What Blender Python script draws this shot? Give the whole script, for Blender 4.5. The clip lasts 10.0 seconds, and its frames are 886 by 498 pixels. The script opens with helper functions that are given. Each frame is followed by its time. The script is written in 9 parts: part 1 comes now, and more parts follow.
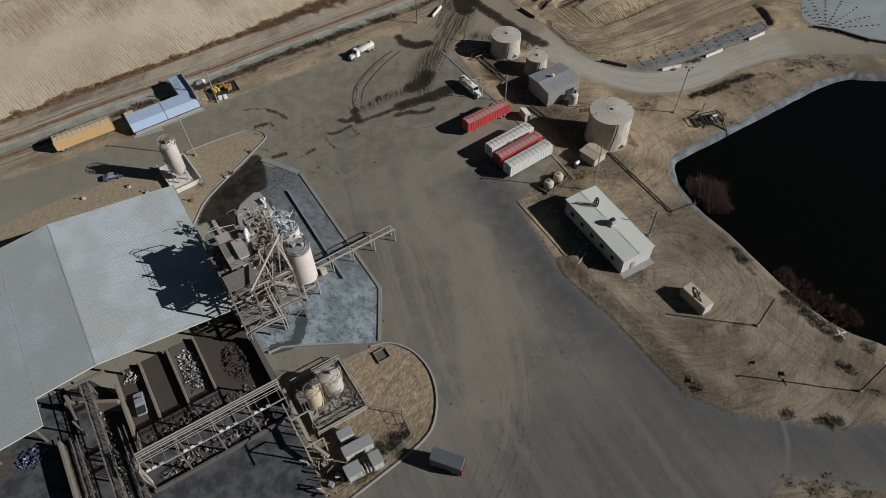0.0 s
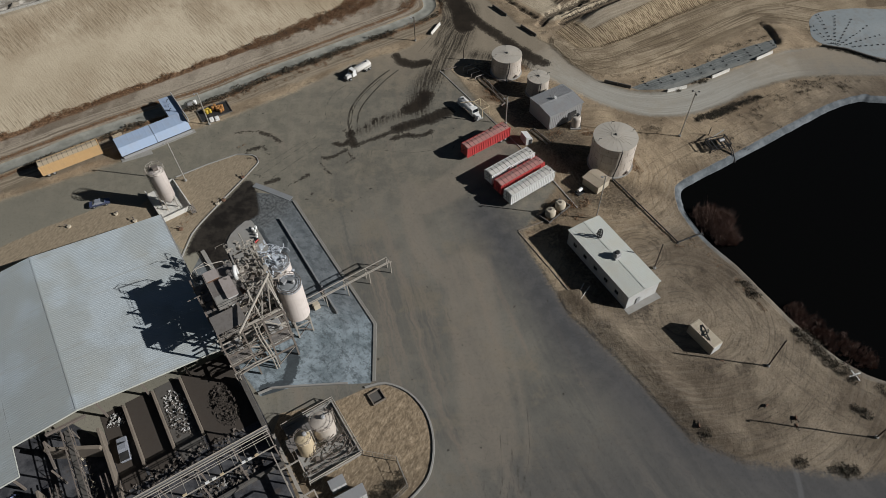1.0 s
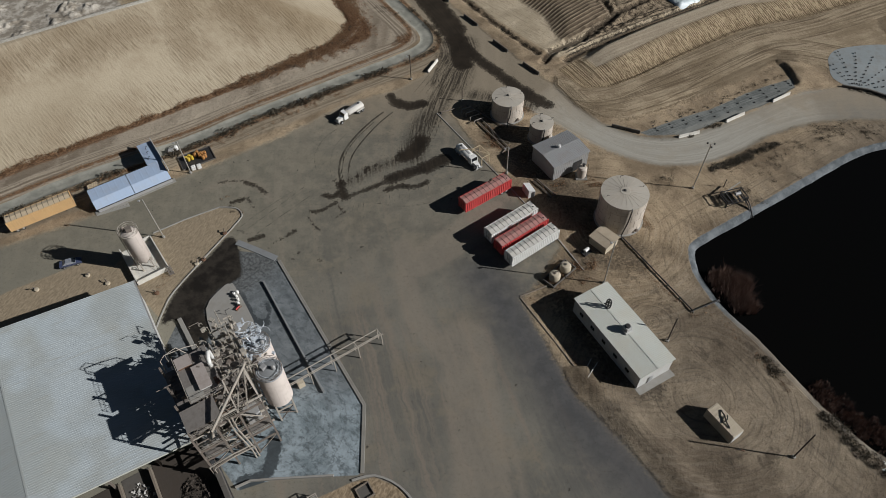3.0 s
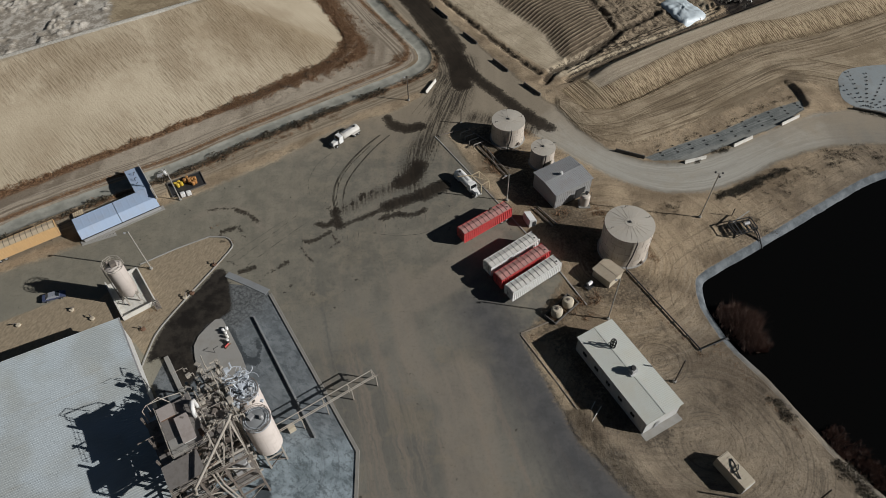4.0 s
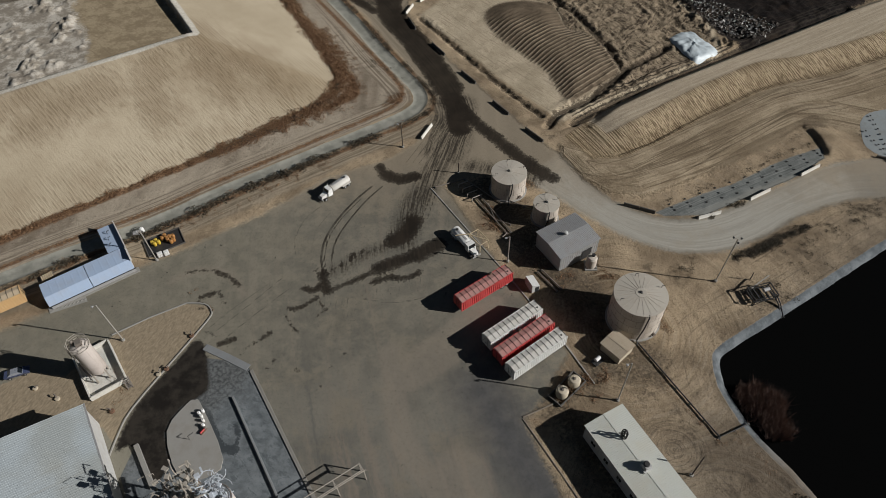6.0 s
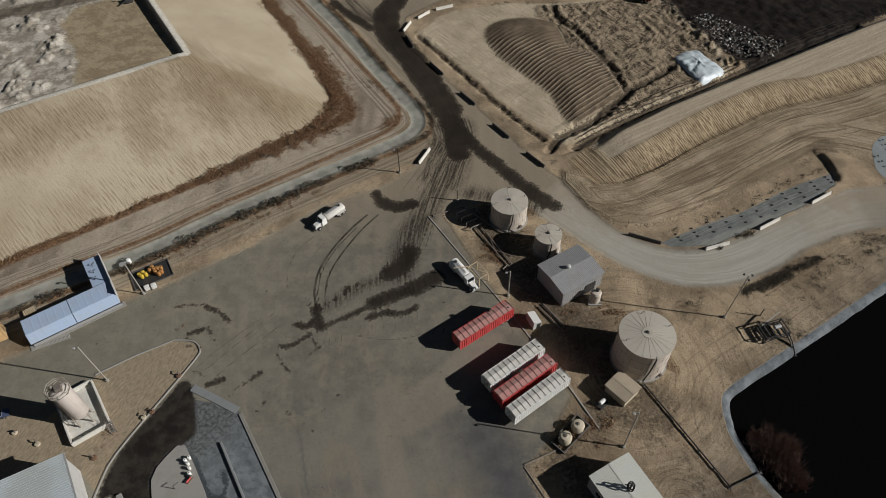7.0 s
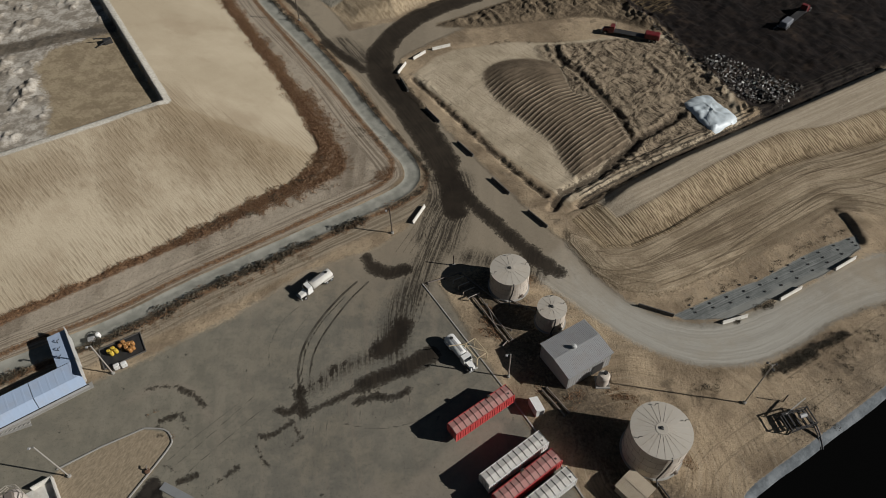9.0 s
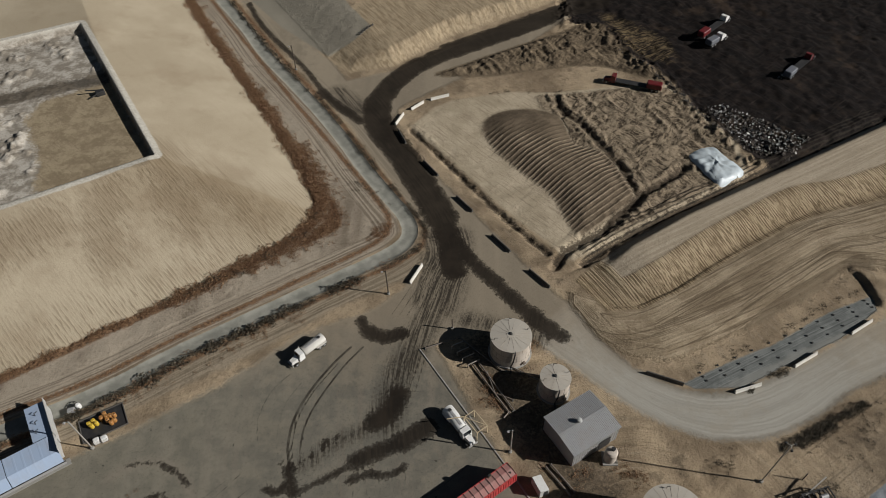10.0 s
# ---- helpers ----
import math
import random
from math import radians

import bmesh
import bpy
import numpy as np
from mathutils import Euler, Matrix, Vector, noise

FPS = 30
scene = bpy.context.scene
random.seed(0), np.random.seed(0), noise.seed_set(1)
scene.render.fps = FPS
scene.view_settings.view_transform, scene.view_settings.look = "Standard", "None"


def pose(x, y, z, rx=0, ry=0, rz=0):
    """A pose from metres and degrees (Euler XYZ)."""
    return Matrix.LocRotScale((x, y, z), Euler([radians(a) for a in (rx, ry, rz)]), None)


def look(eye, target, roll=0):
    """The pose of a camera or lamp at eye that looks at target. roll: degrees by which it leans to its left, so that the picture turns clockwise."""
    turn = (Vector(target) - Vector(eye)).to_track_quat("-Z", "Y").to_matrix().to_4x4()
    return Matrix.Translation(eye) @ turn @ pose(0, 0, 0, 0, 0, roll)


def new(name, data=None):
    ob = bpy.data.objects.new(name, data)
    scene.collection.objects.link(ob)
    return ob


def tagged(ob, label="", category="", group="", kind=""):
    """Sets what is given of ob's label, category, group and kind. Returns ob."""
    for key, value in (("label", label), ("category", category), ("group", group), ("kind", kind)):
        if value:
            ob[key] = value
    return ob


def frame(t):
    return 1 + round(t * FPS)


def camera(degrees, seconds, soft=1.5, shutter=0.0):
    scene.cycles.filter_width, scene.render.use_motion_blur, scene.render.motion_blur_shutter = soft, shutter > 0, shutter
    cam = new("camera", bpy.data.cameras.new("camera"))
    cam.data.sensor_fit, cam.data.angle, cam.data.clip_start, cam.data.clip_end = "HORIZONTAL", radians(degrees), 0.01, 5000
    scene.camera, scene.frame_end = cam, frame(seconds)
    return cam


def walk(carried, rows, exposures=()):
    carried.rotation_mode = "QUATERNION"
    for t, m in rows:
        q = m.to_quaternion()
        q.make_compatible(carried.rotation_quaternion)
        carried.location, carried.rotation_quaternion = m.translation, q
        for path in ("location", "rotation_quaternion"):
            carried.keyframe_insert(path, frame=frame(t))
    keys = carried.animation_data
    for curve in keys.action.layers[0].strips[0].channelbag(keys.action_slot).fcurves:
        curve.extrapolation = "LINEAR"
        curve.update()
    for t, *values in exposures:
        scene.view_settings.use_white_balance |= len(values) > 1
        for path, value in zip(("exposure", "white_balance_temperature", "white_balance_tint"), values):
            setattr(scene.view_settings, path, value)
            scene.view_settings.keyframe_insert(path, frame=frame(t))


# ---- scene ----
cam = camera(66.4, 10.0, soft=0.55)
PATH = [
    (0, (0.297, 0.179, 118.003), (0.25, 1.428, 116.442), -1.8),
    (0.5, (0.468, 4.609, 118.003), (0.421, 5.86, 116.443), -1.7),
    (1, (0.642, 9.046, 118.002), (0.595, 10.297, 116.442), -1.7),
    (1.5, (0.822, 13.493, 117.999), (0.774, 14.745, 116.44), -1.8),
    (2, (1.012, 17.949, 117.995), (0.964, 19.202, 116.436), -1.7),
    (2.5, (1.214, 22.412, 117.991), (1.165, 23.665, 116.433), -1.7),
    (4, (1.861, 35.811, 117.973), (1.81, 37.066, 116.417), -1.7),
    (4.5, (2.08, 40.273, 117.969), (2.029, 41.53, 116.414), -1.8),
    (5, (2.283, 44.724, 117.965), (2.231, 45.982, 116.412), -1.8),
    (5.5, (2.455, 49.165, 117.961), (2.402, 50.424, 116.408), -1.8),
    (7, (2.882, 62.47, 117.921), (2.829, 63.733, 116.371), -1.8),
    (7.5, (3.043, 66.919, 117.911), (2.991, 68.183, 116.362), -1.8),
    (8, (3.229, 71.374, 117.906), (3.176, 72.639, 116.358), -1.8),
    (8.5, (3.444, 75.836, 117.907), (3.391, 77.102, 116.359), -1.8),
    (9, (3.676, 80.313, 117.907), (3.622, 81.59, 116.369), -1.8),
    (9.5, (3.911, 84.792, 117.909), (3.855, 86.104, 116.4), -1.9),
    (10, (4.143, 89.274, 117.907), (4.086, 90.619, 116.428), -1.9),
]
walk(cam, [(t, look(eye, target, roll)) for t, eye, target, roll in PATH], [(0, -0.1, 6330, 10), (5, -0.14, 6460, 10), (10, -0.18, 6600, 10)])

SUN_AZ, SUN_EL = math.atan2(-0.16, 0.987), radians(28.0)
sky = bpy.data.worlds.new("sky")
scene.world = sky
sky.use_nodes = True
snt = sky.node_tree
snt.nodes.clear()
tex = snt.nodes.new("ShaderNodeTexSky")
tex.sky_type, tex.sun_disc, tex.sun_elevation = "NISHITA", False, SUN_EL
tex.sun_rotation = math.pi / 2 - SUN_AZ
tex.air_density, tex.dust_density = 1.0, 0.6
bg = snt.nodes.new("ShaderNodeBackground")
bg.inputs["Strength"].default_value = 0.017
out = snt.nodes.new("ShaderNodeOutputWorld")
snt.links.new(tex.outputs[0], bg.inputs[0])
snt.links.new(bg.outputs[0], out.inputs[0])
sun = new("sun", bpy.data.lights.new("sun", "SUN"))
sun.data.energy, sun.data.angle, sun.data.color = 5.2, radians(0.53), (1.0, 0.987, 0.975)
sun.matrix_world = look((200 * math.cos(SUN_EL) * math.cos(SUN_AZ), 200 * math.cos(SUN_EL) * math.sin(SUN_AZ), 200 * math.sin(SUN_EL)), (0, 0, 0))


# ---- materials ----
def nodes_of(name):
    mat = bpy.data.materials.new(name)
    mat.use_nodes = True
    nt = mat.node_tree
    return mat, nt, nt.nodes["Principled BSDF"]


def add(nt, kind, **values):
    n = nt.nodes.new(kind)
    for k, v in values.items():
        if k == "op":
            n.operation = v
        elif k == "blend":
            n.blend_type = v
    return n


def value(nt, op, a, b=None, c=None, clamp=False):
    n = nt.nodes.new("ShaderNodeMath")
    n.operation, n.use_clamp = op, clamp
    for i, v in enumerate((a, b, c)):
        if v is None:
            continue
        if isinstance(v, (int, float)):
            n.inputs[i].default_value = v
        else:
            nt.links.new(v, n.inputs[i])
    return n.outputs[0]


def ramp(nt, v, lo, hi, a=0.0, b=1.0):
    n = nt.nodes.new("ShaderNodeMapRange")
    n.clamp, n.interpolation_type = True, "SMOOTHSTEP"
    nt.links.new(v, n.inputs[0])
    for i, x in enumerate((lo, hi, a, b)):
        n.inputs[1 + i].default_value = x
    return n.outputs[0]


def mix(nt, fac, a, b, blend="MIX"):
    n = nt.nodes.new("ShaderNodeMix")
    n.data_type, n.blend_type, n.clamp_factor = "RGBA", blend, True
    for sock, v in ((n.inputs[0], fac), (n.inputs[6], a), (n.inputs[7], b)):
        if isinstance(v, (int, float)):
            sock.default_value = v
        elif isinstance(v, tuple):
            sock.default_value = (*v, 1.0)[:4]
        else:
            nt.links.new(v, sock)
    return n.outputs[2]


def grain(nt, vec, scale, detail=4.0, rough=0.6, squash=None, turn=0.0):
    if squash:
        m = nt.nodes.new("ShaderNodeMapping")
        m.inputs["Rotation"].default_value = (0, 0, turn)
        nt.links.new(vec, m.inputs[0])
        m2 = nt.nodes.new("ShaderNodeMapping")
        m2.inputs["Scale"].default_value = squash
        nt.links.new(m.outputs[0], m2.inputs[0])
        vec = m2.outputs[0]
    n = nt.nodes.new("ShaderNodeTexNoise")
    n.inputs["Scale"].default_value, n.inputs["Detail"].default_value, n.inputs["Roughness"].default_value = scale, detail, rough
    nt.links.new(vec, n.inputs["Vector"])
    return n.outputs["Fac"]


def surface(name, color, rough=0.7, metal=0.0, dirt=(0.2, 0.15, 0.1), dirty=0.3, vary=0.15, scale=0.6, fine=6.0, bump=0.0, ribs=None, each=0.0, streak=0.0):
    """Painted, metal or concrete surface: colour, patches of dirt, fine grain, vertical streaks and, where asked, ribs along a local axis."""
    mat, nt, bsdf = nodes_of(name)
    co = nt.nodes.new("ShaderNodeTexCoord").outputs["Object"]
    info = nt.nodes.new("ShaderNodeObjectInfo")
    shift = nt.nodes.new("ShaderNodeVectorMath")
    shift.operation = "ADD"
    nt.links.new(co, shift.inputs[0])
    r = nt.nodes.new("ShaderNodeCombineXYZ")
    nt.links.new(value(nt, "MULTIPLY", info.outputs["Random"], 37.0), r.inputs[0])
    nt.links.new(r.outputs[0], shift.inputs[1])
    vec = shift.outputs[0]
    big, small = grain(nt, vec, scale, 5, 0.65), grain(nt, vec, fine, 3, 0.7)
    base = mix(nt, ramp(nt, big, 0.42, 0.72, 0.0, dirty), color, dirt)
    base = mix(nt, value(nt, "MULTIPLY", value(nt, "SUBTRACT", small, 0.5), vary * 2, clamp=True), base, tuple(min(1, c * 1.5) for c in color))
    base = mix(nt, value(nt, "MULTIPLY", value(nt, "SUBTRACT", 0.5, small), vary * 3, clamp=True), base, tuple(c * 0.4 for c in color))
    if streak:
        s = grain(nt, vec, 1.0, 4, 0.6, (3.0, 3.0, 0.15))
        base = mix(nt, ramp(nt, s, 0.5, 0.72, 0.0, streak), base, dirt)
    if each:
        base = mix(nt, 1.0, base, mix(nt, info.outputs["Random"], (1 - each,) * 3, (1 + each,) * 3), "MULTIPLY")
    nt.links.new(base, bsdf.inputs["Base Color"])
    bsdf.inputs["Metallic"].default_value = metal
    nt.links.new(ramp(nt, big, 0.3, 0.7, max(0.05, rough - 0.12), min(1, rough + 0.12)), bsdf.inputs["Roughness"])
    height = None
    if bump:
        height = value(nt, "MULTIPLY", small, bump)
    if ribs:
        sep = nt.nodes.new("ShaderNodeSeparateXYZ")
        nt.links.new(co, sep.inputs[0])
        w = value(nt, "SINE", value(nt, "MULTIPLY", sep.outputs[ribs[0]], 2 * math.pi / ribs[1]))
        w = value(nt, "MULTIPLY", w, ribs[2])
        height = value(nt, "ADD", height, w) if height else w
    if height:
        b = nt.nodes.new("ShaderNodeBump")
        b.inputs["Distance"].default_value = 1.0
        nt.links.new(height, b.inputs["Height"])
        nt.links.new(b.outputs[0], bsdf.inputs["Normal"])
    return mat


# ---- ground plan: outlines in metres ----
def smooth(pts, closed=True, steps=4):
    """Catmull-Rom line through the corners of an outline."""
    p, n, res = [np.array(q, float) for q in pts], len(pts), []
    for i in range(n if closed else n - 1):
        a, b, c, d = (p[(i + k) % n] if closed else p[min(max(i + k, 0), n - 1)] for k in (-1, 0, 1, 2))
        for s in range(steps):
            t = s / steps
            res.append(0.5 * (2 * b + (c - a) * t + (2 * a - 5 * b + 4 * c - d) * t * t + (3 * b - a - 3 * c + d) * t ** 3))
    if not closed:
        res.append(p[-1])
    return np.array(res)


STEP = 0.4
def axis(lo, hi):
    core = np.arange(lo, hi + 0.01, STEP)
    grow = np.cumsum(STEP * 1.35 ** np.arange(1, 26))
    grow = grow[grow < 2600]
    return np.concatenate((lo - grow[::-1], core, hi + grow))


XS, YS = axis(-165, 165), axis(18, 335)
GX, GY = np.meshgrid(XS, YS)


def dist(line, closed, reach):
    """Distance to an outline (inside: positive) or a line, cut at reach."""
    res = np.full(GX.shape, -float(reach))
    lo, hi = line.min(0) - reach, line.max(0) + reach
    i0, i1, j0, j1 = np.searchsorted(YS, lo[1]), np.searchsorted(YS, hi[1]), np.searchsorted(XS, lo[0]), np.searchsorted(XS, hi[0])
    x, y = GX[i0:i1, j0:j1], GY[i0:i1, j0:j1]
    d, inside = np.full(x.shape, float(reach * reach)), np.zeros(x.shape, bool)
    n = len(line)
    for k in range(n if closed else n - 1):
        (ax, ay), (bx, by) = line[k], line[(k + 1) % n]
        ex, ey = bx - ax, by - ay
        t = np.clip(((x - ax) * ex + (y - ay) * ey) / (ex * ex + ey * ey + 1e-9), 0, 1)
        d = np.minimum(d, (x - ax - t * ex) ** 2 + (y - ay - t * ey) ** 2)
        if closed and ay != by:
            inside ^= ((ay > y) != (by > y)) & (x < ex * (y - ay) / ey + ax)
    d = np.sqrt(d)
    res[i0:i1, j0:j1] = np.where(inside, d, -d) if closed else -d
    return res


def lumps(size, seed, long=1.0, turn=0.0):
    """Soft noise over the grid, from -1 to 1, drawn out along a direction."""
    rng = np.random.RandomState(seed)
    n = 97
    g = rng.rand(n, n)
    c, s = math.cos(radians(turn)), math.sin(radians(turn))
    u, v = ((GX * c + GY * s) / (size * long) + seed * 7.3) % (n - 1), ((GY * c - GX * s) / size + seed * 3.1) % (n - 1)
    i, j = np.floor(v).astype(int), np.floor(u).astype(int)
    f, h = v - i, u - j
    f, h = f * f * (3 - 2 * f), h * h * (3 - 2 * h)
    a = g[i, j] * (1 - h) + g[i, (j + 1) % n] * h
    b = g[(i + 1) % n, j] * (1 - h) + g[(i + 1) % n, (j + 1) % n] * h
    return 2 * (a * (1 - f) + b * f) - 1


def crests(size, seed, long=1.0, turn=0.0):
    """Sharp ridges with round valleys, from -1 to 1."""
    return 1 - 2 * np.abs(lumps(size, seed, long, turn)) ** 0.8


def rise(d, a, b):
    t = np.clip((d - a) / (b - a), 0, 1)
    return t * t * (3 - 2 * t)


BANK = [(-260, 45), (-90.5, 161.7), (-61.2, 181.5), (-41.2, 196.8), (-33.7, 205.2), (-33.4, 212.2), (-35.8, 218.5), (-52.0, 247.5), (-77.0, 287.3), (-119, 360), (-160, 440), (-420, 330)]
PIT = [(-180, 155), (-103.6, 201.3), (-73.2, 219.4), (-116.4, 283.3), (-136.9, 272.7), (-230, 226)]
VERGE = [(-260, 38), (-119, 129), (-89, 149), (-70.5, 159.2), (-55.4, 170), (-41.3, 179.3), (-23, 191), (-14.3, 197), (-10.9, 202.2), (-12.5, 209.1), (-16.6, 215), (-30.5, 237), (-48.9, 264.8), (-71.3, 298.5), (-105, 350), (-420, 360)]
CANAL = [(-200, 76), (-117.8, 127.3), (-100, 139.6), (-88, 147), (-69.5, 157.2), (-54.4, 168), (-40.3, 177.2), (-21.5, 189.3), (-12.2, 195.6), (-8.6, 200.8), (-9.8, 207.1), (-14.6, 214.6), (-22, 226), (-28.5, 237), (-36.8, 250), (-46.9, 264.4), (-58.7, 280.8), (-69.1, 298), (-82.2, 317.8), (-98, 343)]
YARD_WEST = [(-210, 60), (-120, 113), (-86.5, 131), (-68, 144.5), (-58, 150.5), (-44, 160), (-30, 172), (-16, 178), (-9, 184), (-4, 194), (-4, 203), (-14, 220), (-27, 243), (-36, 257), (-52, 281), (-76, 318)]
YARD_NORTH = [(-66, 322), (-44, 288), (-31, 266), (-15, 272), (4, 287), (32, 306), (50, 318), (56, 314), (34, 296), (19, 279), (6.3, 269), (-5.6, 260), (-14.4, 252), (-15.8, 243), (-12.6, 235.6), (-2.9, 222.7), (7.2, 208), (15, 196.6), (23.2, 184.7), (27.7, 180), (32.6, 171.1), (37.8, 164.5), (47.6, 158.8), (58.3, 158.6), (73.5, 165.5), (90, 174.5), (103, 178), (150, 176)]
YARD_EAST = [(150, 166), (105.8, 165.3), (93.6, 164.4), (81.3, 159.7), (70, 152.8), (61.3, 149.2), (52.2, 148.4), (43.6, 151), (35.1, 156.5), (28, 163), (20, 171), (8, 173), (-2, 170), (9.4, 147.5), (24, 123), (18, 112), (14.5, 108.5), (23.1, 86.9), (32.3, 75.4), (39, 65.1), (43.2, 59.1), (51.2, 55.1), (59.3, 54.2), (69, 52.8), (90, 55), (160, 66), (160, 52), (90, 41), (73.6, 41.2), (60, 43.2), (55, 42), (40, 25), (20, -30), (-200, -30)]
YARD = YARD_WEST + YARD_NORTH + YARD_EAST
GRAVEL = [(27.7, 180), (32.6, 171.1), (37.8, 164.5), (47.6, 158.8), (58.3, 158.6), (73.5, 165.5), (90, 174.5), (103, 178), (160, 180), (160, 166), (105.8, 165.3), (93.6, 164.4), (81.3, 159.7), (70, 152.8), (61.3, 149.2), (52.2, 148.4), (43.6, 151), (35.1, 156.5), (28, 163), (20, 171)]
POND = [(200, 150), (117.3, 154.5), (109.5, 155.6), (100.1, 152.3), (88.8, 145.4), (71, 133.9), (58.6, 126.1), (54.6, 123.4), (53.2, 121.4), (52.9, 118.0), (53.3, 114.6), (55.9, 107.2), (61.4, 98.8), (67.4, 87.6), (73.3, 78.6), (78.3, 73.6), (82.5, 71.4), (100, 64), (150, 60), (220, 90)]
BERM = [(29.5, 187), (35.4, 178.1), (42.1, 178.4), (51.6, 183.1), (66.8, 193.9), (82.8, 203.8), (90.8, 207.6), (107, 212), (170, 240), (170, 268), (122.3, 244.6), (90.5, 226.8), (76.6, 219), (57, 207.9), (41.7, 197.6)]
BENCH = [(28, 184), (27.7, 180), (32.6, 171.1), (37.8, 166.9), (45.6, 165.6), (55.6, 169.7), (67.7, 175.5), (79.2, 181.5), (90.7, 189.6), (98, 189), (112, 184), (160, 190), (170, 245), (107, 214), (84, 206), (60, 192), (42, 181), (35, 181)]
APRON = [(47.6, 160.4), (58.4, 165.6), (68.1, 169.6), (82, 177.8), (93, 182.4), (92.8, 178.5), (82.6, 171.3), (69.2, 164.6), (59.4, 159.6), (50, 159.2)]
TRIANGLE = [(-10.5, 243.1), (-4, 252), (1.2, 255.5), (17.9, 259.5), (32.1, 259), (50, 262), (66, 262), (78, 236), (78, 222), (57, 210), (41.7, 200), (29.5, 192.5), (15.5, 208.5), (1.5, 228)]
RIBBED = [(10.8, 241.3), (13.3, 247.7), (22.3, 250.2), (31.0, 247.0), (34.1, 234.7), (40.5, 231.4), (45.0, 223.4), (46.8, 214.8), (40.2, 207.8), (32.6, 202.0), (29.4, 208.8), (27.4, 214.9), (21.5, 222.5), (14.6, 231.7)]
DARK = [(40, 297.5), (50.1, 297), (56.1, 278.2), (65.8, 266), (71, 250), (77, 236.5), (80.5, 227.5), (87, 224.6), (123.4, 246), (200, 290), (240, 420), (40, 420)]
PLATEAU = [(-76, 323), (-57, 298.5), (-38.5, 279.5), (-31, 285.3), (-25.6, 292.6), (-34, 306), (-42, 322), (-60, 350), (-140, 400)]
SCARP = [(-46, 288), (-40, 280), (-30.6, 270.5), (-16.7, 273.7), (0.9, 291), (30.2, 309), (60, 330), (45, 372), (12, 360), (-18, 323), (-36, 303)]
PAD = [(-49.3, 121.3), (-40, 120.2), (-17, 84.5), (-16.2, 70.5), (-31.3, 69.6), (-37.3, 67.5), (-44.5, 75.5), (-58, 97), (-57, 103)]
WETTRACK = [(-60.2, 101.8), (-60.4, 105.8), (-58.5, 112.6), (-54.3, 120.4), (-51.5, 125.2), (-49.2, 123.6), (-47.6, 119.3), (-46.4, 114.8), (-47.6, 112.6), (-50.6, 110.5), (-52.1, 105.3), (-49.6, 99.4), (-52.1, 96.0), (-57.3, 102.4)]
SPOIL = [(-4.0, 268.8), (4.1, 274), (11.9, 279), (28.0, 288), (50.5, 299), (58, 292), (66, 270), (60, 266), (46.3, 273), (26.5, 271), (11.5, 268)]
GOLDEN = [(52.4, 304.2), (55.1, 288.2), (60.6, 278.0), (68.5, 274.8), (70.3, 286.5), (62.0, 296.3)]
SAND = [(-72, 217), (-97, 255), (-113, 245), (-114, 236), (-103, 219), (-98, 204)]
ISLAND_N = [(-68.9, 126.2), (-62.6, 130.5), (-55.7, 134.2), (-51.6, 133.9), (-49.8, 131.8), (-51, 127.5), (-55.2, 119.6), (-60.3, 109.5), (-61, 103), (-64.5, 106.5), (-83, 93), (-120, 75), (-120, 92), (-96, 110), (-82.5, 117.8), (-75.4, 116.9)]
ISLAND_S = [(-17.5, 69.2), (-13.6, 70.2), (-9, 68.3), (-5.7, 64.3), (-4.3, 58.9), (-4.7, 53.2), (-6.9, 49.6), (-12.2, 44.8), (-20, 38.5), (-27, 41), (-34, 58), (-33, 64), (-23, 66.5)]
DOCK = [(-34.5, 61.5), (-43.8, 75.5), (-66, 59), (-72, 62), (-84, 56), (-120, 40), (-110, 15), (-20, 15), (-22, 38)]
# wet marks, smears and wheel tracks: half width, then the line
WET_ROAD = [
    (1.3, [(-71.5, 314.7), (-65.6, 302.6), (-58.2, 291.3), (-50.6, 280.7)]), (1.2, [(-50.6, 280.7), (-44.3, 271.9), (-37.9, 260.5)]), (2.0, [(-37.9, 260.5), (-32.5, 253.7), (-24.8, 246.1)]), (4.6, [(-20.6, 255.2), (-20.4, 248), (-18.2, 241.2), (-11.9, 230.7), (-5.3, 216.8), (-0.9, 207)]), (3.4, [(-0.9, 207), (1.0, 198), (2.2, 190)]), (2.3, [(1.5, 201.2), (6.2, 192.8), (12.6, 184.9), (18.7, 177.5)]), (2.7, [(18.7, 177.5), (22.4, 173.4)]), (2.0, [(22.4, 173.4), (25.2, 171.6)]),
    (1.6, [(-17.6, 175.7), (-16.1, 173.0)]), (2.1, [(-16.1, 172.8), (-12.3, 171.4), (-9.0, 172.4)]), (4.2, [(-20.5, 252), (-19.5, 258), (-15.9, 266.4), (-8.8, 275.0), (1.0, 282.4)]), (5.0, [(1.0, 282.8), (20.2, 294.6), (37.3, 305.7), (51.6, 313)]),
]
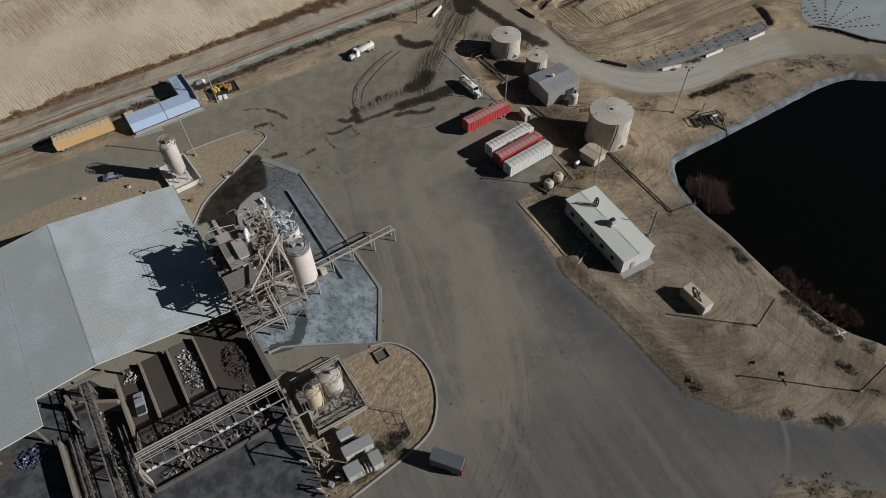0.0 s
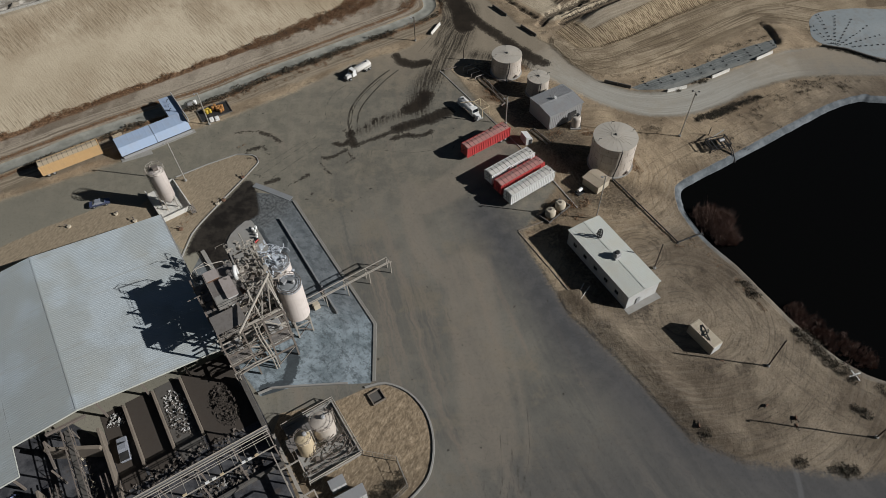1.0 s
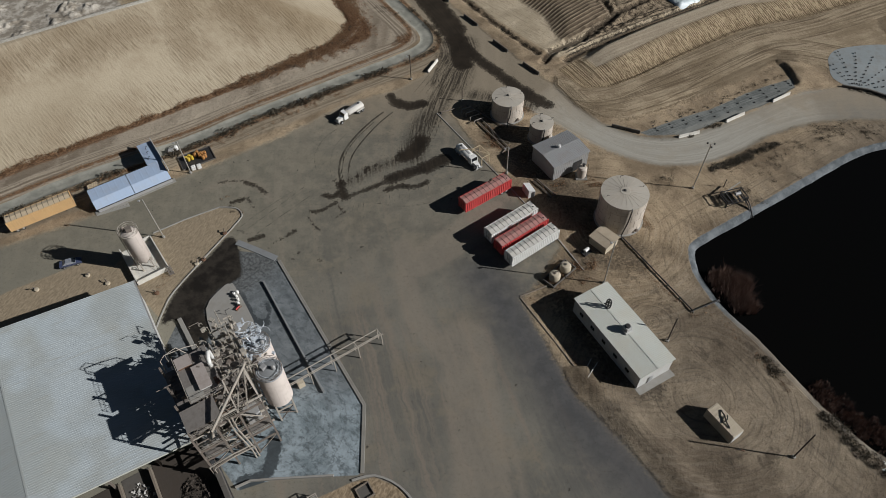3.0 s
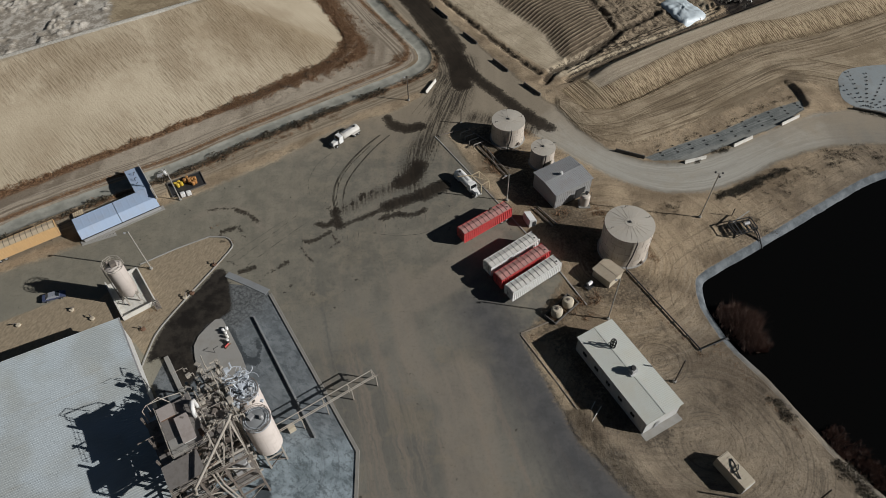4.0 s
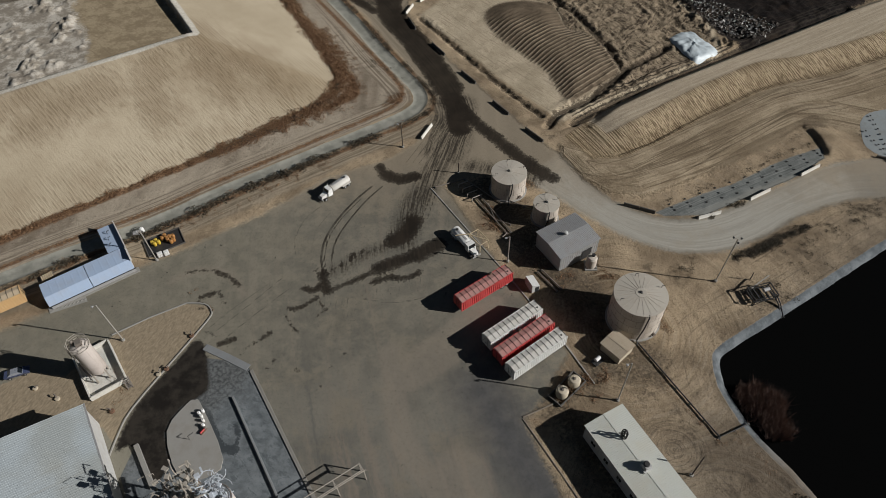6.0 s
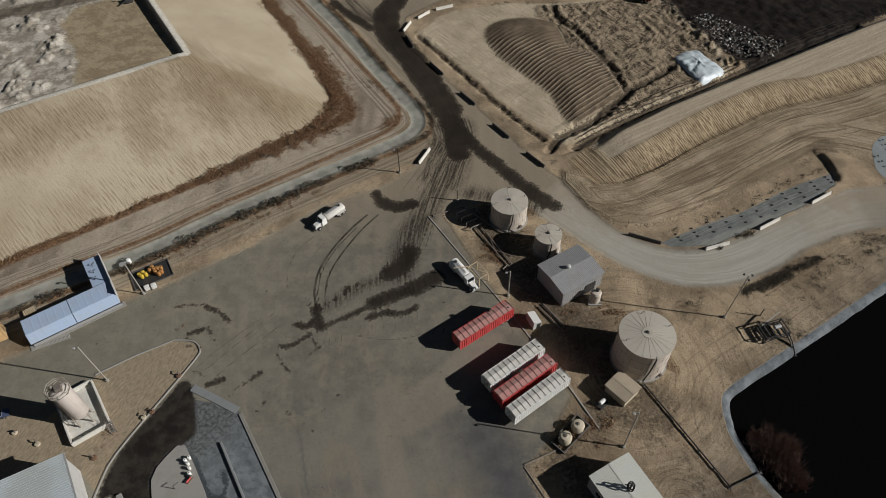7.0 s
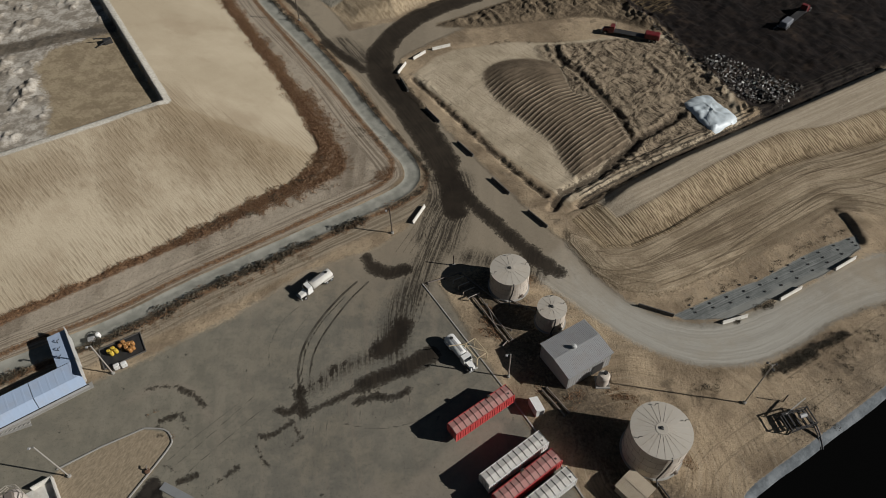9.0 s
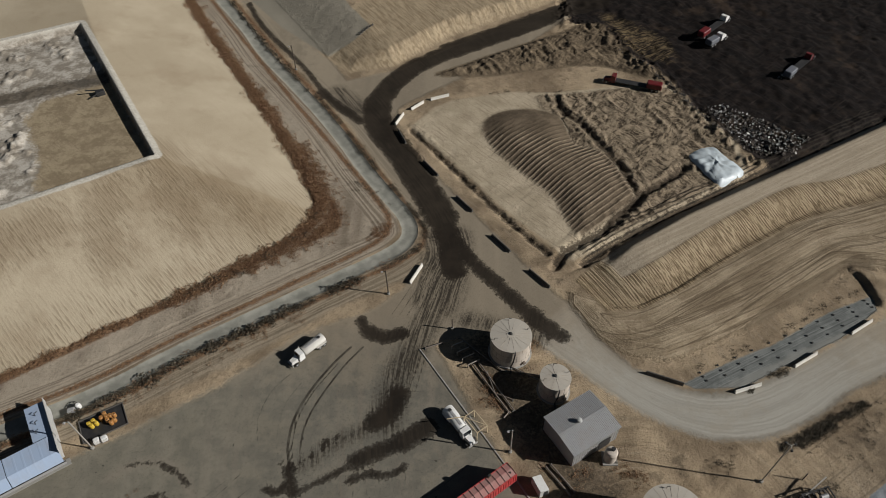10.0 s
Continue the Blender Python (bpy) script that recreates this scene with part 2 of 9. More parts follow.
WET_FAN = [
    (1.5, [(-27.5, 142.2), (-26.0, 137.8)]), (0.9, [(-24.8, 138.3), (-20.5, 140.5), (-16.2, 143.0)]), (2.1, [(-15.6, 143.9), (-11.1, 146.0), (-7.2, 147.8)]), (2.5, [(-7.2, 147.6), (-2.6, 150.6)]), (1.0, [(-16.6, 140.0), (-12.8, 141.3), (-9.5, 141.1), (-6.6, 142.9)]),
    (2.6, [(-12.6, 151.8), (-9.7, 154.1), (-8.5, 157.5)]), (1.0, [(-31.2, 138.4), (-29.0, 137.8), (-27.6, 139.5)]), (0.8, [(-28.2, 135.8), (-31.5, 133.2), (-33.4, 133.2)]), (0.5, [(-27.7, 135.3), (-26.2, 133.4)]), (0.6, [(-25.9, 132.9), (-27.5, 131.3)]), (0.5, [(-33.8, 131.1), (-32.2, 128.8), (-30.9, 127.4)]),
]
WET_SPOTS = [
    (0.7, [(-24.1, 144.6), (-23.8, 145.7)]), (0.8, [(-22.0, 146.4), (-21.6, 147.6)]), (0.7, [(-19.8, 148.0), (-19.3, 149.1)]), (0.6, [(-25.5, 142.7), (-25.1, 143.9)]), (0.5, [(-29.6, 143.2), (-29.1, 143.6)]), (0.7, [(-38.2, 125.7), (-36.3, 127.2)]), (0.4, [(-41.3, 123.3), (-38.9, 124.8)]),
    (0.45, [(-34.9, 120.4), (-34.4, 120.7)]), (0.35, [(-29.8, 118.6), (-29.4, 118.3)]), (0.8, [(-53.1, 136.0), (-50.7, 136.9)]), (0.8, [(-49.6, 137.4), (-48.7, 136.3)]), (0.4, [(-47.8, 134.6), (-47.3, 134.5)]), (0.5, [(-52.9, 133.2), (-51.6, 133.3)]), (0.35, [(-53.7, 134.8), (-52.4, 134.5)]),
    (0.5, [(-57.7, 142.6), (-54.5, 143.3), (-51.4, 143.1)]), (0.8, [(-51.1, 142.7), (-48.1, 141.2), (-45.6, 139.1)]), (0.9, [(-46.5, 124.4), (-43.5, 125.6)]), (0.5, [(-49.5, 127.2), (-47.0, 126.2)]), (0.4, [(-43.0, 121.4), (-41.0, 122.2)]),
]
WET = WET_ROAD + WET_FAN + WET_SPOTS
SMEAR = [(5.5, [(0.9, 199), (0.0, 190), (-1.5, 182)]), (3.0, [(0, 186), (-6.4, 168), (-9.2, 160.7), (-10.7, 152)]), (1.2, [(-12, 151), (-18.7, 148), (-25, 143)]), (2.5, [(-16.8, 245.8), (-14.7, 237.9)]),
         (3.0, [(-25.5, 251.4), (-33.2, 260.1)]), (2.0, [(5, 176), (12, 174), (20, 171)])]
TYRE = [
    (0.3, [(-27.5, 142.2), (-28.6, 146.9), (-28.3, 152.4), (-26.3, 158.1), (-22.7, 164.3), (-19.1, 168.9)]), (0.18, [(-26.8, 142.5), (-27.9, 147.5), (-27.4, 153.0), (-25.2, 158.7), (-21.4, 164.7)]), (0.25, [(-25.8, 143.4), (-26.2, 149.3), (-24.7, 155.2), (-20.5, 163.5), (-16.6, 168.9)]),
    (0.12, [(-48.3, 126.8), (-43.8, 132.2), (-36.3, 141.2)]), (0.12, [(-45.1, 126.3), (-40.0, 132.2), (-34.3, 138.4)]), (0.1, [(-75.2, 139.0), (-72.4, 136.6), (-69.8, 134.2), (-69.6, 130.2)]),
]
# faint scuffs of turning wheels
SCUFF = [
    (0.14, [(-34.4, 147.5), (-35.3, 152.4), (-33.9, 158.2), (-30.8, 162.3)]), (0.12, [(-30.3, 145.2), (-31.2, 150.6), (-30.3, 156.2), (-28.0, 160.5)]), (0.14, [(-18.8, 135.8), (-12.4, 134.8), (-6.1, 135.8), (0.2, 139.1), (6.7, 144.6)]), (0.12, [(-49.8, 127.8), (-45.2, 133.4), (-38.7, 140.0)]),
    (0.12, [(13.3, 66.2), (13.3, 56.7), (10.7, 47.9), (6.8, 39.6)]), (0.12, [(8.1, 60.1), (8.3, 52.2), (6.5, 45.8), (3.4, 39.6)]), (0.12, [(5.3, 56.6), (4.9, 50.0), (3.0, 43.7), (1.0, 39.6)]),
]
for k in range(6):
    SCUFF.append((0.1, [(9.4 + 0.7 * k, 60 - 2 * k), (9.6 + 0.7 * k, 52 - k), (7.8 + 0.8 * k, 45.5 - k), (4.6 + 0.9 * k, 38 - k)]))
    SCUFF.append((0.1, [(-21.5 - 1.3 * k, 136.5 + 0.2 * k), (-21.0 - 1.3 * k, 131.0 + 0.8 * k)]))
    SCUFF.append((0.12, [(-18 + 2.3 * k, 139 + 0.7 * k), (-17.4 + 2.3 * k, 135.4 + 0.7 * k)]))
for k in range(5):
    TYRE.append((0.16, [(-10.7 + 1.35 * k, 158.2), (-8.6 + 1.1 * k, 163.2), (-6.7 + 0.85 * k, 168.0)]))
    TYRE.append((0.25, [(33 - 0.5 * k, 193 + 0.9 * k), (41 - 0.5 * k, 199.0 + 0.9 * k), (57 - 0.5 * k, 209.0 + 0.9 * k), (76.4 - 0.5 * k, 220 + 0.9 * k), (90 - 0.5 * k, 228 + 0.9 * k), (122 - 0.5 * k, 246 + 0.9 * k)]))
    TYRE.append((0.14, [(-6.0 + 1.7 * k, 187.8), (-11.2 + 1.7 * k, 177.2)]))
PALE = [(0.5, [(10.6, 77.0), (12.2, 70.1), (12.7, 64.0)]), (0.35, [(9.0, 60.6), (9.1, 54.4), (8.5, 49.0)]), (0.3, [(6.5, 60.1), (6.8, 52.1)]), (0.4, [(13.4, 62), (12.8, 54)]), (5, [(2.6, 98.0), (4.7, 76.8), (6.4, 58.9)]), (2.2, [(-11.2, 122.3), (-8.0, 104.3), (0.8, 93.2)]), (0.7, [(-60.5, 140.0), (-56.2, 142.9), (-51.0, 143.2), (-46.9, 140.6), (-44.0, 136.8)]), (4, [(-8, 118), (0, 124), (8, 133)])]
DULL = [(4, [(6.5, 113.9), (15.5, 97.1), (22.5, 83.5), (29.5, 73.5), (38.5, 63.4), (47.1, 55.5), (60.4, 50.5), (90, 48)])]
LANE = [(-125, 112), (-90, 133), (-68, 150), (-44, 164), (-22, 180), (-9, 187), (-4, 195), (-8, 199), (-21, 187), (-39.5, 175), (-53.6, 165.8), (-68.7, 155), (-87, 144.8), (-130, 117)]
CORNER = [(-48, 186), (-36, 193), (-26, 198.5), (-22.5, 203), (-22.8, 209), (-28, 219), (-36, 238), (-38, 230), (-33, 214), (-34, 205)]
FLOW = [(60, -20), (28, 40), (14, 70), (5, 100), (-4, 130), (-9, 160), (-4, 185), (-2, 200), (-16, 228), (-50, 285), (-90, 350)]

GULLY = [(0.7, [(31.6, 257.6), (33.0, 249.7), (37.4, 244.4), (41.6, 234.5), (45.4, 226.4), (47.6, 217.7), (49.0, 214.8)]), (1.1, [(49.2, 214.8), (43.3, 208.2), (36.9, 201.9), (28.2, 196.0), (25.7, 191.4)]), (0.9, [(48.3, 215.5), (53.8, 218.0), (62.2, 225.1)]), (0.5, [(-10, 241.5), (1, 226), (13.5, 208), (24, 195)]), (0.9, [(32, 192), (41, 199.5), (57, 209.5), (76, 220.5), (88, 227), (122, 246)])]
STAIN = [(5.0, [(-71.5, 220), (-66, 210), (-60, 201)]), (3.5, [(-68, 216), (-55, 211), (-45, 205)]), (5.0, [(-81, 207), (-79, 198), (-76, 191)]), (6.0, [(-92, 197), (-100, 190), (-106, 184)]), (5.0, [(-108, 192), (-117, 183), (-128, 172)])]
SPILL = [(1.3, [(-32.6, 77.6), (-32.3, 74.5), (-32.4, 71.5)]), (1.0, [(-32.4, 71.0), (-34.0, 69.8), (-37.0, 69.3)]), (0.8, [(-33.5, 68.8), (-36.6, 67.9)]), (0.55, [(-46.4, 110.5), (-44.6, 108.4), (-42.6, 105.0), (-40.8, 102.6)]), (0.9, [(-40.6, 102.4), (-38.6, 102.0)]), (0.5, [(-38.6, 102.4), (-38.4, 105.0), (-39.4, 107.0)])]
ARCS = [(0.14, [(-28.0, 83.6), (-26.6, 81.5), (-26.5, 78.8), (-27.5, 77.0)]), (0.14, [(-27.1, 83.9), (-24.7, 81.5), (-24.6, 78.3), (-26.9, 75.6)]), (0.1, [(-25.7, 81.2), (-22.6, 77.7), (-24.0, 74.0), (-30.0, 72.6)]), (0.1, [(-30.5, 83), (-26.5, 86.5), (-22, 84)])]
ZONES = {}
for zone, (outline, reach, soft_corners) in dict(
        bank=(BANK, 40, 0), pit=(PIT, 4, 0), corner=(CORNER, 4, 1), lane=(LANE, 6, 0), verge=(VERGE, 6, 0), yard=(YARD, 8, 0), gravel=(GRAVEL, 6, 1), pond=(POND, 14, 1), berm=(BERM, 24, 0), bench=(BENCH, 12, 0),
        apron=(APRON, 4, 0), triangle=(TRIANGLE, 8, 0), ribbed=(RIBBED, 6, 1), dark=(DARK, 8, 0), plateau=(PLATEAU, 6, 0), scarp=(SCARP, 8, 0), pad=(PAD, 4, 0), track=(WETTRACK, 4, 1),
        sand=(SAND, 8, 0), spoil=(SPOIL, 6, 1), golden=(GOLDEN, 6, 1), isle_n=(ISLAND_N, 6, 0), isle_s=(ISLAND_S, 6, 0), dock=(DOCK, 4, 0)).items():
    ZONES[zone] = dist(smooth(outline) if soft_corners else np.array(outline, float), True, reach)
ZONES["scrub"] = np.maximum(np.where(ZONES["bank"] > -8, ZONES["bank"] + 2.3, -6), ZONES.pop("corner") - 3.4)
ZONES["pond"] += 1.3
ZONES["slope"] = -dist(smooth([(29.5, 187), (35.4, 178.1), (42.1, 178.4), (51.6, 183.1), (66.8, 193.9), (82.8, 203.8), (90.8, 207.6), (107, 212), (170, 240)], False), False, 14)
ZONES["canal"] = 1.95 + dist(smooth(CANAL, False), False, 8)
for zone, marks, reach in (("wet", WET, 7), ("smear", SMEAR, 10), ("tyre", TYRE, 2), ("scuff", SCUFF, 2), ("spill", SPILL, 4), ("arcs", ARCS, 2), ("seam", [(0.45, [(59.6, 54.2), (59.2, 49.2), (57.2, 43.6)])], 3), ("pale", PALE, 9), ("dull", DULL, 10), ("gully", GULLY, 4), ("damp", [(1.5, [(63, 138.5), (68, 139)]), (1.5, [(66, 134.5), (70.5, 136)]), (5, [(9, 168), (18, 152), (26, 140), (38, 120)]), (3, [(20, 112), (30, 119), (38, 118)]), (3, [(22, 110), (30, 96), (38, 88)])], 10), ("stain", STAIN, 12), ("pitlane", [(3.0, [(-190, 222), (-132, 243), (-112, 251), (-94, 258)])], 8)):
    ZONES[zone] = np.max([w + dist(smooth(line, False), False, reach) for w, line in marks], 0)
ZONES["flow"] = -dist(smooth(FLOW, False, 6), False, 60)
ZONES["shoulder"] = np.maximum(1.0 + dist(smooth([(-119.5, 130.5), (-90, 150.3), (-71.3, 160.6), (-56.3, 171.4), (-42.2, 180.8), (-25, 192.5), (-17, 198), (-13.8, 204), (-16.5, 212), (-31, 234), (-50.5, 263), (-73, 297.5), (-86, 318)], False), False, 5),
                               1.0 + dist(smooth([(-116.2, 124.6), (-86.5, 144.2), (-68, 154.4), (-53, 165.2), (-38.8, 174.4), (-20.2, 186.4), (-12, 191.5), (-5.5, 197.5), (-6.0, 206), (-17.5, 224), (-33, 249.5), (-54.5, 281), (-78, 318)], False), False, 5))

Z = ZONES
fold = 219.4 - GY - 0.26 * (GX + 73.0)
hills = 10.5 * np.clip(Z["bank"] / (33 + 5 * rise(fold, 0, 14)), 0, 1)
hills -= 2.2 * rise(Z["pit"], -0.3, 0.4)
mound = np.clip(1.2 * lumps(4.0, 3) + 0.35 * lumps(1.3, 5) - 0.15, 0, 2)
mound *= 1 + 0.4 * crests(1.3, 6) + 0.25 * lumps(0.8, 7)
hills += 0.95 * mound * rise(Z["pit"], 1, 4) * rise(-Z["sand"], 0, 2) * rise(-Z["pitlane"], 0, 2)
hills += 2.2 * rise(Z["slope"], 0, 8.5) * rise(Z["berm"], 0, 3.2) * rise((GX - 33) * 0.866 + (GY - 184) * 0.5, -1, 17) + 0.6 * rise(Z["bench"], -1, 4) * (Z["berm"] < 1)
edge_in = rise(GX + 0.62 * (GY - 281) + 40, -4, 22)
hills += 3.2 * edge_in * rise(Z["scarp"], 0, 6) * (Z["scarp"] > 0) * (1 + 0.12 * crests(1.6, 51, 6, 123) * (1 - rise(Z["scarp"], 4, 7)))
top = dist(np.array([(-38.5, 279.5), (-31, 285.3), (-24.9, 293.5), (-17.1, 300.8), (-7.7, 308.4), (40, 345), (20, 440), (-140, 400), (-57, 298.5)], float), True, 6)
hills = np.where(top > -1, np.maximum(hills, 3.2 * edge_in * rise(top, -1, 1)), hills)
rough = rise(Z["triangle"], 0, 3) * rise(-Z["ribbed"], 0, 2) * rise(GX - 30 + (GY - 225) * 0.25, 0, 8)
ZONES["rough"] = rough
warp = 2.0 * lumps(11, 45)
hills += rough * (0.34 * crests(2.6, 11, 4.0, -66) * rise(warp, -0.6, 0.4) + 0.3 * crests(2.4, 12, 3.0, 42) * rise(-warp, -0.4, 0.6) + 0.16 * crests(1.1, 13, 2.0, -40) + 0.14 * lumps(0.9, 14))
hills += 0.5 * np.exp(-((Z["gully"] + 1.3) / 0.7) ** 2) * rise(Z["triangle"], 0, 2) * (0.4 + 0.6 * crests(1.9, 16))
hills += rise(Z["triangle"], 0, 2) * (1 - rough) * (0.03 * lumps(1.0, 43) + 0.05 * crests(2.2, 44, 5, 45))
hills -= 0.7 * rise(Z["gully"] + 0.5 * lumps(1.4, 46), -0.8, 0.6)
hills += rise(Z["ribbed"], -2, 6) * 1.5
hills += rise(Z["spoil"], 0, 2.5) * (0.7 + 0.5 * lumps(4.5, 31) + 0.4 * crests(2.6, 32, 1.8, -60) + 0.25 * crests(1.1, 33))
hills += rise(Z["dark"], 0, 3) * (0.5 * lumps(9, 14) + 0.25 * lumps(2, 15))
edge = np.exp(-((Z["dark"] + 0.5) / 3.0) ** 2)
hills += edge * (0.5 + 0.6 * lumps(3, 17) + 0.5 * crests(1.6, 18)) * (Z["berm"] < -3)
hills -= 0.5 * np.exp(-((Z["berm"] + 1.2) / 1.3) ** 2) * (GY > 189 + (GX - 28) * 0.5)
isl = np.clip(-Z["yard"], 0, 8) * ((GX > 22) & (GY < 92) & (GY > 50) & (Z["pond"] < -3))
hills += 0.9 * np.exp(-((isl - 4.0) / 2.6) ** 2) * (isl > 0)
hills += (0.09 * lumps(3.5, 21) + 0.05 * crests(1.7, 22, 2, 30)) * (Z["triangle"] < -1) * (Z["berm"] < -1) * (Z["bench"] < 0) * rise(-Z["yard"], 0, 2) * (Z["pad"] < 0) * (Z["dock"] < 0) * (Z["pit"] < 0) * (Z["bank"] < 0)
hills += (0.05 * lumps(1.3, 25) + 0.08 * crests(1.0, 26, 2.5, 35)) * rise(Z["isle_s"], 0, 2)
hills += 0.25 * lumps(1.5, 23) * rise(Z["scrub"], 0, 1) * (Z["bank"] < 0)
hills += 1.0 * rise(GX - 92.6 + 0.25 * (GY - 184) + 0.8 * lumps(2.0, 41), 0, 1.4) * (1 - rise(GX - 95, 0, 9)) * rise(GY - 178.5, 0, 1.5) * (1 - rise(GY - 188, 0, 4))
hills -= 3.0 * rise(Z["pond"], 0.2, 4.5)
hills -= 0.25 * rise(Z["canal"], 0.0, 0.8)
HILLS = hills


def ground_at(x, y):
    """Height of the ground at a place."""
    j, i = np.clip(np.searchsorted(XS, x) - 1, 0, len(XS) - 2), np.clip(np.searchsorted(YS, y) - 1, 0, len(YS) - 2)
    f, h = (x - XS[j]) / (XS[j + 1] - XS[j]), (y - YS[i]) / (YS[i + 1] - YS[i])
    return float((HILLS[i, j] * (1 - f) + HILLS[i, j + 1] * f) * (1 - h) + (HILLS[i + 1, j] * (1 - f) + HILLS[i + 1, j + 1] * f) * h)


# ---- the ground's material ----
def ground_material(name, northern):
    """The ground of the yard and its surroundings, or of the banks and mounds north of it."""
    mat, nt, bsdf = nodes_of(name)
    geo = nt.nodes.new("ShaderNodeNewGeometry").outputs["Position"]
    attrs = {}

    def at(name):
        if name not in attrs:
            n = nt.nodes.new("ShaderNodeAttribute")
            n.attribute_name = name
            attrs[name] = n.outputs["Fac"]
        return attrs[name]

    big = grain(nt, geo, 0.035, 4, 0.6)
    mid = grain(nt, geo, 0.3, 6, 0.68)
    small = grain(nt, geo, 1.6, 5, 0.72)
    fine = grain(nt, geo, 6.0, 3, 0.75)
    jag = value(nt, "SUBTRACT", value(nt, "ADD", mid, small), 1.0)
    jag2 = value(nt, "SUBTRACT", value(nt, "ADD", small, fine), 1.0)

    def zone(name, width=0.3, wobble=1.0, offset=0.0, fray=0.0):
        v = value(nt, "ADD", value(nt, "ADD", at(name), offset), value(nt, "MULTIPLY", jag, wobble))
        if fray:
            v = value(nt, "ADD", v, value(nt, "MULTIPLY", jag2, fray))
        return ramp(nt, v, -width, width)

    def tone(a, b, f, lo=0.38, hi=0.62):
        return mix(nt, ramp(nt, f, lo, hi), a, b)

    def lines(squash, turn, scale=1.0):
        return grain(nt, geo, scale, 4, 0.65, squash, turn)

    def along(name, other, stretch, scale, sway=0.8, detail=4):
        """Streaks that follow the distance to a line."""
        v = nt.nodes.new("ShaderNodeCombineXYZ")
        nt.links.new(value(nt, "ADD", at(name), value(nt, "MULTIPLY", mid, sway)), v.inputs[0])
        nt.links.new(value(nt, "MULTIPLY", other, stretch), v.inputs[1])
        return grain(nt, v.outputs[0], scale, detail, 0.7)

    sep = nt.nodes.new("ShaderNodeSeparateXYZ")
    nt.links.new(geo, sep.inputs[0])
    east, north = sep.outputs[0], sep.outputs[1]
    # bare dirt with wheel lines
    def rings_round(x, y, scale, stretch):
        """Wheel arcs round a turning place."""
        off = nt.nodes.new("ShaderNodeVectorMath")
        off.operation = "DISTANCE"
        off.inputs[1].default_value = (x, y, 0)
        nt.links.new(geo, off.inputs[0])
        v = nt.nodes.new("ShaderNodeCombineXYZ")
        nt.links.new(value(nt, "ADD", off.outputs["Value"], value(nt, "MULTIPLY", mid, 0.5)), v.inputs[0])
        nt.links.new(value(nt, "MULTIPLY", value(nt, "ADD", east, north), stretch), v.inputs[1])
        return grain(nt, v.outputs[0], scale, 4, 0.65), off.outputs["Value"]

    patch = grain(nt, geo, 0.055, 5, 0.62)
    col = tone((0.2, 0.15, 0.097), (0.4, 0.31, 0.203), patch, 0.4, 0.6)
    col = mix(nt, ramp(nt, mid, 0.42, 0.62, 0, 0.5), col, tone((0.205, 0.156, 0.103), (0.32, 0.245, 0.163), small))
    col = mix(nt, ramp(nt, small, 0.6, 0.76, 0, 0.35), col, (0.1, 0.078, 0.053))
    col = mix(nt, ramp(nt, grain(nt, geo, 0.13, 6, 0.7), 0.58, 0.66, 0, 0.6), col, (0.085, 0.066, 0.046))
    if not northern:
        arcs, _ = rings_round(47, 86, 1.7, 0.035)
        near = ramp(nt, value(nt, "ADD", north, value(nt, "MULTIPLY", mid, 12)), 104, 118, 1, 0)
        col = mix(nt, value(nt, "MULTIPLY", ramp(nt, arcs, 0.52, 0.62, 0, 0.42), near), col, (0.11, 0.088, 0.063))
        col = mix(nt, value(nt, "MULTIPLY", ramp(nt, arcs, 0.36, 0.46, 0.32, 0), near), col, (0.3, 0.245, 0.178))
    if northern:
        col = mix(nt, ramp(nt, lines((0.25, 1.5, 1), radians(58), 0.8), 0.52, 0.64, 0, 0.35), col, (0.33, 0.27, 0.195))
    else:
        turns, off_tank = rings_round(36, 128, 1.3, 0.06)
        around = value(nt, "MULTIPLY", ramp(nt, value(nt, "ADD", off_tank, value(nt, "MULTIPLY", mid, 8)), 16, 40, 1, 0.5), ramp(nt, big, 0.42, 0.58, 0.15, 0.9))
        col = mix(nt, value(nt, "MULTIPLY", ramp(nt, turns, 0.38, 0.48, 0.6, 0), around), col, (0.385, 0.315, 0.222))
        col = mix(nt, value(nt, "MULTIPLY", ramp(nt, turns, 0.53, 0.62, 0, 0.5), around), col, (0.13, 0.098, 0.064))
    if not northern:
        coil, far = rings_round(41, 103, 2.4, 0.03)
        col = mix(nt, value(nt, "MULTIPLY", ramp(nt, coil, 0.5, 0.58, 0, 0.6), ramp(nt, far, 3, 9, 1, 0)), col, (0.1, 0.08, 0.056))
        rounds = along("pond", north, 0.03, 1.6, 0.4)
        col = mix(nt, ramp(nt, rounds, 0.54, 0.64, 0, 0.35), col, (0.1, 0.08, 0.057))
        col = mix(nt, value(nt, "MULTIPLY", ramp(nt, value(nt, "ADD", at("damp"), value(nt, "MULTIPLY", jag, 9)), -2, 3), ramp(nt, small, 0.3, 0.6, 0.35, 0.85)), col, tone((0.05, 0.04, 0.029), (0.11, 0.087, 0.062), mid))
    if not northern:
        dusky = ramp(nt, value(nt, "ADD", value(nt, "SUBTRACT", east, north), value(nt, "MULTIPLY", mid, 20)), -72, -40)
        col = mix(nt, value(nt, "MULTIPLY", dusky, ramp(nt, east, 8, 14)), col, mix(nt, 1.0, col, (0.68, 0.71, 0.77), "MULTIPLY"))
    clods = grain(nt, geo, 2.4, 4, 0.75)
    col = mix(nt, ramp(nt, clods, 0.55, 0.66, 0, 0.6), col, mix(nt, 1.0, col, (0.36, 0.34, 0.33), "MULTIPLY"))
    # lanes of pale dirt along the channel
    lanes = along("canal", east, 0.02, 1.7, 0.35)
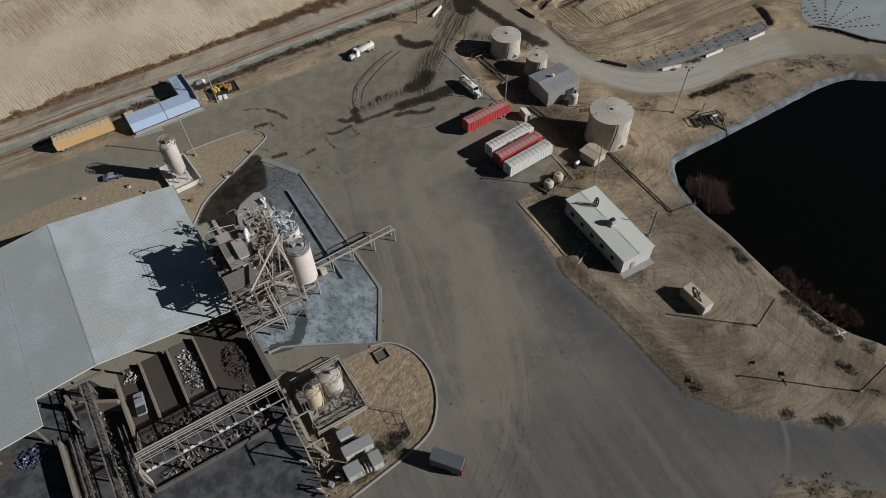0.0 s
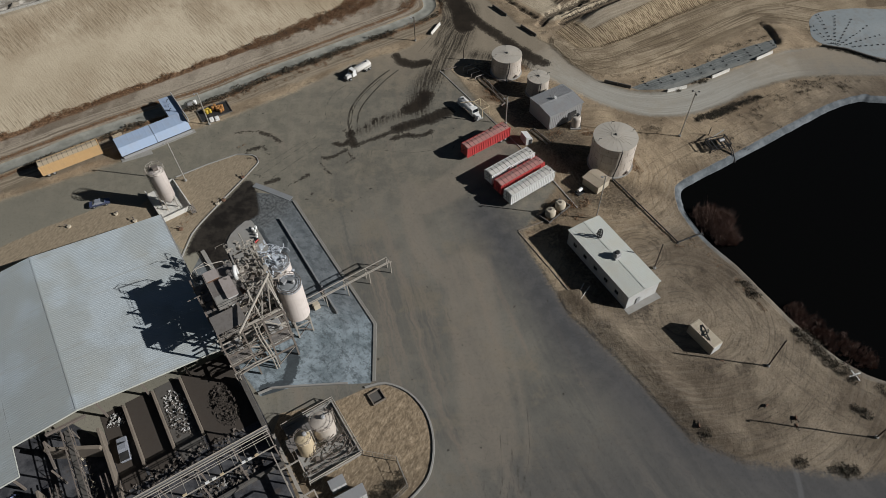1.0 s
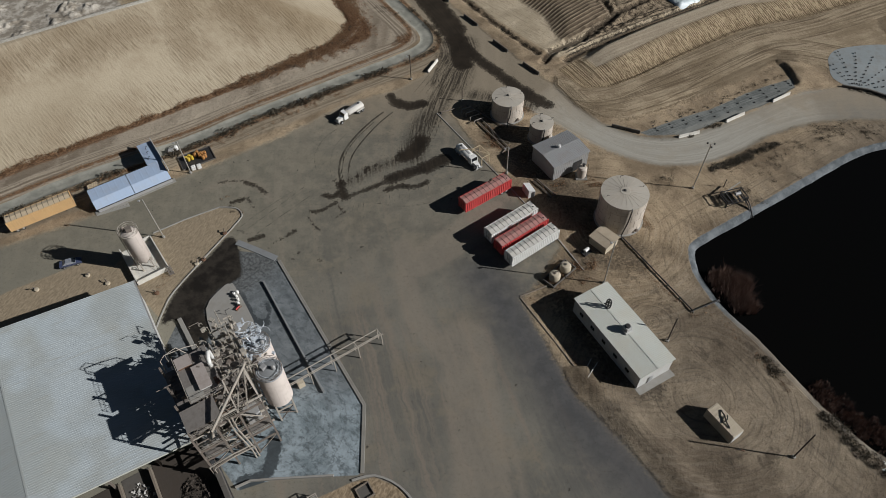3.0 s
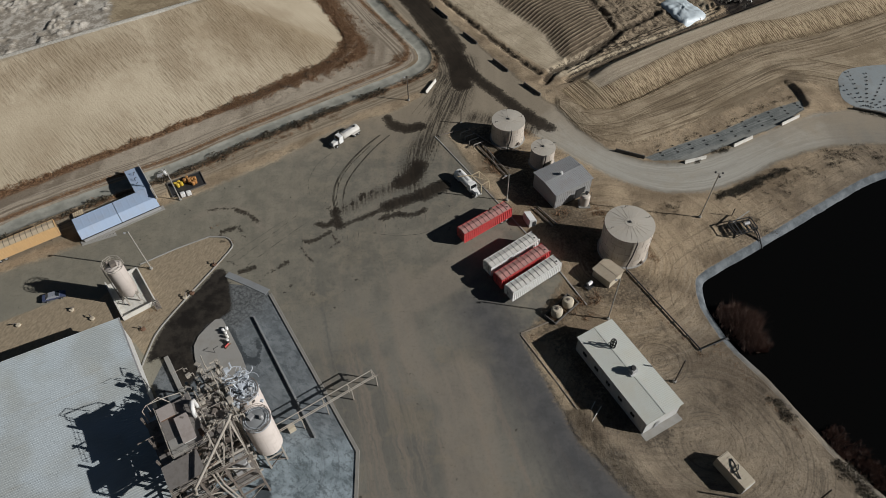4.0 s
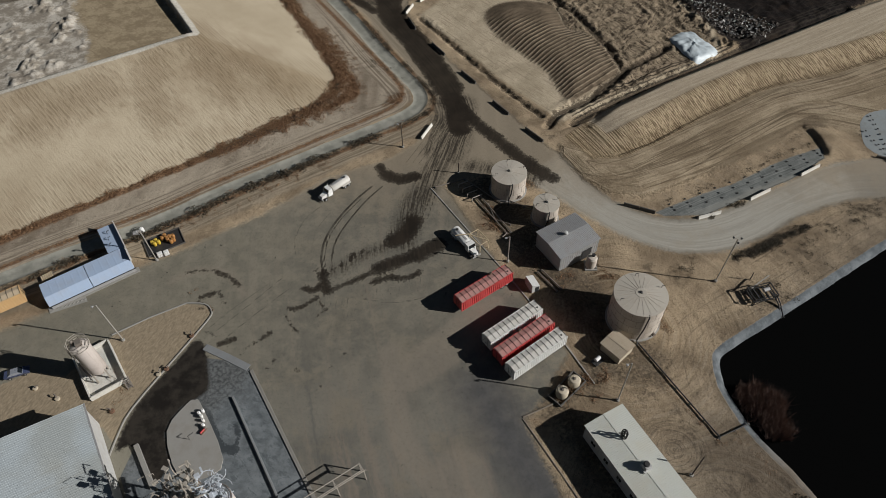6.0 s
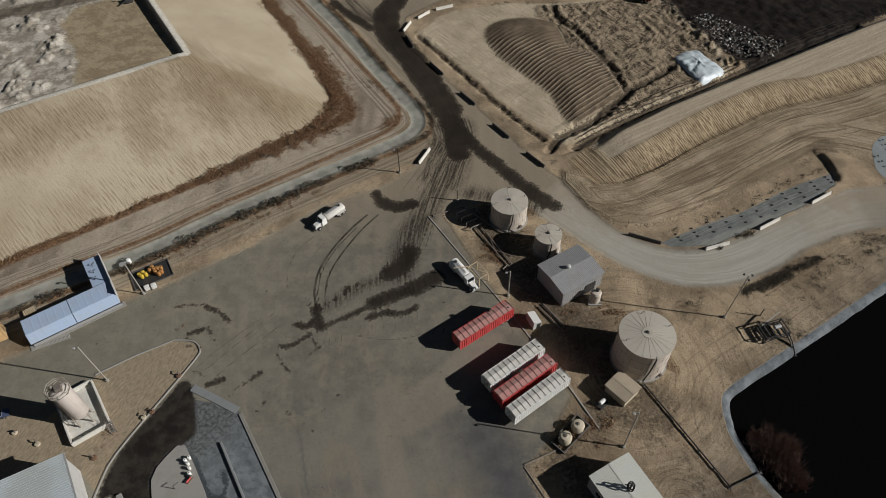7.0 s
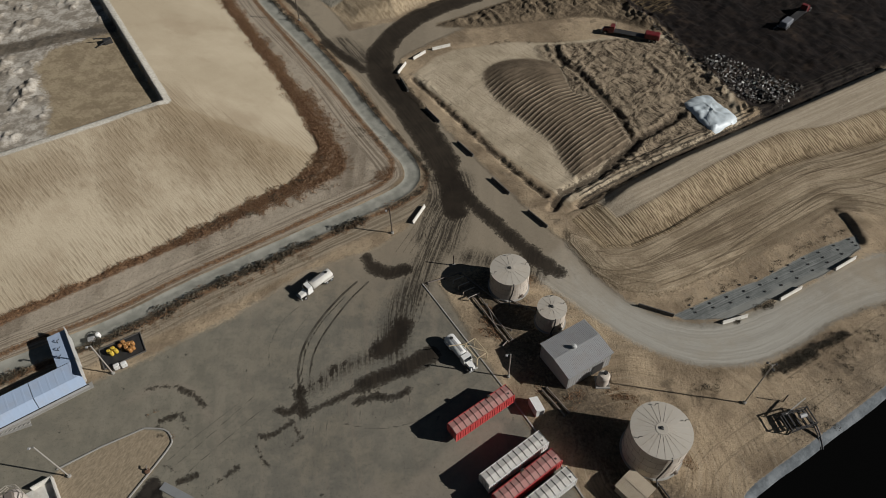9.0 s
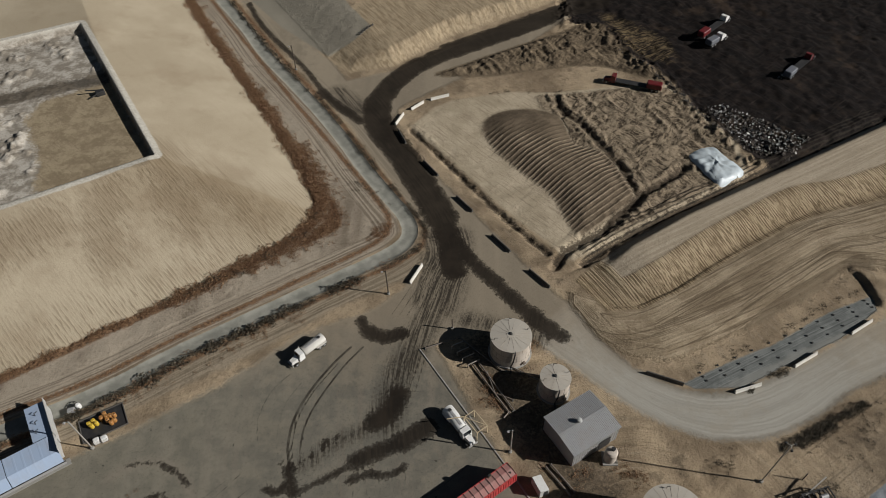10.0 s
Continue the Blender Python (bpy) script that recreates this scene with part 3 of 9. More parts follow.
    verge = tone((0.2, 0.162, 0.119), (0.375, 0.318, 0.242), lanes, 0.4, 0.56)
    verge = mix(nt, ramp(nt, small, 0.55, 0.72, 0, 0.4), verge, (0.14, 0.105, 0.073))
    col = mix(nt, zone("verge", 0.5, 0.8), col, verge)
    col = mix(nt, zone("lane", 1.0, 2.0), col, tone((0.2, 0.162, 0.113), (0.31, 0.255, 0.182), lanes, 0.42, 0.56))
    scrub = tone((0.075, 0.043, 0.024), (0.26, 0.16, 0.092), small)
    col = mix(nt, zone("shoulder", 0.4, 1.6, -0.35, 0.8), col, scrub)
    col = mix(nt, zone("scrub", 0.4, 1.2, 0, 0.8), col, scrub)
    # yard: dusty asphalt with streaks along the traffic
    streak, streak2 = along("flow", north, 0.03, 0.28, 3.0), along("flow", north, 0.05, 1.9, 0.6)
    yard = tone((0.13, 0.124, 0.106), (0.187, 0.174, 0.143), big, 0.4, 0.6)
    yard = mix(nt, ramp(nt, streak, 0.5, 0.64, 0, 0.7), yard, (0.222, 0.186, 0.146))
    yard = mix(nt, ramp(nt, streak, 0.3, 0.47, 0.55, 0), yard, (0.098, 0.097, 0.09))
    yard = mix(nt, ramp(nt, grain(nt, geo, 0.075, 6, 0.72), 0.5, 0.64, 0, 0.55), yard, (0.2, 0.172, 0.126))
    yard = mix(nt, ramp(nt, streak2, 0.56, 0.7, 0, 0.22), yard, (0.07, 0.064, 0.052))
    yard = mix(nt, ramp(nt, streak2, 0.34, 0.46, 0.2, 0), yard, (0.22, 0.194, 0.15))
    yard = mix(nt, ramp(nt, mid, 0.5, 0.68, 0, 0.35), yard, (0.2, 0.175, 0.135))
    yard = mix(nt, ramp(nt, value(nt, "ADD", value(nt, "MULTIPLY", east, -1.0), value(nt, "MULTIPLY", mid, 14)), 28, 62, 0, 0.7), yard, tone((0.21, 0.197, 0.15), (0.28, 0.26, 0.2), streak))
    yard = mix(nt, ramp(nt, value(nt, "ADD", north, value(nt, "MULTIPLY", streak, 30)), 112, 150, 0, 0.55), yard, tone((0.15, 0.136, 0.104), (0.215, 0.192, 0.145), mid))
    if not northern:
        yard = mix(nt, ramp(nt, value(nt, "ADD", at("dull"), value(nt, "MULTIPLY", streak, 6)), -4, 8, 0, 0.85), yard, tone((0.062, 0.063, 0.066), (0.084, 0.084, 0.086), mid))
        grey_south = ramp(nt, value(nt, "ADD", value(nt, "SUBTRACT", value(nt, "MULTIPLY", east, 0.7), north), value(nt, "MULTIPLY", mid, 16)), -54, -22, 0, 0.6)
        yard = mix(nt, grey_south, yard, tone((0.075, 0.073, 0.072), (0.108, 0.103, 0.097), streak))
        yard = mix(nt, ramp(nt, at("pale"), -1.2, 0.9, 0, 0.42), yard, (0.25, 0.212, 0.165))
        yard = mix(nt, value(nt, "MULTIPLY", ramp(nt, value(nt, "ADD", at("scuff"), value(nt, "MULTIPLY", jag2, 0.3)), -0.08, 0.1), ramp(nt, mid, 0.4, 0.6, 0.25, 0.7)), yard, (0.05, 0.045, 0.037))
        yard = mix(nt, ramp(nt, value(nt, "ADD", at("seam"), value(nt, "MULTIPLY", jag2, 0.5)), -0.2, 0.2, 0, 0.8), yard, (0.13, 0.128, 0.125))
        yard = mix(nt, ramp(nt, value(nt, "ADD", fine, value(nt, "MULTIPLY", small, 0.8)), 0.95, 1.12, 0, 0.35), yard, (0.06, 0.055, 0.047))
    spots = grain(nt, geo, 0.55, 3, 0.55)
    yard = mix(nt, ramp(nt, spots, 0.7, 0.73, 0, 0.75), yard, (0.04, 0.036, 0.03))
    col = mix(nt, zone("yard", 1.1, 2.6, 0, 0.9), col, yard)
    ruts = along("gravel", east, 0.02, 1.3, 1.2)
    gravel = tone((0.31, 0.292, 0.248), (0.385, 0.364, 0.312), ruts, 0.35, 0.65)
    gravel = mix(nt, ramp(nt, grain(nt, geo, 0.07, 6, 0.7), 0.5, 0.66, 0, 0.6), gravel, (0.325, 0.292, 0.232))
    gravel = mix(nt, ramp(nt, value(nt, "ADD", east, value(nt, "MULTIPLY", mid, 8)), 96, 106, 0, 0.7), gravel, (0.115, 0.114, 0.105))
    col = mix(nt, zone("gravel", 1.2, 1.8, -0.2, 0.6), col, gravel)
    col = mix(nt, value(nt, "MULTIPLY", value(nt, "MULTIPLY", ramp(nt, value(nt, "ADD", north, value(nt, "MULTIPLY", mid, 20)), 165, 190), zone("yard", 0.6, 1.6)), 0.75), col, tone((0.235, 0.193, 0.138), (0.325, 0.268, 0.192), lanes))
    if northern:
        # banks of graded soil with rills down the slope
        beside = value(nt, "ADD", value(nt, "ADD", value(nt, "MULTIPLY", east, 0.707), value(nt, "MULTIPLY", north, 0.707)), value(nt, "MULTIPLY", mid, 0.1))
        rill = value(nt, "ADD", value(nt, "MULTIPLY", lines((2.6, 0.016, 1), radians(-45)), 0.85), value(nt, "ADD", value(nt, "MULTIPLY", value(nt, "SINE", value(nt, "MULTIPLY", beside, 2 * math.pi / 0.85)), 0.06), 0.075))
        south_face = ramp(nt, value(nt, "SUBTRACT", north, value(nt, "MULTIPLY", east, -0.2)), 196, 222, 1.0, 0.12)
        bank = tone((0.375, 0.312, 0.218), (0.455, 0.385, 0.277), big, 0.35, 0.65)
        stained = ramp(nt, value(nt, "ADD", at("stain"), value(nt, "ADD", value(nt, "MULTIPLY", lines((0.9, 0.03, 1), radians(-45)), 18), value(nt, "MULTIPLY", jag, 2))), 4, 14)
        low = value(nt, "MAXIMUM", ramp(nt, value(nt, "ADD", at("bank"), value(nt, "MULTIPLY", mid, 14)), 9, 22, 0.6, 0.12), value(nt, "MULTIPLY", stained, 0.45))
        bank = mix(nt, value(nt, "MULTIPLY", value(nt, "MULTIPLY", ramp(nt, rill, 0.54, 0.59), low), south_face), bank, (0.2, 0.152, 0.098))
        bank = mix(nt, ramp(nt, grain(nt, geo, 0.06, 4, 0.6), 0.5, 0.7, 0, 0.5), bank, (0.29, 0.225, 0.15))
        bank = mix(nt, value(nt, "MULTIPLY", stained, 0.6), bank, mix(nt, ramp(nt, rill, 0.5, 0.58), (0.25, 0.19, 0.122), (0.19, 0.14, 0.087)))
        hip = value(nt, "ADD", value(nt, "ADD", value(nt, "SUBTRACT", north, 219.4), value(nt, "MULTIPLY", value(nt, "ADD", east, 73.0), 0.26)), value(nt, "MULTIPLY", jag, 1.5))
        # south face multiplied darker beside the hip, its face shading put into colour
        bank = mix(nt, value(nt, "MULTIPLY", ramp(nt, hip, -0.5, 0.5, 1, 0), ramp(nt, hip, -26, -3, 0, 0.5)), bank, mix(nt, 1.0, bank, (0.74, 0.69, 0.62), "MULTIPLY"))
        bank = mix(nt, ramp(nt, small, 0.58, 0.78, 0, 0.15), bank, (0.26, 0.2, 0.135))
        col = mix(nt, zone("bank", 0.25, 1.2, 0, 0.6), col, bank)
        pit = tone((0.2, 0.168, 0.125), (0.45, 0.41, 0.345), grain(nt, geo, 0.25, 6, 0.7), 0.42, 0.6)
        pit = mix(nt, ramp(nt, small, 0.5, 0.68, 0, 0.6), pit, (0.15, 0.125, 0.095))
        sand = tone((0.23, 0.18, 0.115), (0.34, 0.275, 0.18), mid)
        sand = mix(nt, ramp(nt, lines((1.5, 0.2, 1), radians(-50)), 0.55, 0.65, 0, 0.4), sand, (0.17, 0.13, 0.085))
        pit = mix(nt, 0.12, pit, (0.55, 0.53, 0.48))
        pit = mix(nt, ramp(nt, value(nt, "ADD", at("sand"), value(nt, "MULTIPLY", jag, 5)), -1, 1), pit, sand)
        pit = mix(nt, ramp(nt, value(nt, "ADD", at("pitlane"), value(nt, "MULTIPLY", jag, 4)), -1, 1, 0, 0.9), pit, tone((0.06, 0.05, 0.038), (0.14, 0.115, 0.085), mid))
        col = mix(nt, zone("pit", 0.3, 0.5, 2.1), col, tone((0.42, 0.385, 0.32), (0.56, 0.53, 0.46), small))
        col = mix(nt, zone("pit", 0.3, 0.3, 0.1), col, pit)
        # bench with curving wheel marks, berm with cross ribs
        rings, rings2 = along("berm", east, 0.02, 0.5, 0.25, 3), along("bench", east, 0.02, 1.3, 0.25, 3)
        bench = tone((0.26, 0.203, 0.133), (0.385, 0.31, 0.21), grain(nt, geo, 0.09, 5, 0.65), 0.4, 0.62)
        bench = mix(nt, ramp(nt, rings, 0.36, 0.62, 0.45, 0), bench, (0.19, 0.143, 0.09))
        bench = mix(nt, ramp(nt, rings2, 0.555, 0.6, 0, 0.65), bench, (0.115, 0.084, 0.054))
        bench = mix(nt, ramp(nt, rings2, 0.41, 0.45, 0.6, 0), bench, (0.39, 0.315, 0.218))
        rings3 = along("slope", east, 0.02, 0.9, 0.3, 3)
        bench = mix(nt, ramp(nt, rings3, 0.57, 0.61, 0, 0.6), bench, (0.105, 0.078, 0.05))
        bench = mix(nt, ramp(nt, mid, 0.5, 0.7, 0, 0.4), bench, (0.17, 0.124, 0.078))
        col = mix(nt, zone("bench", 1.0, 1.8, 0, 0.6), col, bench)
        down = value(nt, "ADD", value(nt, "ADD", value(nt, "MULTIPLY", east, 0.866), value(nt, "MULTIPLY", north, 0.5)), value(nt, "MULTIPLY", mid, 0.45))
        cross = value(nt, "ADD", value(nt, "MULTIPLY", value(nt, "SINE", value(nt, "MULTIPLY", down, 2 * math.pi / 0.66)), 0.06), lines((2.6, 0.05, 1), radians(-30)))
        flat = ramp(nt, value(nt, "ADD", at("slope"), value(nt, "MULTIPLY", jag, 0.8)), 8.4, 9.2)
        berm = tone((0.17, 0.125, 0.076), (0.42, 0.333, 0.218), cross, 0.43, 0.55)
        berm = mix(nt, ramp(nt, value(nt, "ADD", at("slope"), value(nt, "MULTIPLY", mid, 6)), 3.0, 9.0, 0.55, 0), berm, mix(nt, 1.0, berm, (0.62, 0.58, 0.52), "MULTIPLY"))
        berm = mix(nt, ramp(nt, grain(nt, geo, 0.16, 5, 0.65), 0.5, 0.68, 0, 0.5), berm, (0.165, 0.118, 0.07))
        berm = mix(nt, value(nt, "MULTIPLY", flat, 0.95), berm, tone((0.35, 0.292, 0.212), (0.44, 0.37, 0.275), lines((0.05, 1.6, 1), radians(-30))))
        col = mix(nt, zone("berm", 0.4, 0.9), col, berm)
        tri = tone((0.37, 0.308, 0.215), (0.47, 0.393, 0.282), grain(nt, geo, 0.12, 5, 0.6))
        tri = mix(nt, ramp(nt, small, 0.6, 0.7, 0, 0.6), tri, (0.17, 0.13, 0.09))
        tri = mix(nt, ramp(nt, lines((0.12, 1.8, 1), radians(48)), 0.55, 0.6, 0, 0.45), tri, (0.2, 0.155, 0.107))
        churn = nt.nodes.new("ShaderNodeVectorMath")
        churn.operation = "ADD"
        bent = nt.nodes.new("ShaderNodeTexNoise")
        bent.inputs["Scale"].default_value = 0.09
        nt.links.new(geo, bent.inputs["Vector"])
        pull = nt.nodes.new("ShaderNodeVectorMath")
        pull.operation = "SCALE"
        pull.inputs["Scale"].default_value = 4.0
        nt.links.new(bent.outputs["Color"], pull.inputs[0])
        nt.links.new(geo, churn.inputs[0])
        nt.links.new(pull.outputs[0], churn.inputs[1])
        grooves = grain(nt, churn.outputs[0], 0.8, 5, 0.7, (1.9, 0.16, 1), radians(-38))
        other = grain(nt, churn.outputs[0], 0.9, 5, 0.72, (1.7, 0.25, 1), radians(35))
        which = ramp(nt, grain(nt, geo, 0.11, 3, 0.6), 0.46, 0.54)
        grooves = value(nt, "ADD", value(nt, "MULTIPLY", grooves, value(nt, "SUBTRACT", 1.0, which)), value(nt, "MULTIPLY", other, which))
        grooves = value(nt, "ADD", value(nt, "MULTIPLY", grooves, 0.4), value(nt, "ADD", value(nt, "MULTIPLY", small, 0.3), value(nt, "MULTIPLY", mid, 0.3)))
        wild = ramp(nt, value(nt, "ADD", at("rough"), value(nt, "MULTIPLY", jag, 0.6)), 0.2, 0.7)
        # grooves coloured dark against pale clods, relief shade put into the colour
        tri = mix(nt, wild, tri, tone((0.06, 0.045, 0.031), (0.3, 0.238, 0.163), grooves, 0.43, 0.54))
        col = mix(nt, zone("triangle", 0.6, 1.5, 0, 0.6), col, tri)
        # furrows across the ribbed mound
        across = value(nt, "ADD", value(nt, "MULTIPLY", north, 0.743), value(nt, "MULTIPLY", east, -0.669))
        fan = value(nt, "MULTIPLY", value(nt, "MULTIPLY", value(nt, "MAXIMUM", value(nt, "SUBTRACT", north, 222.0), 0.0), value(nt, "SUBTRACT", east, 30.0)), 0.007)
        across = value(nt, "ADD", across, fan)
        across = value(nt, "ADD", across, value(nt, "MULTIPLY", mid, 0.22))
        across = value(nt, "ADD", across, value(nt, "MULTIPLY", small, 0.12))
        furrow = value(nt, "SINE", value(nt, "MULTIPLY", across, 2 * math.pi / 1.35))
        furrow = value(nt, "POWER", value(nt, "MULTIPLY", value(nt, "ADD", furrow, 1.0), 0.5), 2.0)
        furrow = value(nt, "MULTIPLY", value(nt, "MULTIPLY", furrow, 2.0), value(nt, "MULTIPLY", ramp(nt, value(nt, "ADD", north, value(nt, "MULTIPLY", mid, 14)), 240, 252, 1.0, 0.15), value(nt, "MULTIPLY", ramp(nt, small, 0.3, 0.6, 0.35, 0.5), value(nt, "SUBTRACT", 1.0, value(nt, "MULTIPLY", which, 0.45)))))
        # troughs painted darker than crests, standing in for shade in the furrows
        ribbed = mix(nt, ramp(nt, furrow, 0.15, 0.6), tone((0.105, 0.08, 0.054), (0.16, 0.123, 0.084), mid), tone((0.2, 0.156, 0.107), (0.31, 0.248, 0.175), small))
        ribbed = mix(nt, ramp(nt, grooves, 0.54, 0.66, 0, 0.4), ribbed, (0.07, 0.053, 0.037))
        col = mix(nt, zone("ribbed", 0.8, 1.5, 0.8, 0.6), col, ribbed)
        # gully beds painted near-black, standing in for the shadow inside them
        ditch_shade = zone("gully", 0.5, 3.2, 0, 1.6)
        col = mix(nt, value(nt, "MULTIPLY", ditch_shade, 0.85), col, tone((0.02, 0.015, 0.011), (0.085, 0.065, 0.045), small))
        col = mix(nt, zone("scarp", 0.6, 1.5), col, mix(nt, ramp(nt, mid, 0.45, 0.62, 0, 0.6), tone((0.25, 0.19, 0.12), (0.4, 0.32, 0.21), lines((1.3, 0.14, 1), radians(-33)), 0.36, 0.64), tone((0.2, 0.15, 0.095), (0.42, 0.34, 0.23), small)))
        col = mix(nt, zone("plateau", 0.5, 0.5), col, tone((0.225, 0.205, 0.16), (0.265, 0.24, 0.188), grain(nt, geo, 0.04, 4, 0.6)))
        # spoil takes the same groove shade in its colour
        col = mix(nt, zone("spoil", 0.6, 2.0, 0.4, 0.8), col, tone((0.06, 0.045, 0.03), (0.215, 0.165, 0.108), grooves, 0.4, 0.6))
        dark = tone((0.005, 0.004, 0.0035), (0.018, 0.013, 0.01), mid, 0.4, 0.7)
        dark = mix(nt, ramp(nt, lines((0.15, 1.6, 1), radians(-40)), 0.56, 0.68, 0, 0.6), dark, (0.038, 0.028, 0.022))
        dark = mix(nt, ramp(nt, lines((2.2, 0.1, 1), radians(-30)), 0.52, 0.64, 0, 0.6), dark, (0.032, 0.025, 0.023))
        dark = mix(nt, ramp(nt, grain(nt, geo, 0.06, 5, 0.65), 0.56, 0.7, 0, 0.5), dark, (0.07, 0.047, 0.03))
        col = mix(nt, zone("dark", 1.0, 3.0, 0, 1.0), col, dark)
        col = mix(nt, value(nt, "MULTIPLY", zone("golden", 2.0, 6.0), ramp(nt, lines((0.2, 1.8, 1), radians(-28)), 0.42, 0.6)), col, tone((0.05, 0.036, 0.02), (0.2, 0.148, 0.08), small))
    # concrete
    concrete = tone((0.215, 0.212, 0.178), (0.285, 0.278, 0.236), mid)
    canal = mix(nt, ramp(nt, small, 0.55, 0.75, 0, 0.35), concrete, (0.2, 0.19, 0.155))
    col = mix(nt, zone("canal", 0.12, 0.25), col, canal)
    if not northern:
        lip = ramp(nt, value(nt, "ADD", at("pond"), value(nt, "MULTIPLY", jag, 0.5)), -0.1, 0.2)
        shore = ramp(nt, value(nt, "ADD", north, value(nt, "MULTIPLY", mid, 8)), 103, 112, 0.25, 1)
        col = mix(nt, value(nt, "MULTIPLY", lip, shore), col, tone((0.092, 0.102, 0.108), (0.17, 0.184, 0.19), mid))
    if northern:
        creases = lines((0.05, 3.5, 1), radians(-27))
        apron = mix(nt, ramp(nt, creases, 0.54, 0.6, 0, 0.6), tone((0.13, 0.137, 0.128), (0.175, 0.182, 0.17), mid), (0.075, 0.08, 0.076))
        apron = mix(nt, ramp(nt, creases, 0.4, 0.45, 0.5, 0), apron, (0.26, 0.265, 0.25))
        lower = ramp(nt, value(nt, "ADD", value(nt, "SUBTRACT", value(nt, "MULTIPLY", east, 0.47), north), value(nt, "MULTIPLY", mid, 2.0)), -133.4, -132.2)
        apron = mix(nt, value(nt, "MULTIPLY", lower, 0.6), apron, (0.24, 0.237, 0.21))
        col = mix(nt, zone("apron", 0.3, 0.6), col, apron)
    if not northern:
        # wash pad: blue-grey, scuffed in rings
        pad = tone((0.17, 0.205, 0.218), (0.29, 0.34, 0.362), grain(nt, geo, 0.18, 6, 0.7))
        off = nt.nodes.new("ShaderNodeVectorMath")
        off.operation = "DISTANCE"
        off.inputs[1].default_value = (-32, 80, 0)
        nt.links.new(geo, off.inputs[0])
        scuff = nt.nodes.new("ShaderNodeCombineXYZ")
        nt.links.new(off.outputs["Value"], scuff.inputs[0])
        nt.links.new(value(nt, "MULTIPLY", east, 0.12), scuff.inputs[1])
        scuffs = grain(nt, scuff.outputs[0], 1.6, 4, 0.7)
        pad = mix(nt, ramp(nt, scuffs, 0.52, 0.62, 0, 0.35), pad, (0.1, 0.11, 0.118))
        pad = mix(nt, ramp(nt, grain(nt, geo, 0.9, 5, 0.75), 0.52, 0.62, 0, 0.6), pad, (0.085, 0.098, 0.102))
        pad = mix(nt, ramp(nt, mid, 0.6, 0.72, 0, 0.5), pad, (0.4, 0.45, 0.48))
        pad = mix(nt, ramp(nt, value(nt, "ADD", north, value(nt, "MULTIPLY", mid, 10)), 86, 97, 0, 0.85), pad, tone((0.105, 0.113, 0.116), (0.175, 0.186, 0.19), grain(nt, geo, 0.4, 5, 0.7)))
        scrawl = grain(nt, geo, 0.7, 6, 0.8, (1.0, 0.45, 1), radians(-55))
        pad = mix(nt, ramp(nt, scrawl, 0.52, 0.58, 0, 0.6), pad, (0.075, 0.088, 0.093))
        pad = mix(nt, ramp(nt, value(nt, "ADD", at("arcs"), value(nt, "MULTIPLY", jag2, 0.3)), -0.1, 0.15, 0, 0.6), pad, (0.07, 0.08, 0.085))
        pad = mix(nt, ramp(nt, value(nt, "ADD", at("spill"), value(nt, "ADD", value(nt, "MULTIPLY", jag, 1.2), value(nt, "MULTIPLY", jag2, 0.7))), -0.15, 0.2, 0, 0.9), pad, (0.045, 0.052, 0.056))
        soiled = value(nt, "MULTIPLY", ramp(nt, value(nt, "SUBTRACT", value(nt, "SUBTRACT", north, east), value(nt, "MULTIPLY", mid, 16)), 140, 152), 0.8)
        pad = mix(nt, soiled, pad, tone((0.05, 0.05, 0.048), (0.15, 0.155, 0.15), small))
        col = mix(nt, zone("pad", 0.12, 0.1), col, pad)
        col = mix(nt, zone("track", 0.4, 1.2, 0, 1.0), col, tone((0.014, 0.012, 0.01), (0.035, 0.03, 0.024), mid))
        isle = tone((0.25, 0.188, 0.12), (0.37, 0.287, 0.19), small)
        isle = mix(nt, ramp(nt, small, 0.5, 0.66, 0, 0.65), isle, (0.14, 0.103, 0.065))
        isle = mix(nt, ramp(nt, lines((2.0, 0.4, 1), radians(-20)), 0.52, 0.64, 0, 0.45), isle, (0.15, 0.115, 0.075))
        isle = mix(nt, ramp(nt, value(nt, "ADD", north, value(nt, "MULTIPLY", mid, 10)), 54, 64, 0.55, 0), isle, (0.115, 0.092, 0.064))
        straw = grain(nt, geo, 1.1, 6, 0.8, (2.2, 0.7, 1), radians(25))
        isle = mix(nt, ramp(nt, straw, 0.5, 0.57, 0, 0.7), isle, (0.125, 0.093, 0.06))
        isle = mix(nt, ramp(nt, straw, 0.4, 0.45, 0.6, 0), isle, (0.46, 0.37, 0.26))
        col = mix(nt, zone("isle_n", 0.25, 0.5, 0, 0.3), col, mix(nt, 0.4, isle, (0.29, 0.248, 0.178)))
        col = mix(nt, zone("isle_s", 0.15, 0.2), col, isle)
        col = mix(nt, zone("dock", 0.1, 0.1), col, mix(nt, ramp(nt, grain(nt, geo, 0.1, 5, 0.7), 0.52, 0.64, 0, 0.6), tone((0.04, 0.041, 0.045), (0.09, 0.09, 0.094), mid), (0.1, 0.075, 0.055)))
    # wet marks, smears and wheel tracks
    smear = value(nt, "MULTIPLY", zone("smear", 1.8, 3.0), ramp(nt, value(nt, "ADD", streak2, value(nt, "MULTIPLY", small, 0.3)), 0.52, 0.74, 0.25, 0.95))
    col = mix(nt, smear, col, (0.034, 0.028, 0.021))
    col = mix(nt, value(nt, "MULTIPLY", ramp(nt, value(nt, "ADD", at("tyre"), value(nt, "MULTIPLY", jag2, 0.25)), -0.04, 0.12), ramp(nt, mid, 0.35, 0.6, 0.45, 0.95)), col, (0.03, 0.025, 0.019))
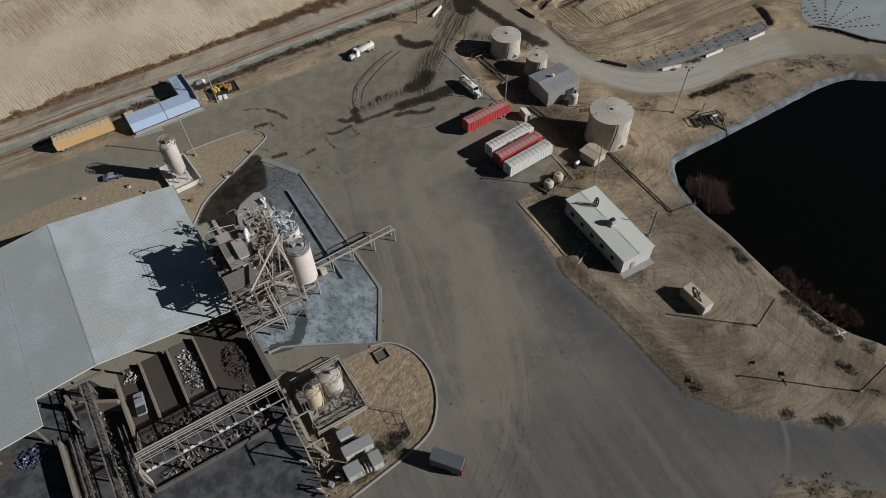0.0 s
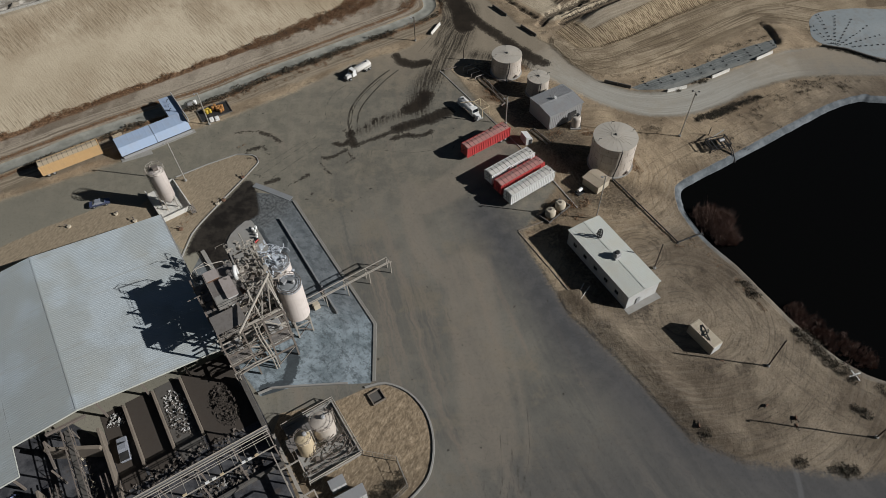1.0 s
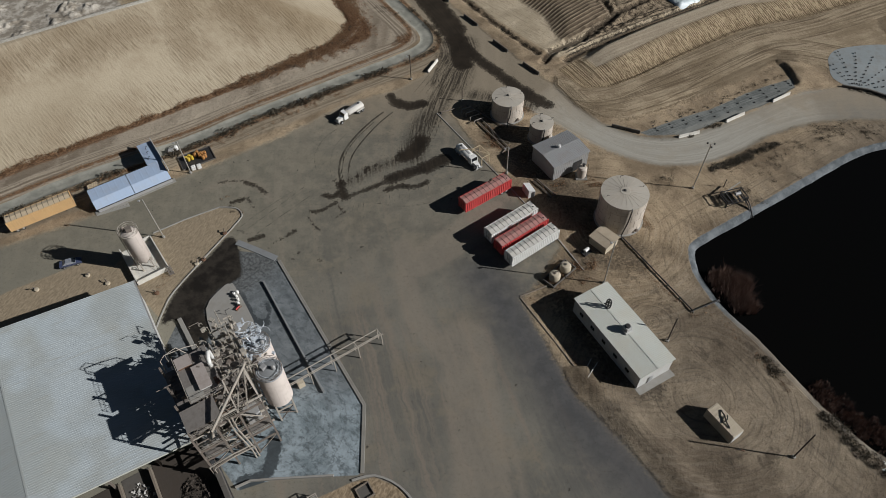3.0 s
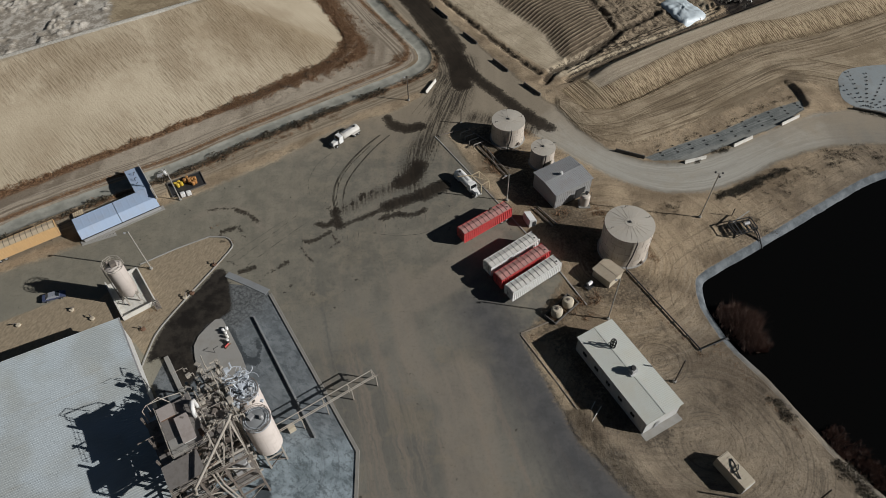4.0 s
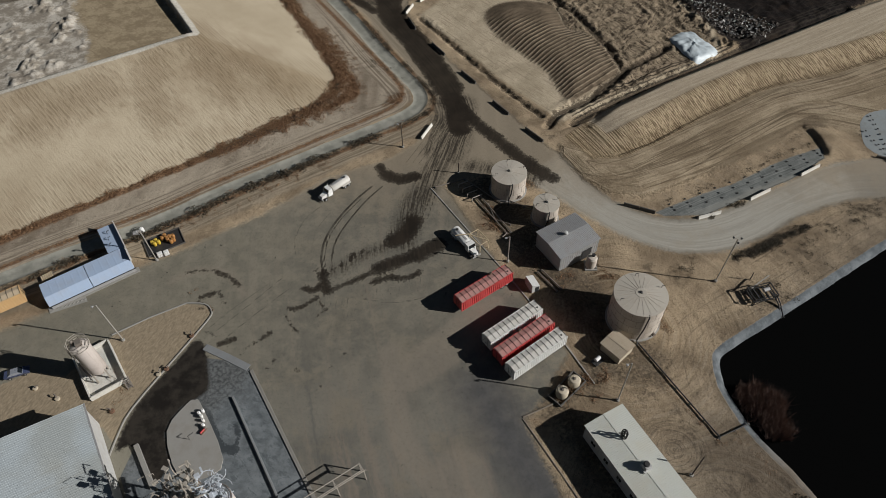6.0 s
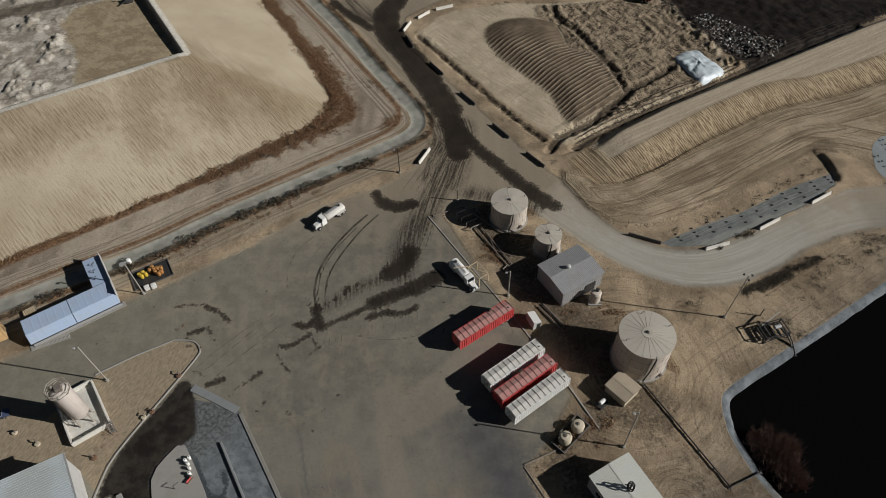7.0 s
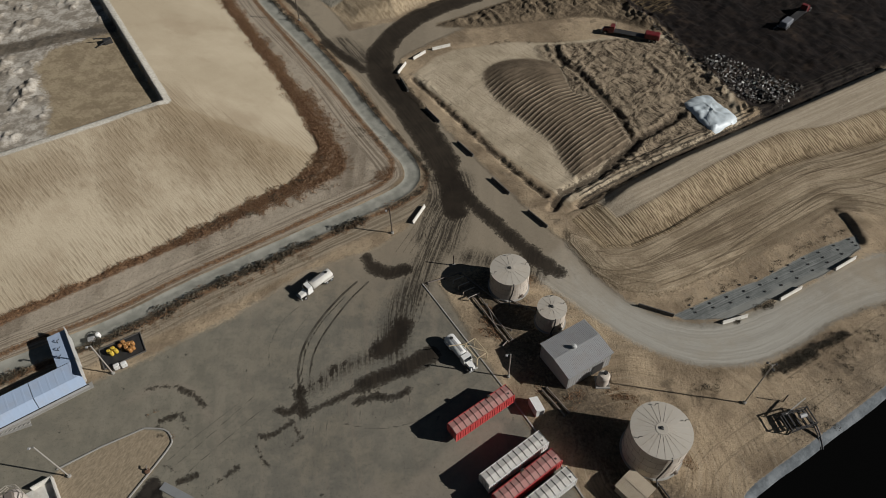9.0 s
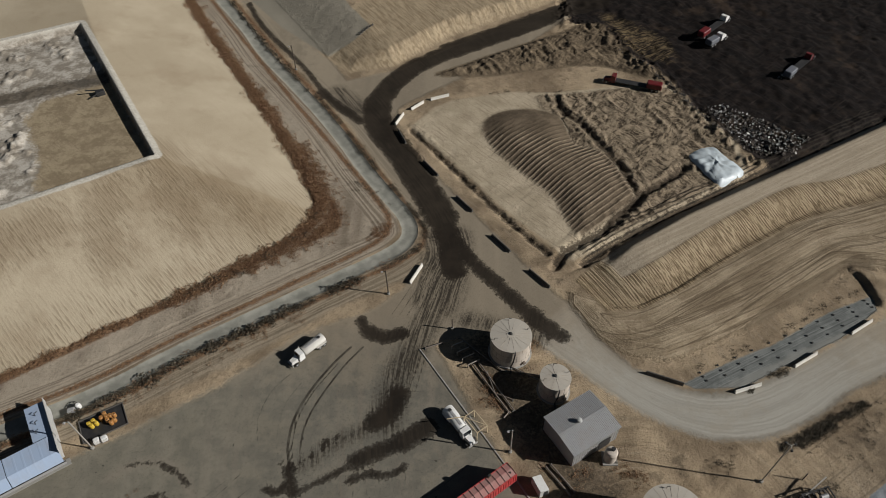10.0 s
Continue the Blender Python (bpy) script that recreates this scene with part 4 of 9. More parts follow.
    swash = value(nt, "SUBTRACT", grain(nt, geo, 0.45, 3, 0.55), 0.5)
    drawn = value(nt, "SUBTRACT", streak2, 0.5)
    soak = value(nt, "ADD", value(nt, "SUBTRACT", at("wet"), 0.25), value(nt, "ADD", value(nt, "MULTIPLY", swash, 0.9), value(nt, "ADD", value(nt, "ADD", value(nt, "MULTIPLY", jag2, 0.4), value(nt, "MULTIPLY", jag, 1.9)), value(nt, "MULTIPLY", drawn, 1.0))))
    wetness = value(nt, "MULTIPLY", ramp(nt, soak, -0.2, 0.2), ramp(nt, value(nt, "ADD", soak, value(nt, "MULTIPLY", jag, 1.6)), -0.4, 1.2, 0.65, 1.0))
    col = mix(nt, value(nt, "MULTIPLY", wetness, 0.95), col, tone((0.012, 0.0092, 0.0066), (0.028, 0.0215, 0.0152), value(nt, "MULTIPLY", value(nt, "ADD", grain(nt, geo, 0.2, 5, 0.7), streak2), 0.5)))
    # grit, weaker on smooth concrete and the yard
    bare = value(nt, "SUBTRACT", 1.0, value(nt, "MAXIMUM", value(nt, "MAXIMUM", value(nt, "MAXIMUM", zone("canal", 0.2, 0.2), zone("apron", 0.3, 0.4)), ramp(nt, at("pond"), -0.2, 0.1)), value(nt, "MAXIMUM", value(nt, "MULTIPLY", zone("yard", 0.6, 1.0), 0.55), value(nt, "MULTIPLY", zone("bank", 0.3, 0.5), 0.65))))
    col = mix(nt, value(nt, "MULTIPLY", bare, ramp(nt, value(nt, "ADD", fine, value(nt, "MULTIPLY", small, 0.5)), 0.78, 0.98, 0.0, 0.75)), col, mix(nt, 1.0, col, (0.36, 0.34, 0.32), "MULTIPLY"))
    col = mix(nt, value(nt, "MULTIPLY", bare, ramp(nt, value(nt, "ADD", fine, value(nt, "MULTIPLY", small, 0.5)), 0.52, 0.7, 0.5, 0.0)), col, mix(nt, 1.0, col, (1.65, 1.65, 1.65), "MULTIPLY"))
    nt.links.new(col, bsdf.inputs["Base Color"])
    nt.links.new(ramp(nt, wetness, 0, 1, 0.93, 0.7), bsdf.inputs["Roughness"])
    bsdf.inputs["Specular IOR Level"].default_value = 0.12
    tall = value(nt, "ADD", value(nt, "MULTIPLY", small, 0.2), value(nt, "MULTIPLY", fine, 0.07))
    soil = value(nt, "SUBTRACT", 1.0, value(nt, "MULTIPLY", zone("yard", 0.5, 1.4), 0.88))
    soil = value(nt, "MULTIPLY", soil, value(nt, "SUBTRACT", 1.0, value(nt, "MULTIPLY", zone("bank", 0.3, 0.5), 0.55)))
    tall = value(nt, "MULTIPLY", value(nt, "MULTIPLY", tall, soil), ramp(nt, bare, 0.0, 0.3, 0.15, 1))
    if northern:
        tall = value(nt, "ADD", tall, value(nt, "MULTIPLY", value(nt, "MULTIPLY", value(nt, "MULTIPLY", value(nt, "MULTIPLY", rill, 0.35), low), south_face), zone("bank", 0.3, 0.5)))
        tall = value(nt, "ADD", tall, value(nt, "MULTIPLY", value(nt, "MULTIPLY", value(nt, "ADD", rings2, rings3), 0.3), zone("bench", 1.0, 1.8)))
        tall = value(nt, "ADD", tall, value(nt, "MULTIPLY", value(nt, "MULTIPLY", value(nt, "MULTIPLY", cross, 0.3), value(nt, "SUBTRACT", 1.0, value(nt, "MULTIPLY", flat, 0.85))), zone("berm", 0.5, 0.5)))
        tall = value(nt, "ADD", tall, value(nt, "MULTIPLY", value(nt, "MULTIPLY", furrow, 0.4), zone("ribbed", 0.8, 1.5, 0.8)))
        tall = value(nt, "ADD", tall, value(nt, "MULTIPLY", value(nt, "MULTIPLY", grooves, 0.8), wild))
    b = nt.nodes.new("ShaderNodeBump")
    b.inputs["Distance"].default_value, b.inputs["Strength"].default_value = 1.0, 0.8
    nt.links.new(tall, b.inputs["Height"])
    nt.links.new(b.outputs[0], bsdf.inputs["Normal"])
    return mat


def sheet(name, pick, label, category, mat):
    """The faces of the ground grid whose cells are picked, as one piece of the setting."""
    ny, nx = GX.shape
    cells = np.argwhere(pick)
    i, j = cells[:, 0], cells[:, 1]
    quads = np.stack((i * nx + j, i * nx + j + 1, (i + 1) * nx + j + 1, (i + 1) * nx + j), 1)
    used, faces = np.unique(quads, return_inverse=True)
    faces = faces.reshape(-1, 4)
    me = bpy.data.meshes.new(name)
    me.vertices.add(len(used))
    me.vertices.foreach_set("co", np.stack((GX.ravel()[used], GY.ravel()[used], HILLS.ravel()[used]), 1).astype(np.float32).ravel())
    me.loops.add(faces.size)
    me.loops.foreach_set("vertex_index", faces.astype(np.int32).ravel())
    me.polygons.add(len(faces))
    me.polygons.foreach_set("loop_start", np.arange(0, faces.size, 4, dtype=np.int32))
    me.update(calc_edges=True)
    for zone, d in ZONES.items():
        attr = me.attributes.new(zone, "FLOAT", "POINT")
        attr.data.foreach_set("value", d.ravel()[used].astype(np.float32))
    me.materials.append(mat)
    me.polygons.foreach_set("use_smooth", np.ones(len(faces), bool))
    return tagged(new(name, me), label, category, kind="structure")


SOUTH, NORTH = ground_material("yard_ground", False), ground_material("bank_ground", True)
cell = {k: (d[:-1, :-1] + d[1:, :-1] + d[:-1, 1:] + d[1:, 1:]) / 4 for k, d in ZONES.items()}
is_canal, is_pond, is_pad = cell["canal"] > 0, cell["pond"] > -0.5, cell["pad"] > 0
is_bank, is_berm = cell["bank"] > 0, cell["berm"] > 0
is_isle = (cell["isle_n"] > 0) | (cell["isle_s"] > 0)
is_yard = (cell["yard"] > 0) & ~is_canal & ~is_pond & ~is_pad & ~is_isle & ~is_berm & ~is_bank & (cell["dock"] < 0)
is_road = is_yard & ((cell["gravel"] > 0) | (GY[:-1, :-1] > 186))
sheet("road", is_road, "compacted gravel haul road with wet wheel tracks", "road", NORTH)
sheet("pavement", is_yard & ~is_road, "dusty grey asphalt yard with tyre marks", "yard", SOUTH)
sheet("canal_lining", is_canal & ~is_bank, "pale concrete lining of a shallow drainage channel", "channel", NORTH)
sheet("pond_lining", is_pond, "grey lined slope around a dark pond", "pond lining", SOUTH)
sheet("concrete_pad", is_pad & ~is_pond, "stained blue-grey concrete wash pad", "concrete pad", SOUTH)
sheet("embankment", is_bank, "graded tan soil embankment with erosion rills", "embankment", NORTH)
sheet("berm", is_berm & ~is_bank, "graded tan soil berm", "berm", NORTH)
is_rest = ~(is_yard | is_canal | is_pond | is_pad | is_bank | is_berm)
is_north = (np.max([cell[k] for k in ("bench", "berm", "triangle", "dark", "plateau", "scarp", "spoil", "apron", "verge")], 0) > -3.5) | (GY[:-1, :-1] > 200)
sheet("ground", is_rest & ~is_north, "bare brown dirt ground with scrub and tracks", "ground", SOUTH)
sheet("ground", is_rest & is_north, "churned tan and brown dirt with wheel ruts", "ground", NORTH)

mat_water, wnt, wb = nodes_of("water")
wb.inputs["Base Color"].default_value = (0.003, 0.003, 0.0028, 1)
wb.inputs["Roughness"].default_value = 0.12
wb.inputs["Specular IOR Level"].default_value = 0.06
bm = bmesh.new()
bm.faces.new([bm.verts.new((x, y, -0.9)) for x, y in smooth(POND)])
me = bpy.data.meshes.new("water")
bm.to_mesh(me)
me.materials.append(mat_water)
tagged(new("water", me), "still black water of a lined pond", "water", kind="structure")


# ---- building blocks ----
class Shape:
    """Collects the vertices and faces of one mesh."""

    def __init__(self):
        self.v, self.f = [], []

    def put(self, verts, faces):
        k = len(self.v)
        self.v += [tuple(p) for p in verts]
        self.f += [tuple(k + i for i in face) for face in faces]
        return self

    def box(self, cx, cy, z0, sx, sy, h, turn=0.0, chamfer=0.0):
        c, s = math.cos(radians(turn)), math.sin(radians(turn))
        if chamfer:
            a, b = sx / 2, sy / 2
            e = chamfer
            ring = [(-a + e, -b), (a - e, -b), (a, -b + e), (a, b - e), (a - e, b), (-a + e, b), (-a, b - e), (-a, -b + e)]
            inner = [(x * (1 - e / a), y * (1 - e / b)) for x, y in ring]
            verts = [(x, y, z0) for x, y in ring] + [(x, y, z0 + h - e) for x, y in ring] + [(x, y, z0 + h) for x, y in inner]
            faces = [tuple(range(7, -1, -1)), tuple(range(16, 24))]
            for lo in (0, 8):
                faces += [(lo + i, lo + (i + 1) % 8, lo + 8 + (i + 1) % 8, lo + 8 + i) for i in range(8)]
        else:
            verts = [(x * sx / 2, y * sy / 2, z) for z in (z0, z0 + h) for x, y in ((-1, -1), (1, -1), (1, 1), (-1, 1))]
            faces = [(3, 2, 1, 0), (4, 5, 6, 7), (0, 1, 5, 4), (1, 2, 6, 5), (2, 3, 7, 6), (3, 0, 4, 7)]
        return self.put([(cx + x * c - y * s, cy + x * s + y * c, z) for x, y, z in verts], faces)

    def prism(self, pts, z0, z1):
        n = len(pts)
        area = sum(pts[i][0] * pts[(i + 1) % n][1] - pts[(i + 1) % n][0] * pts[i][1] for i in range(n))
        pts = list(pts) if area > 0 else list(pts)[::-1]
        return self.put([(*p[:2], z0) for p in pts] + [(*p[:2], z1) for p in pts], [tuple(range(n - 1, -1, -1)), tuple(range(n, 2 * n))] + [(i, (i + 1) % n, n + (i + 1) % n, n + i) for i in range(n)])

    def lathe(self, cx, cy, profile, seg=24):
        """Turned body: profile of (radius, height) from the bottom up, closed at both ends."""
        k = len(profile)
        verts = [(cx + r * math.cos(2 * math.pi * i / seg), cy + r * math.sin(2 * math.pi * i / seg), z) for r, z in profile for i in range(seg)]
        faces = [(a * seg + i, a * seg + (i + 1) % seg, (a + 1) * seg + (i + 1) % seg, (a + 1) * seg + i) for a in range(k - 1) for i in range(seg)]
        return self.put(verts, faces + [tuple(range(seg - 1, -1, -1)), tuple(range((k - 1) * seg, k * seg))])

    def beam(self, p, q, w, h=None):
        p, q = Vector(p), Vector(q)
        d = (q - p).normalized()
        side = d.cross(Vector((0, 0, 1)))
        side = side.normalized() if side.length > 1e-3 else Vector((1, 0, 0))
        up = side.cross(d)
        a, b = side * w / 2, up * (h or w) / 2
        return self.put([e + s for e in (p, q) for s in (-a - b, a - b, a + b, -a + b)], [(3, 2, 1, 0), (4, 5, 6, 7), (0, 1, 5, 4), (1, 2, 6, 5), (2, 3, 7, 6), (3, 0, 4, 7)])

    def tube(self, pts, r, seg=8):
        pts = [Vector(p) for p in pts]
        rings = []
        for i, p in enumerate(pts):
            d = (pts[min(i + 1, len(pts) - 1)] - pts[max(i - 1, 0)]).normalized()
            a = d.cross(Vector((0, 0, 1)))
            a = a.normalized() if a.length > 1e-3 else Vector((1, 0, 0))
            b = a.cross(d)
            rings.append([p + (a * math.cos(2 * math.pi * k / seg) + b * math.sin(2 * math.pi * k / seg)) * r for k in range(seg)])
        faces = [(i * seg + k, i * seg + (k + 1) % seg, (i + 1) * seg + (k + 1) % seg, (i + 1) * seg + k) for i in range(len(pts) - 1) for k in range(seg)]
        n = (len(pts) - 1) * seg
        return self.put([v for ring in rings for v in ring], faces + [tuple(range(seg)), tuple(range(n + seg - 1, n - 1, -1))])

    def ribbed(self, x0, x1, y0, y1, z0, z1, pitch, depth, thick=0.06):
        """Sheet of folded metal: ribs run along x, from height z0 at x0 to z1 at x1, side by side along y."""
        n = max(2, round((y1 - y0) / pitch))
        step, prof = (y1 - y0) / n, []
        for i in range(n):
            y = y0 + i * step
            prof += [(y, 0.0), (y + 0.72 * step, 0.0), (y + 0.78 * step, depth), (y + 0.94 * step, depth)]
        prof.append((y1, 0.0))
        k = len(prof)
        verts = [(x, y, z + d) for x, z in ((x0, z0), (x1, z1)) for y, d in prof] + [(x, y, z - thick) for x, z in ((x0, z0), (x1, z1)) for y in (y0, y1)]
        faces = [(i, k + i, k + i + 1, i + 1) if x1 > x0 else (i, i + 1, k + i + 1, k + i) for i in range(k - 1)]
        b = 2 * k
        faces += [(b, b + 1, b + 3, b + 2), (0, b, b + 2, k), (k - 1, 2 * k - 1, b + 3, b + 1), tuple(range(k)) + (b + 1, b), tuple(range(k, 2 * k)) + (b + 3, b + 2)]
        return self.put(verts, faces)

    def mesh(self, name, mat, soft=None):
        me = bpy.data.meshes.new(name)
        me.from_pydata(self.v, [], self.f)
        me.materials.append(mat)
        if soft:
            me.polygons.foreach_set("use_smooth", np.ones(len(me.polygons), bool))
            me.set_sharp_from_angle(angle=radians(soft))
        me.update()
        return me


def part(name, shape, mat, parent, label="", soft=None):
    ob = new(name, shape.mesh(name, mat, soft))
    ob.parent = parent
    return tagged(ob, label)


def thing(name, x, y, z=0.0, turn=0.0, label="", category="", group="", rx=0.0):
    ob = new(name)
    ob.empty_display_size = 0.3
    ob.matrix_basis = pose(x, y, z, rx, 0, turn)
    return tagged(ob, label, category, group)


def single(name, shape, mat, x, y, z, turn, label, category, group="", kind="", soft=None):
    ob = new(name, shape.mesh(name, mat, soft))
    ob.matrix_basis = pose(x, y, z, 0, 0, turn)
    return tagged(ob, label, category, group, kind)


S = Shape
# ---- surfaces of the things ----
M_ROOF = surface("weathered_roof_steel", (0.325, 0.348, 0.34), 0.55, 0.0, (0.335, 0.345, 0.315), 0.5, 0.06, 0.12, 3.0)
rnt = M_ROOF.node_tree
rbase = rnt.nodes["Principled BSDF"].inputs["Base Color"]
rold, rco = rbase.links[0].from_socket, rnt.nodes.new("ShaderNodeTexCoord").outputs["Object"]
wash = ramp(rnt, grain(rnt, rco, 1.0, 2, 0.5, (0.045, 0.09, 1.0)), 0.45, 0.65, 0, 0.35)
wash2 = ramp(rnt, grain(rnt, rco, 1.0, 3, 0.6, (0.03, 0.9, 1.0)), 0.54, 0.7, 0, 0.4)
rnt.links.new(mix(rnt, wash2, mix(rnt, wash, rold, (0.45, 0.52, 0.57)), (0.3, 0.3, 0.27)), rbase)
M_ROOFBLUE = surface("pale_blue_roof_steel", (0.31, 0.39, 0.51), 0.45, 0.0, (0.3, 0.32, 0.36), 0.4, 0.05, 0.3, 3.0)
M_SHEET = surface("galvanised_sheet", (0.36, 0.36, 0.355), 0.5, 0.25, (0.32, 0.28, 0.23), 0.35, 0.1, 0.4, 4.0)
M_WALL = surface("pale_steel_wall", (0.5, 0.5, 0.48), 0.6, 0.0, (0.36, 0.32, 0.26), 0.4, 0.1, 0.4, 4.0, streak=0.3)
M_WHITE = surface("white_paint", (0.72, 0.72, 0.69), 0.5, 0.0, (0.45, 0.4, 0.32), 0.4, 0.08, 0.5, 5.0, streak=0.25)
M_CREAM = surface("cream_roof_steel", (0.5, 0.51, 0.46), 0.5, 0.0, (0.48, 0.45, 0.36), 0.5, 0.06, 0.2, 3.0)
M_TANK = surface("dusty_tank_steel", (0.49, 0.435, 0.37), 0.65, 0.0, (0.33, 0.27, 0.2), 0.5, 0.1, 0.3, 4.0, streak=0.45)
M_TANKTOP = surface("dusty_tank_roof", (0.42, 0.385, 0.325), 0.7, 0.0, (0.38, 0.33, 0.26), 0.5, 0.1, 0.3, 4.0)
M_SILO = surface("beige_silo_steel", (0.55, 0.49, 0.44), 0.55, 0.0, (0.35, 0.29, 0.24), 0.35, 0.08, 0.3, 4.0, streak=0.35)
M_STEEL = surface("dusty_structural_steel", (0.19, 0.163, 0.138), 0.65, 0.2, (0.15, 0.11, 0.08), 0.5, 0.15, 0.8, 6.0)
M_PIPE = surface("pale_pipe", (0.4, 0.365, 0.31), 0.5, 0.2, (0.3, 0.24, 0.18), 0.4, 0.1, 1.0, 6.0)
M_CABROOF = surface("faded_pinkish_roof", (0.36, 0.315, 0.285), 0.65, 0.0, (0.24, 0.2, 0.17), 0.5, 0.1, 0.6, 5.0)
M_COIL = surface("bluish_white_pipe", (0.52, 0.56, 0.6), 0.5, 0.1, (0.34, 0.33, 0.32), 0.4, 0.1, 1.0, 6.0)
M_GRATE = surface("steel_grating", (0.225, 0.205, 0.185), 0.7, 0.3, (0.12, 0.1, 0.08), 0.5, 0.2, 1.0, 8.0, bump=0.02)
M_DARK = surface("black_steel", (0.03, 0.03, 0.03), 0.6, 0.2, (0.08, 0.07, 0.06), 0.4, 0.1, 1.0, 6.0)
M_TYRE = surface("tyre_rubber", (0.025, 0.024, 0.023), 0.85, 0.0, (0.1, 0.085, 0.07), 0.4, 0.1, 2.0, 8.0)
M_RUST = surface("rusty_steel", (0.14, 0.075, 0.045), 0.8, 0.1, (0.2, 0.13, 0.08), 0.6, 0.2, 1.5, 8.0)
M_CONC = surface("grey_concrete", (0.27, 0.26, 0.235), 0.85, 0.0, (0.22, 0.2, 0.17), 0.5, 0.12, 0.4, 4.0, bump=0.01)
M_CONCB = surface("stained_blue_concrete", (0.2, 0.208, 0.208), 0.85, 0.0, (0.17, 0.17, 0.165), 0.6, 0.12, 0.4, 4.0, bump=0.01)
M_CONCW = surface("pale_concrete_barrier", (0.58, 0.56, 0.5), 0.85, 0.0, (0.35, 0.3, 0.24), 0.4, 0.12, 0.8, 5.0)
M_CONCD = surface("dirty_dark_concrete", (0.095, 0.087, 0.076), 0.85, 0.0, (0.07, 0.06, 0.05), 0.6, 0.15, 0.5, 4.0, bump=0.01)
M_RED = surface("red_trailer_paint", (0.5, 0.055, 0.055), 0.5, 0.0, (0.36, 0.15, 0.12), 0.35, 0.08, 0.6, 5.0, streak=0.2)
M_REDTOP = surface("faded_red_cover", (0.4, 0.19, 0.165), 0.75, 0.0, (0.33, 0.26, 0.22), 0.6, 0.1, 0.6, 5.0)
M_WHITETOP = surface("dusty_white_cover", (0.55, 0.53, 0.48), 0.75, 0.0, (0.4, 0.36, 0.3), 0.5, 0.1, 0.6, 5.0)
M_ORANGE = surface("orange_tan_trailer_paint", (0.56, 0.37, 0.18), 0.55, 0.0, (0.4, 0.28, 0.16), 0.35, 0.08, 0.6, 5.0)
M_ORANGETOP = surface("dusty_tan_cover", (0.5, 0.4, 0.27), 0.75, 0.0, (0.36, 0.3, 0.22), 0.5, 0.1, 0.6, 5.0)
M_YELLOW = surface("yellow_plastic", (0.55, 0.38, 0.04), 0.45, 0.0, (0.45, 0.32, 0.1), 0.25, 0.05, 1.0, 6.0)
M_ORANGEP = surface("orange_plastic", (0.36, 0.17, 0.05), 0.45, 0.0, (0.4, 0.2, 0.08), 0.25, 0.05, 1.0, 6.0)
M_CONCT2 = surface("dusty_concrete_border", (0.215, 0.205, 0.18), 0.85, 0.0, (0.17, 0.155, 0.13), 0.5, 0.12, 0.5, 4.0)
M_CONCT = surface("tan_dirty_concrete", (0.19, 0.158, 0.122), 0.85, 0.0, (0.12, 0.095, 0.07), 0.5, 0.12, 0.5, 4.0)
M_BEIGE = surface("beige_box_paint", (0.46, 0.4, 0.3), 0.65, 0.0, (0.36, 0.29, 0.2), 0.4, 0.1, 0.6, 5.0)
M_TANROOF = surface("tan_roof_steel", (0.36, 0.3, 0.22), 0.6, 0.0, (0.26, 0.21, 0.15), 0.4, 0.08, 0.5, 5.0)
M_YTANK = surface("yellowish_tank", (0.52, 0.42, 0.27), 0.6, 0.0, (0.34, 0.26, 0.17), 0.45, 0.1, 0.5, 5.0, streak=0.4)
M_CHROME = surface("polished_tank_steel", (0.62, 0.62, 0.6), 0.35, 0.6, (0.42, 0.4, 0.36), 0.35, 0.05, 0.6, 5.0)
M_BLUE = surface("dark_blue_car_paint", (0.08, 0.1, 0.18), 0.25, 0.3, (0.2, 0.19, 0.18), 0.2, 0.04, 1.0, 6.0)
M_CARSILVER = surface("silver_car_paint", (0.36, 0.38, 0.42), 0.3, 0.4, (0.3, 0.29, 0.27), 0.2, 0.04, 1.0, 6.0)
M_GLASS, gnt, gb = nodes_of("dark_window_glass")
gb.inputs["Base Color"].default_value, gb.inputs["Roughness"].default_value = (0.01, 0.013, 0.016, 1), 0.06
M_GALV = surface("galvanised_pole", (0.42, 0.4, 0.36), 0.5, 0.4, (0.3, 0.26, 0.21), 0.3, 0.08, 1.0, 6.0)
M_WOOD = surface("creosoted_pole", (0.06, 0.045, 0.033), 0.85, 0.0, (0.1, 0.08, 0.06), 0.5, 0.15, 1.0, 6.0)
M_TRUCK = surface("grey_blue_truck_body", (0.12, 0.13, 0.15), 0.6, 0.0, (0.2, 0.18, 0.15), 0.4, 0.1, 0.6, 5.0)
M_COVER = surface("dusty_blue_cover", (0.25, 0.275, 0.275), 0.7, 0.0, (0.2, 0.19, 0.17), 0.5, 0.1, 0.4, 4.0)
M_DARKRED = surface("dark_red_paint", (0.13, 0.01, 0.012), 0.5, 0.0, (0.08, 0.05, 0.04), 0.4, 0.08, 0.8, 5.0)
M_TARP = surface("pale_tarpaulin", (0.5, 0.56, 0.58), 0.5, 0.0, (0.3, 0.32, 0.31), 0.5, 0.15, 0.5, 4.0)
M_LINER = surface("grey_green_liner", (0.2, 0.205, 0.185), 0.6, 0.0, (0.13, 0.12, 0.1), 0.5, 0.1, 0.5, 5.0)
M_ROCKW = surface("pale_rubble", (0.5, 0.49, 0.46), 0.85, 0.0, (0.2, 0.17, 0.14), 0.6, 0.2, 0.8, 5.0, each=0.4)
M_ROCKD = surface("dark_rubble", (0.1, 0.085, 0.07), 0.9, 0.0, (0.05, 0.04, 0.03), 0.6, 0.2, 0.8, 5.0, each=0.4)
M_DUNG = surface("brown_bay_floor", (0.05, 0.04, 0.031), 0.9, 0.0, (0.05, 0.038, 0.028), 0.6, 0.2, 0.5, 5.0, bump=0.02)


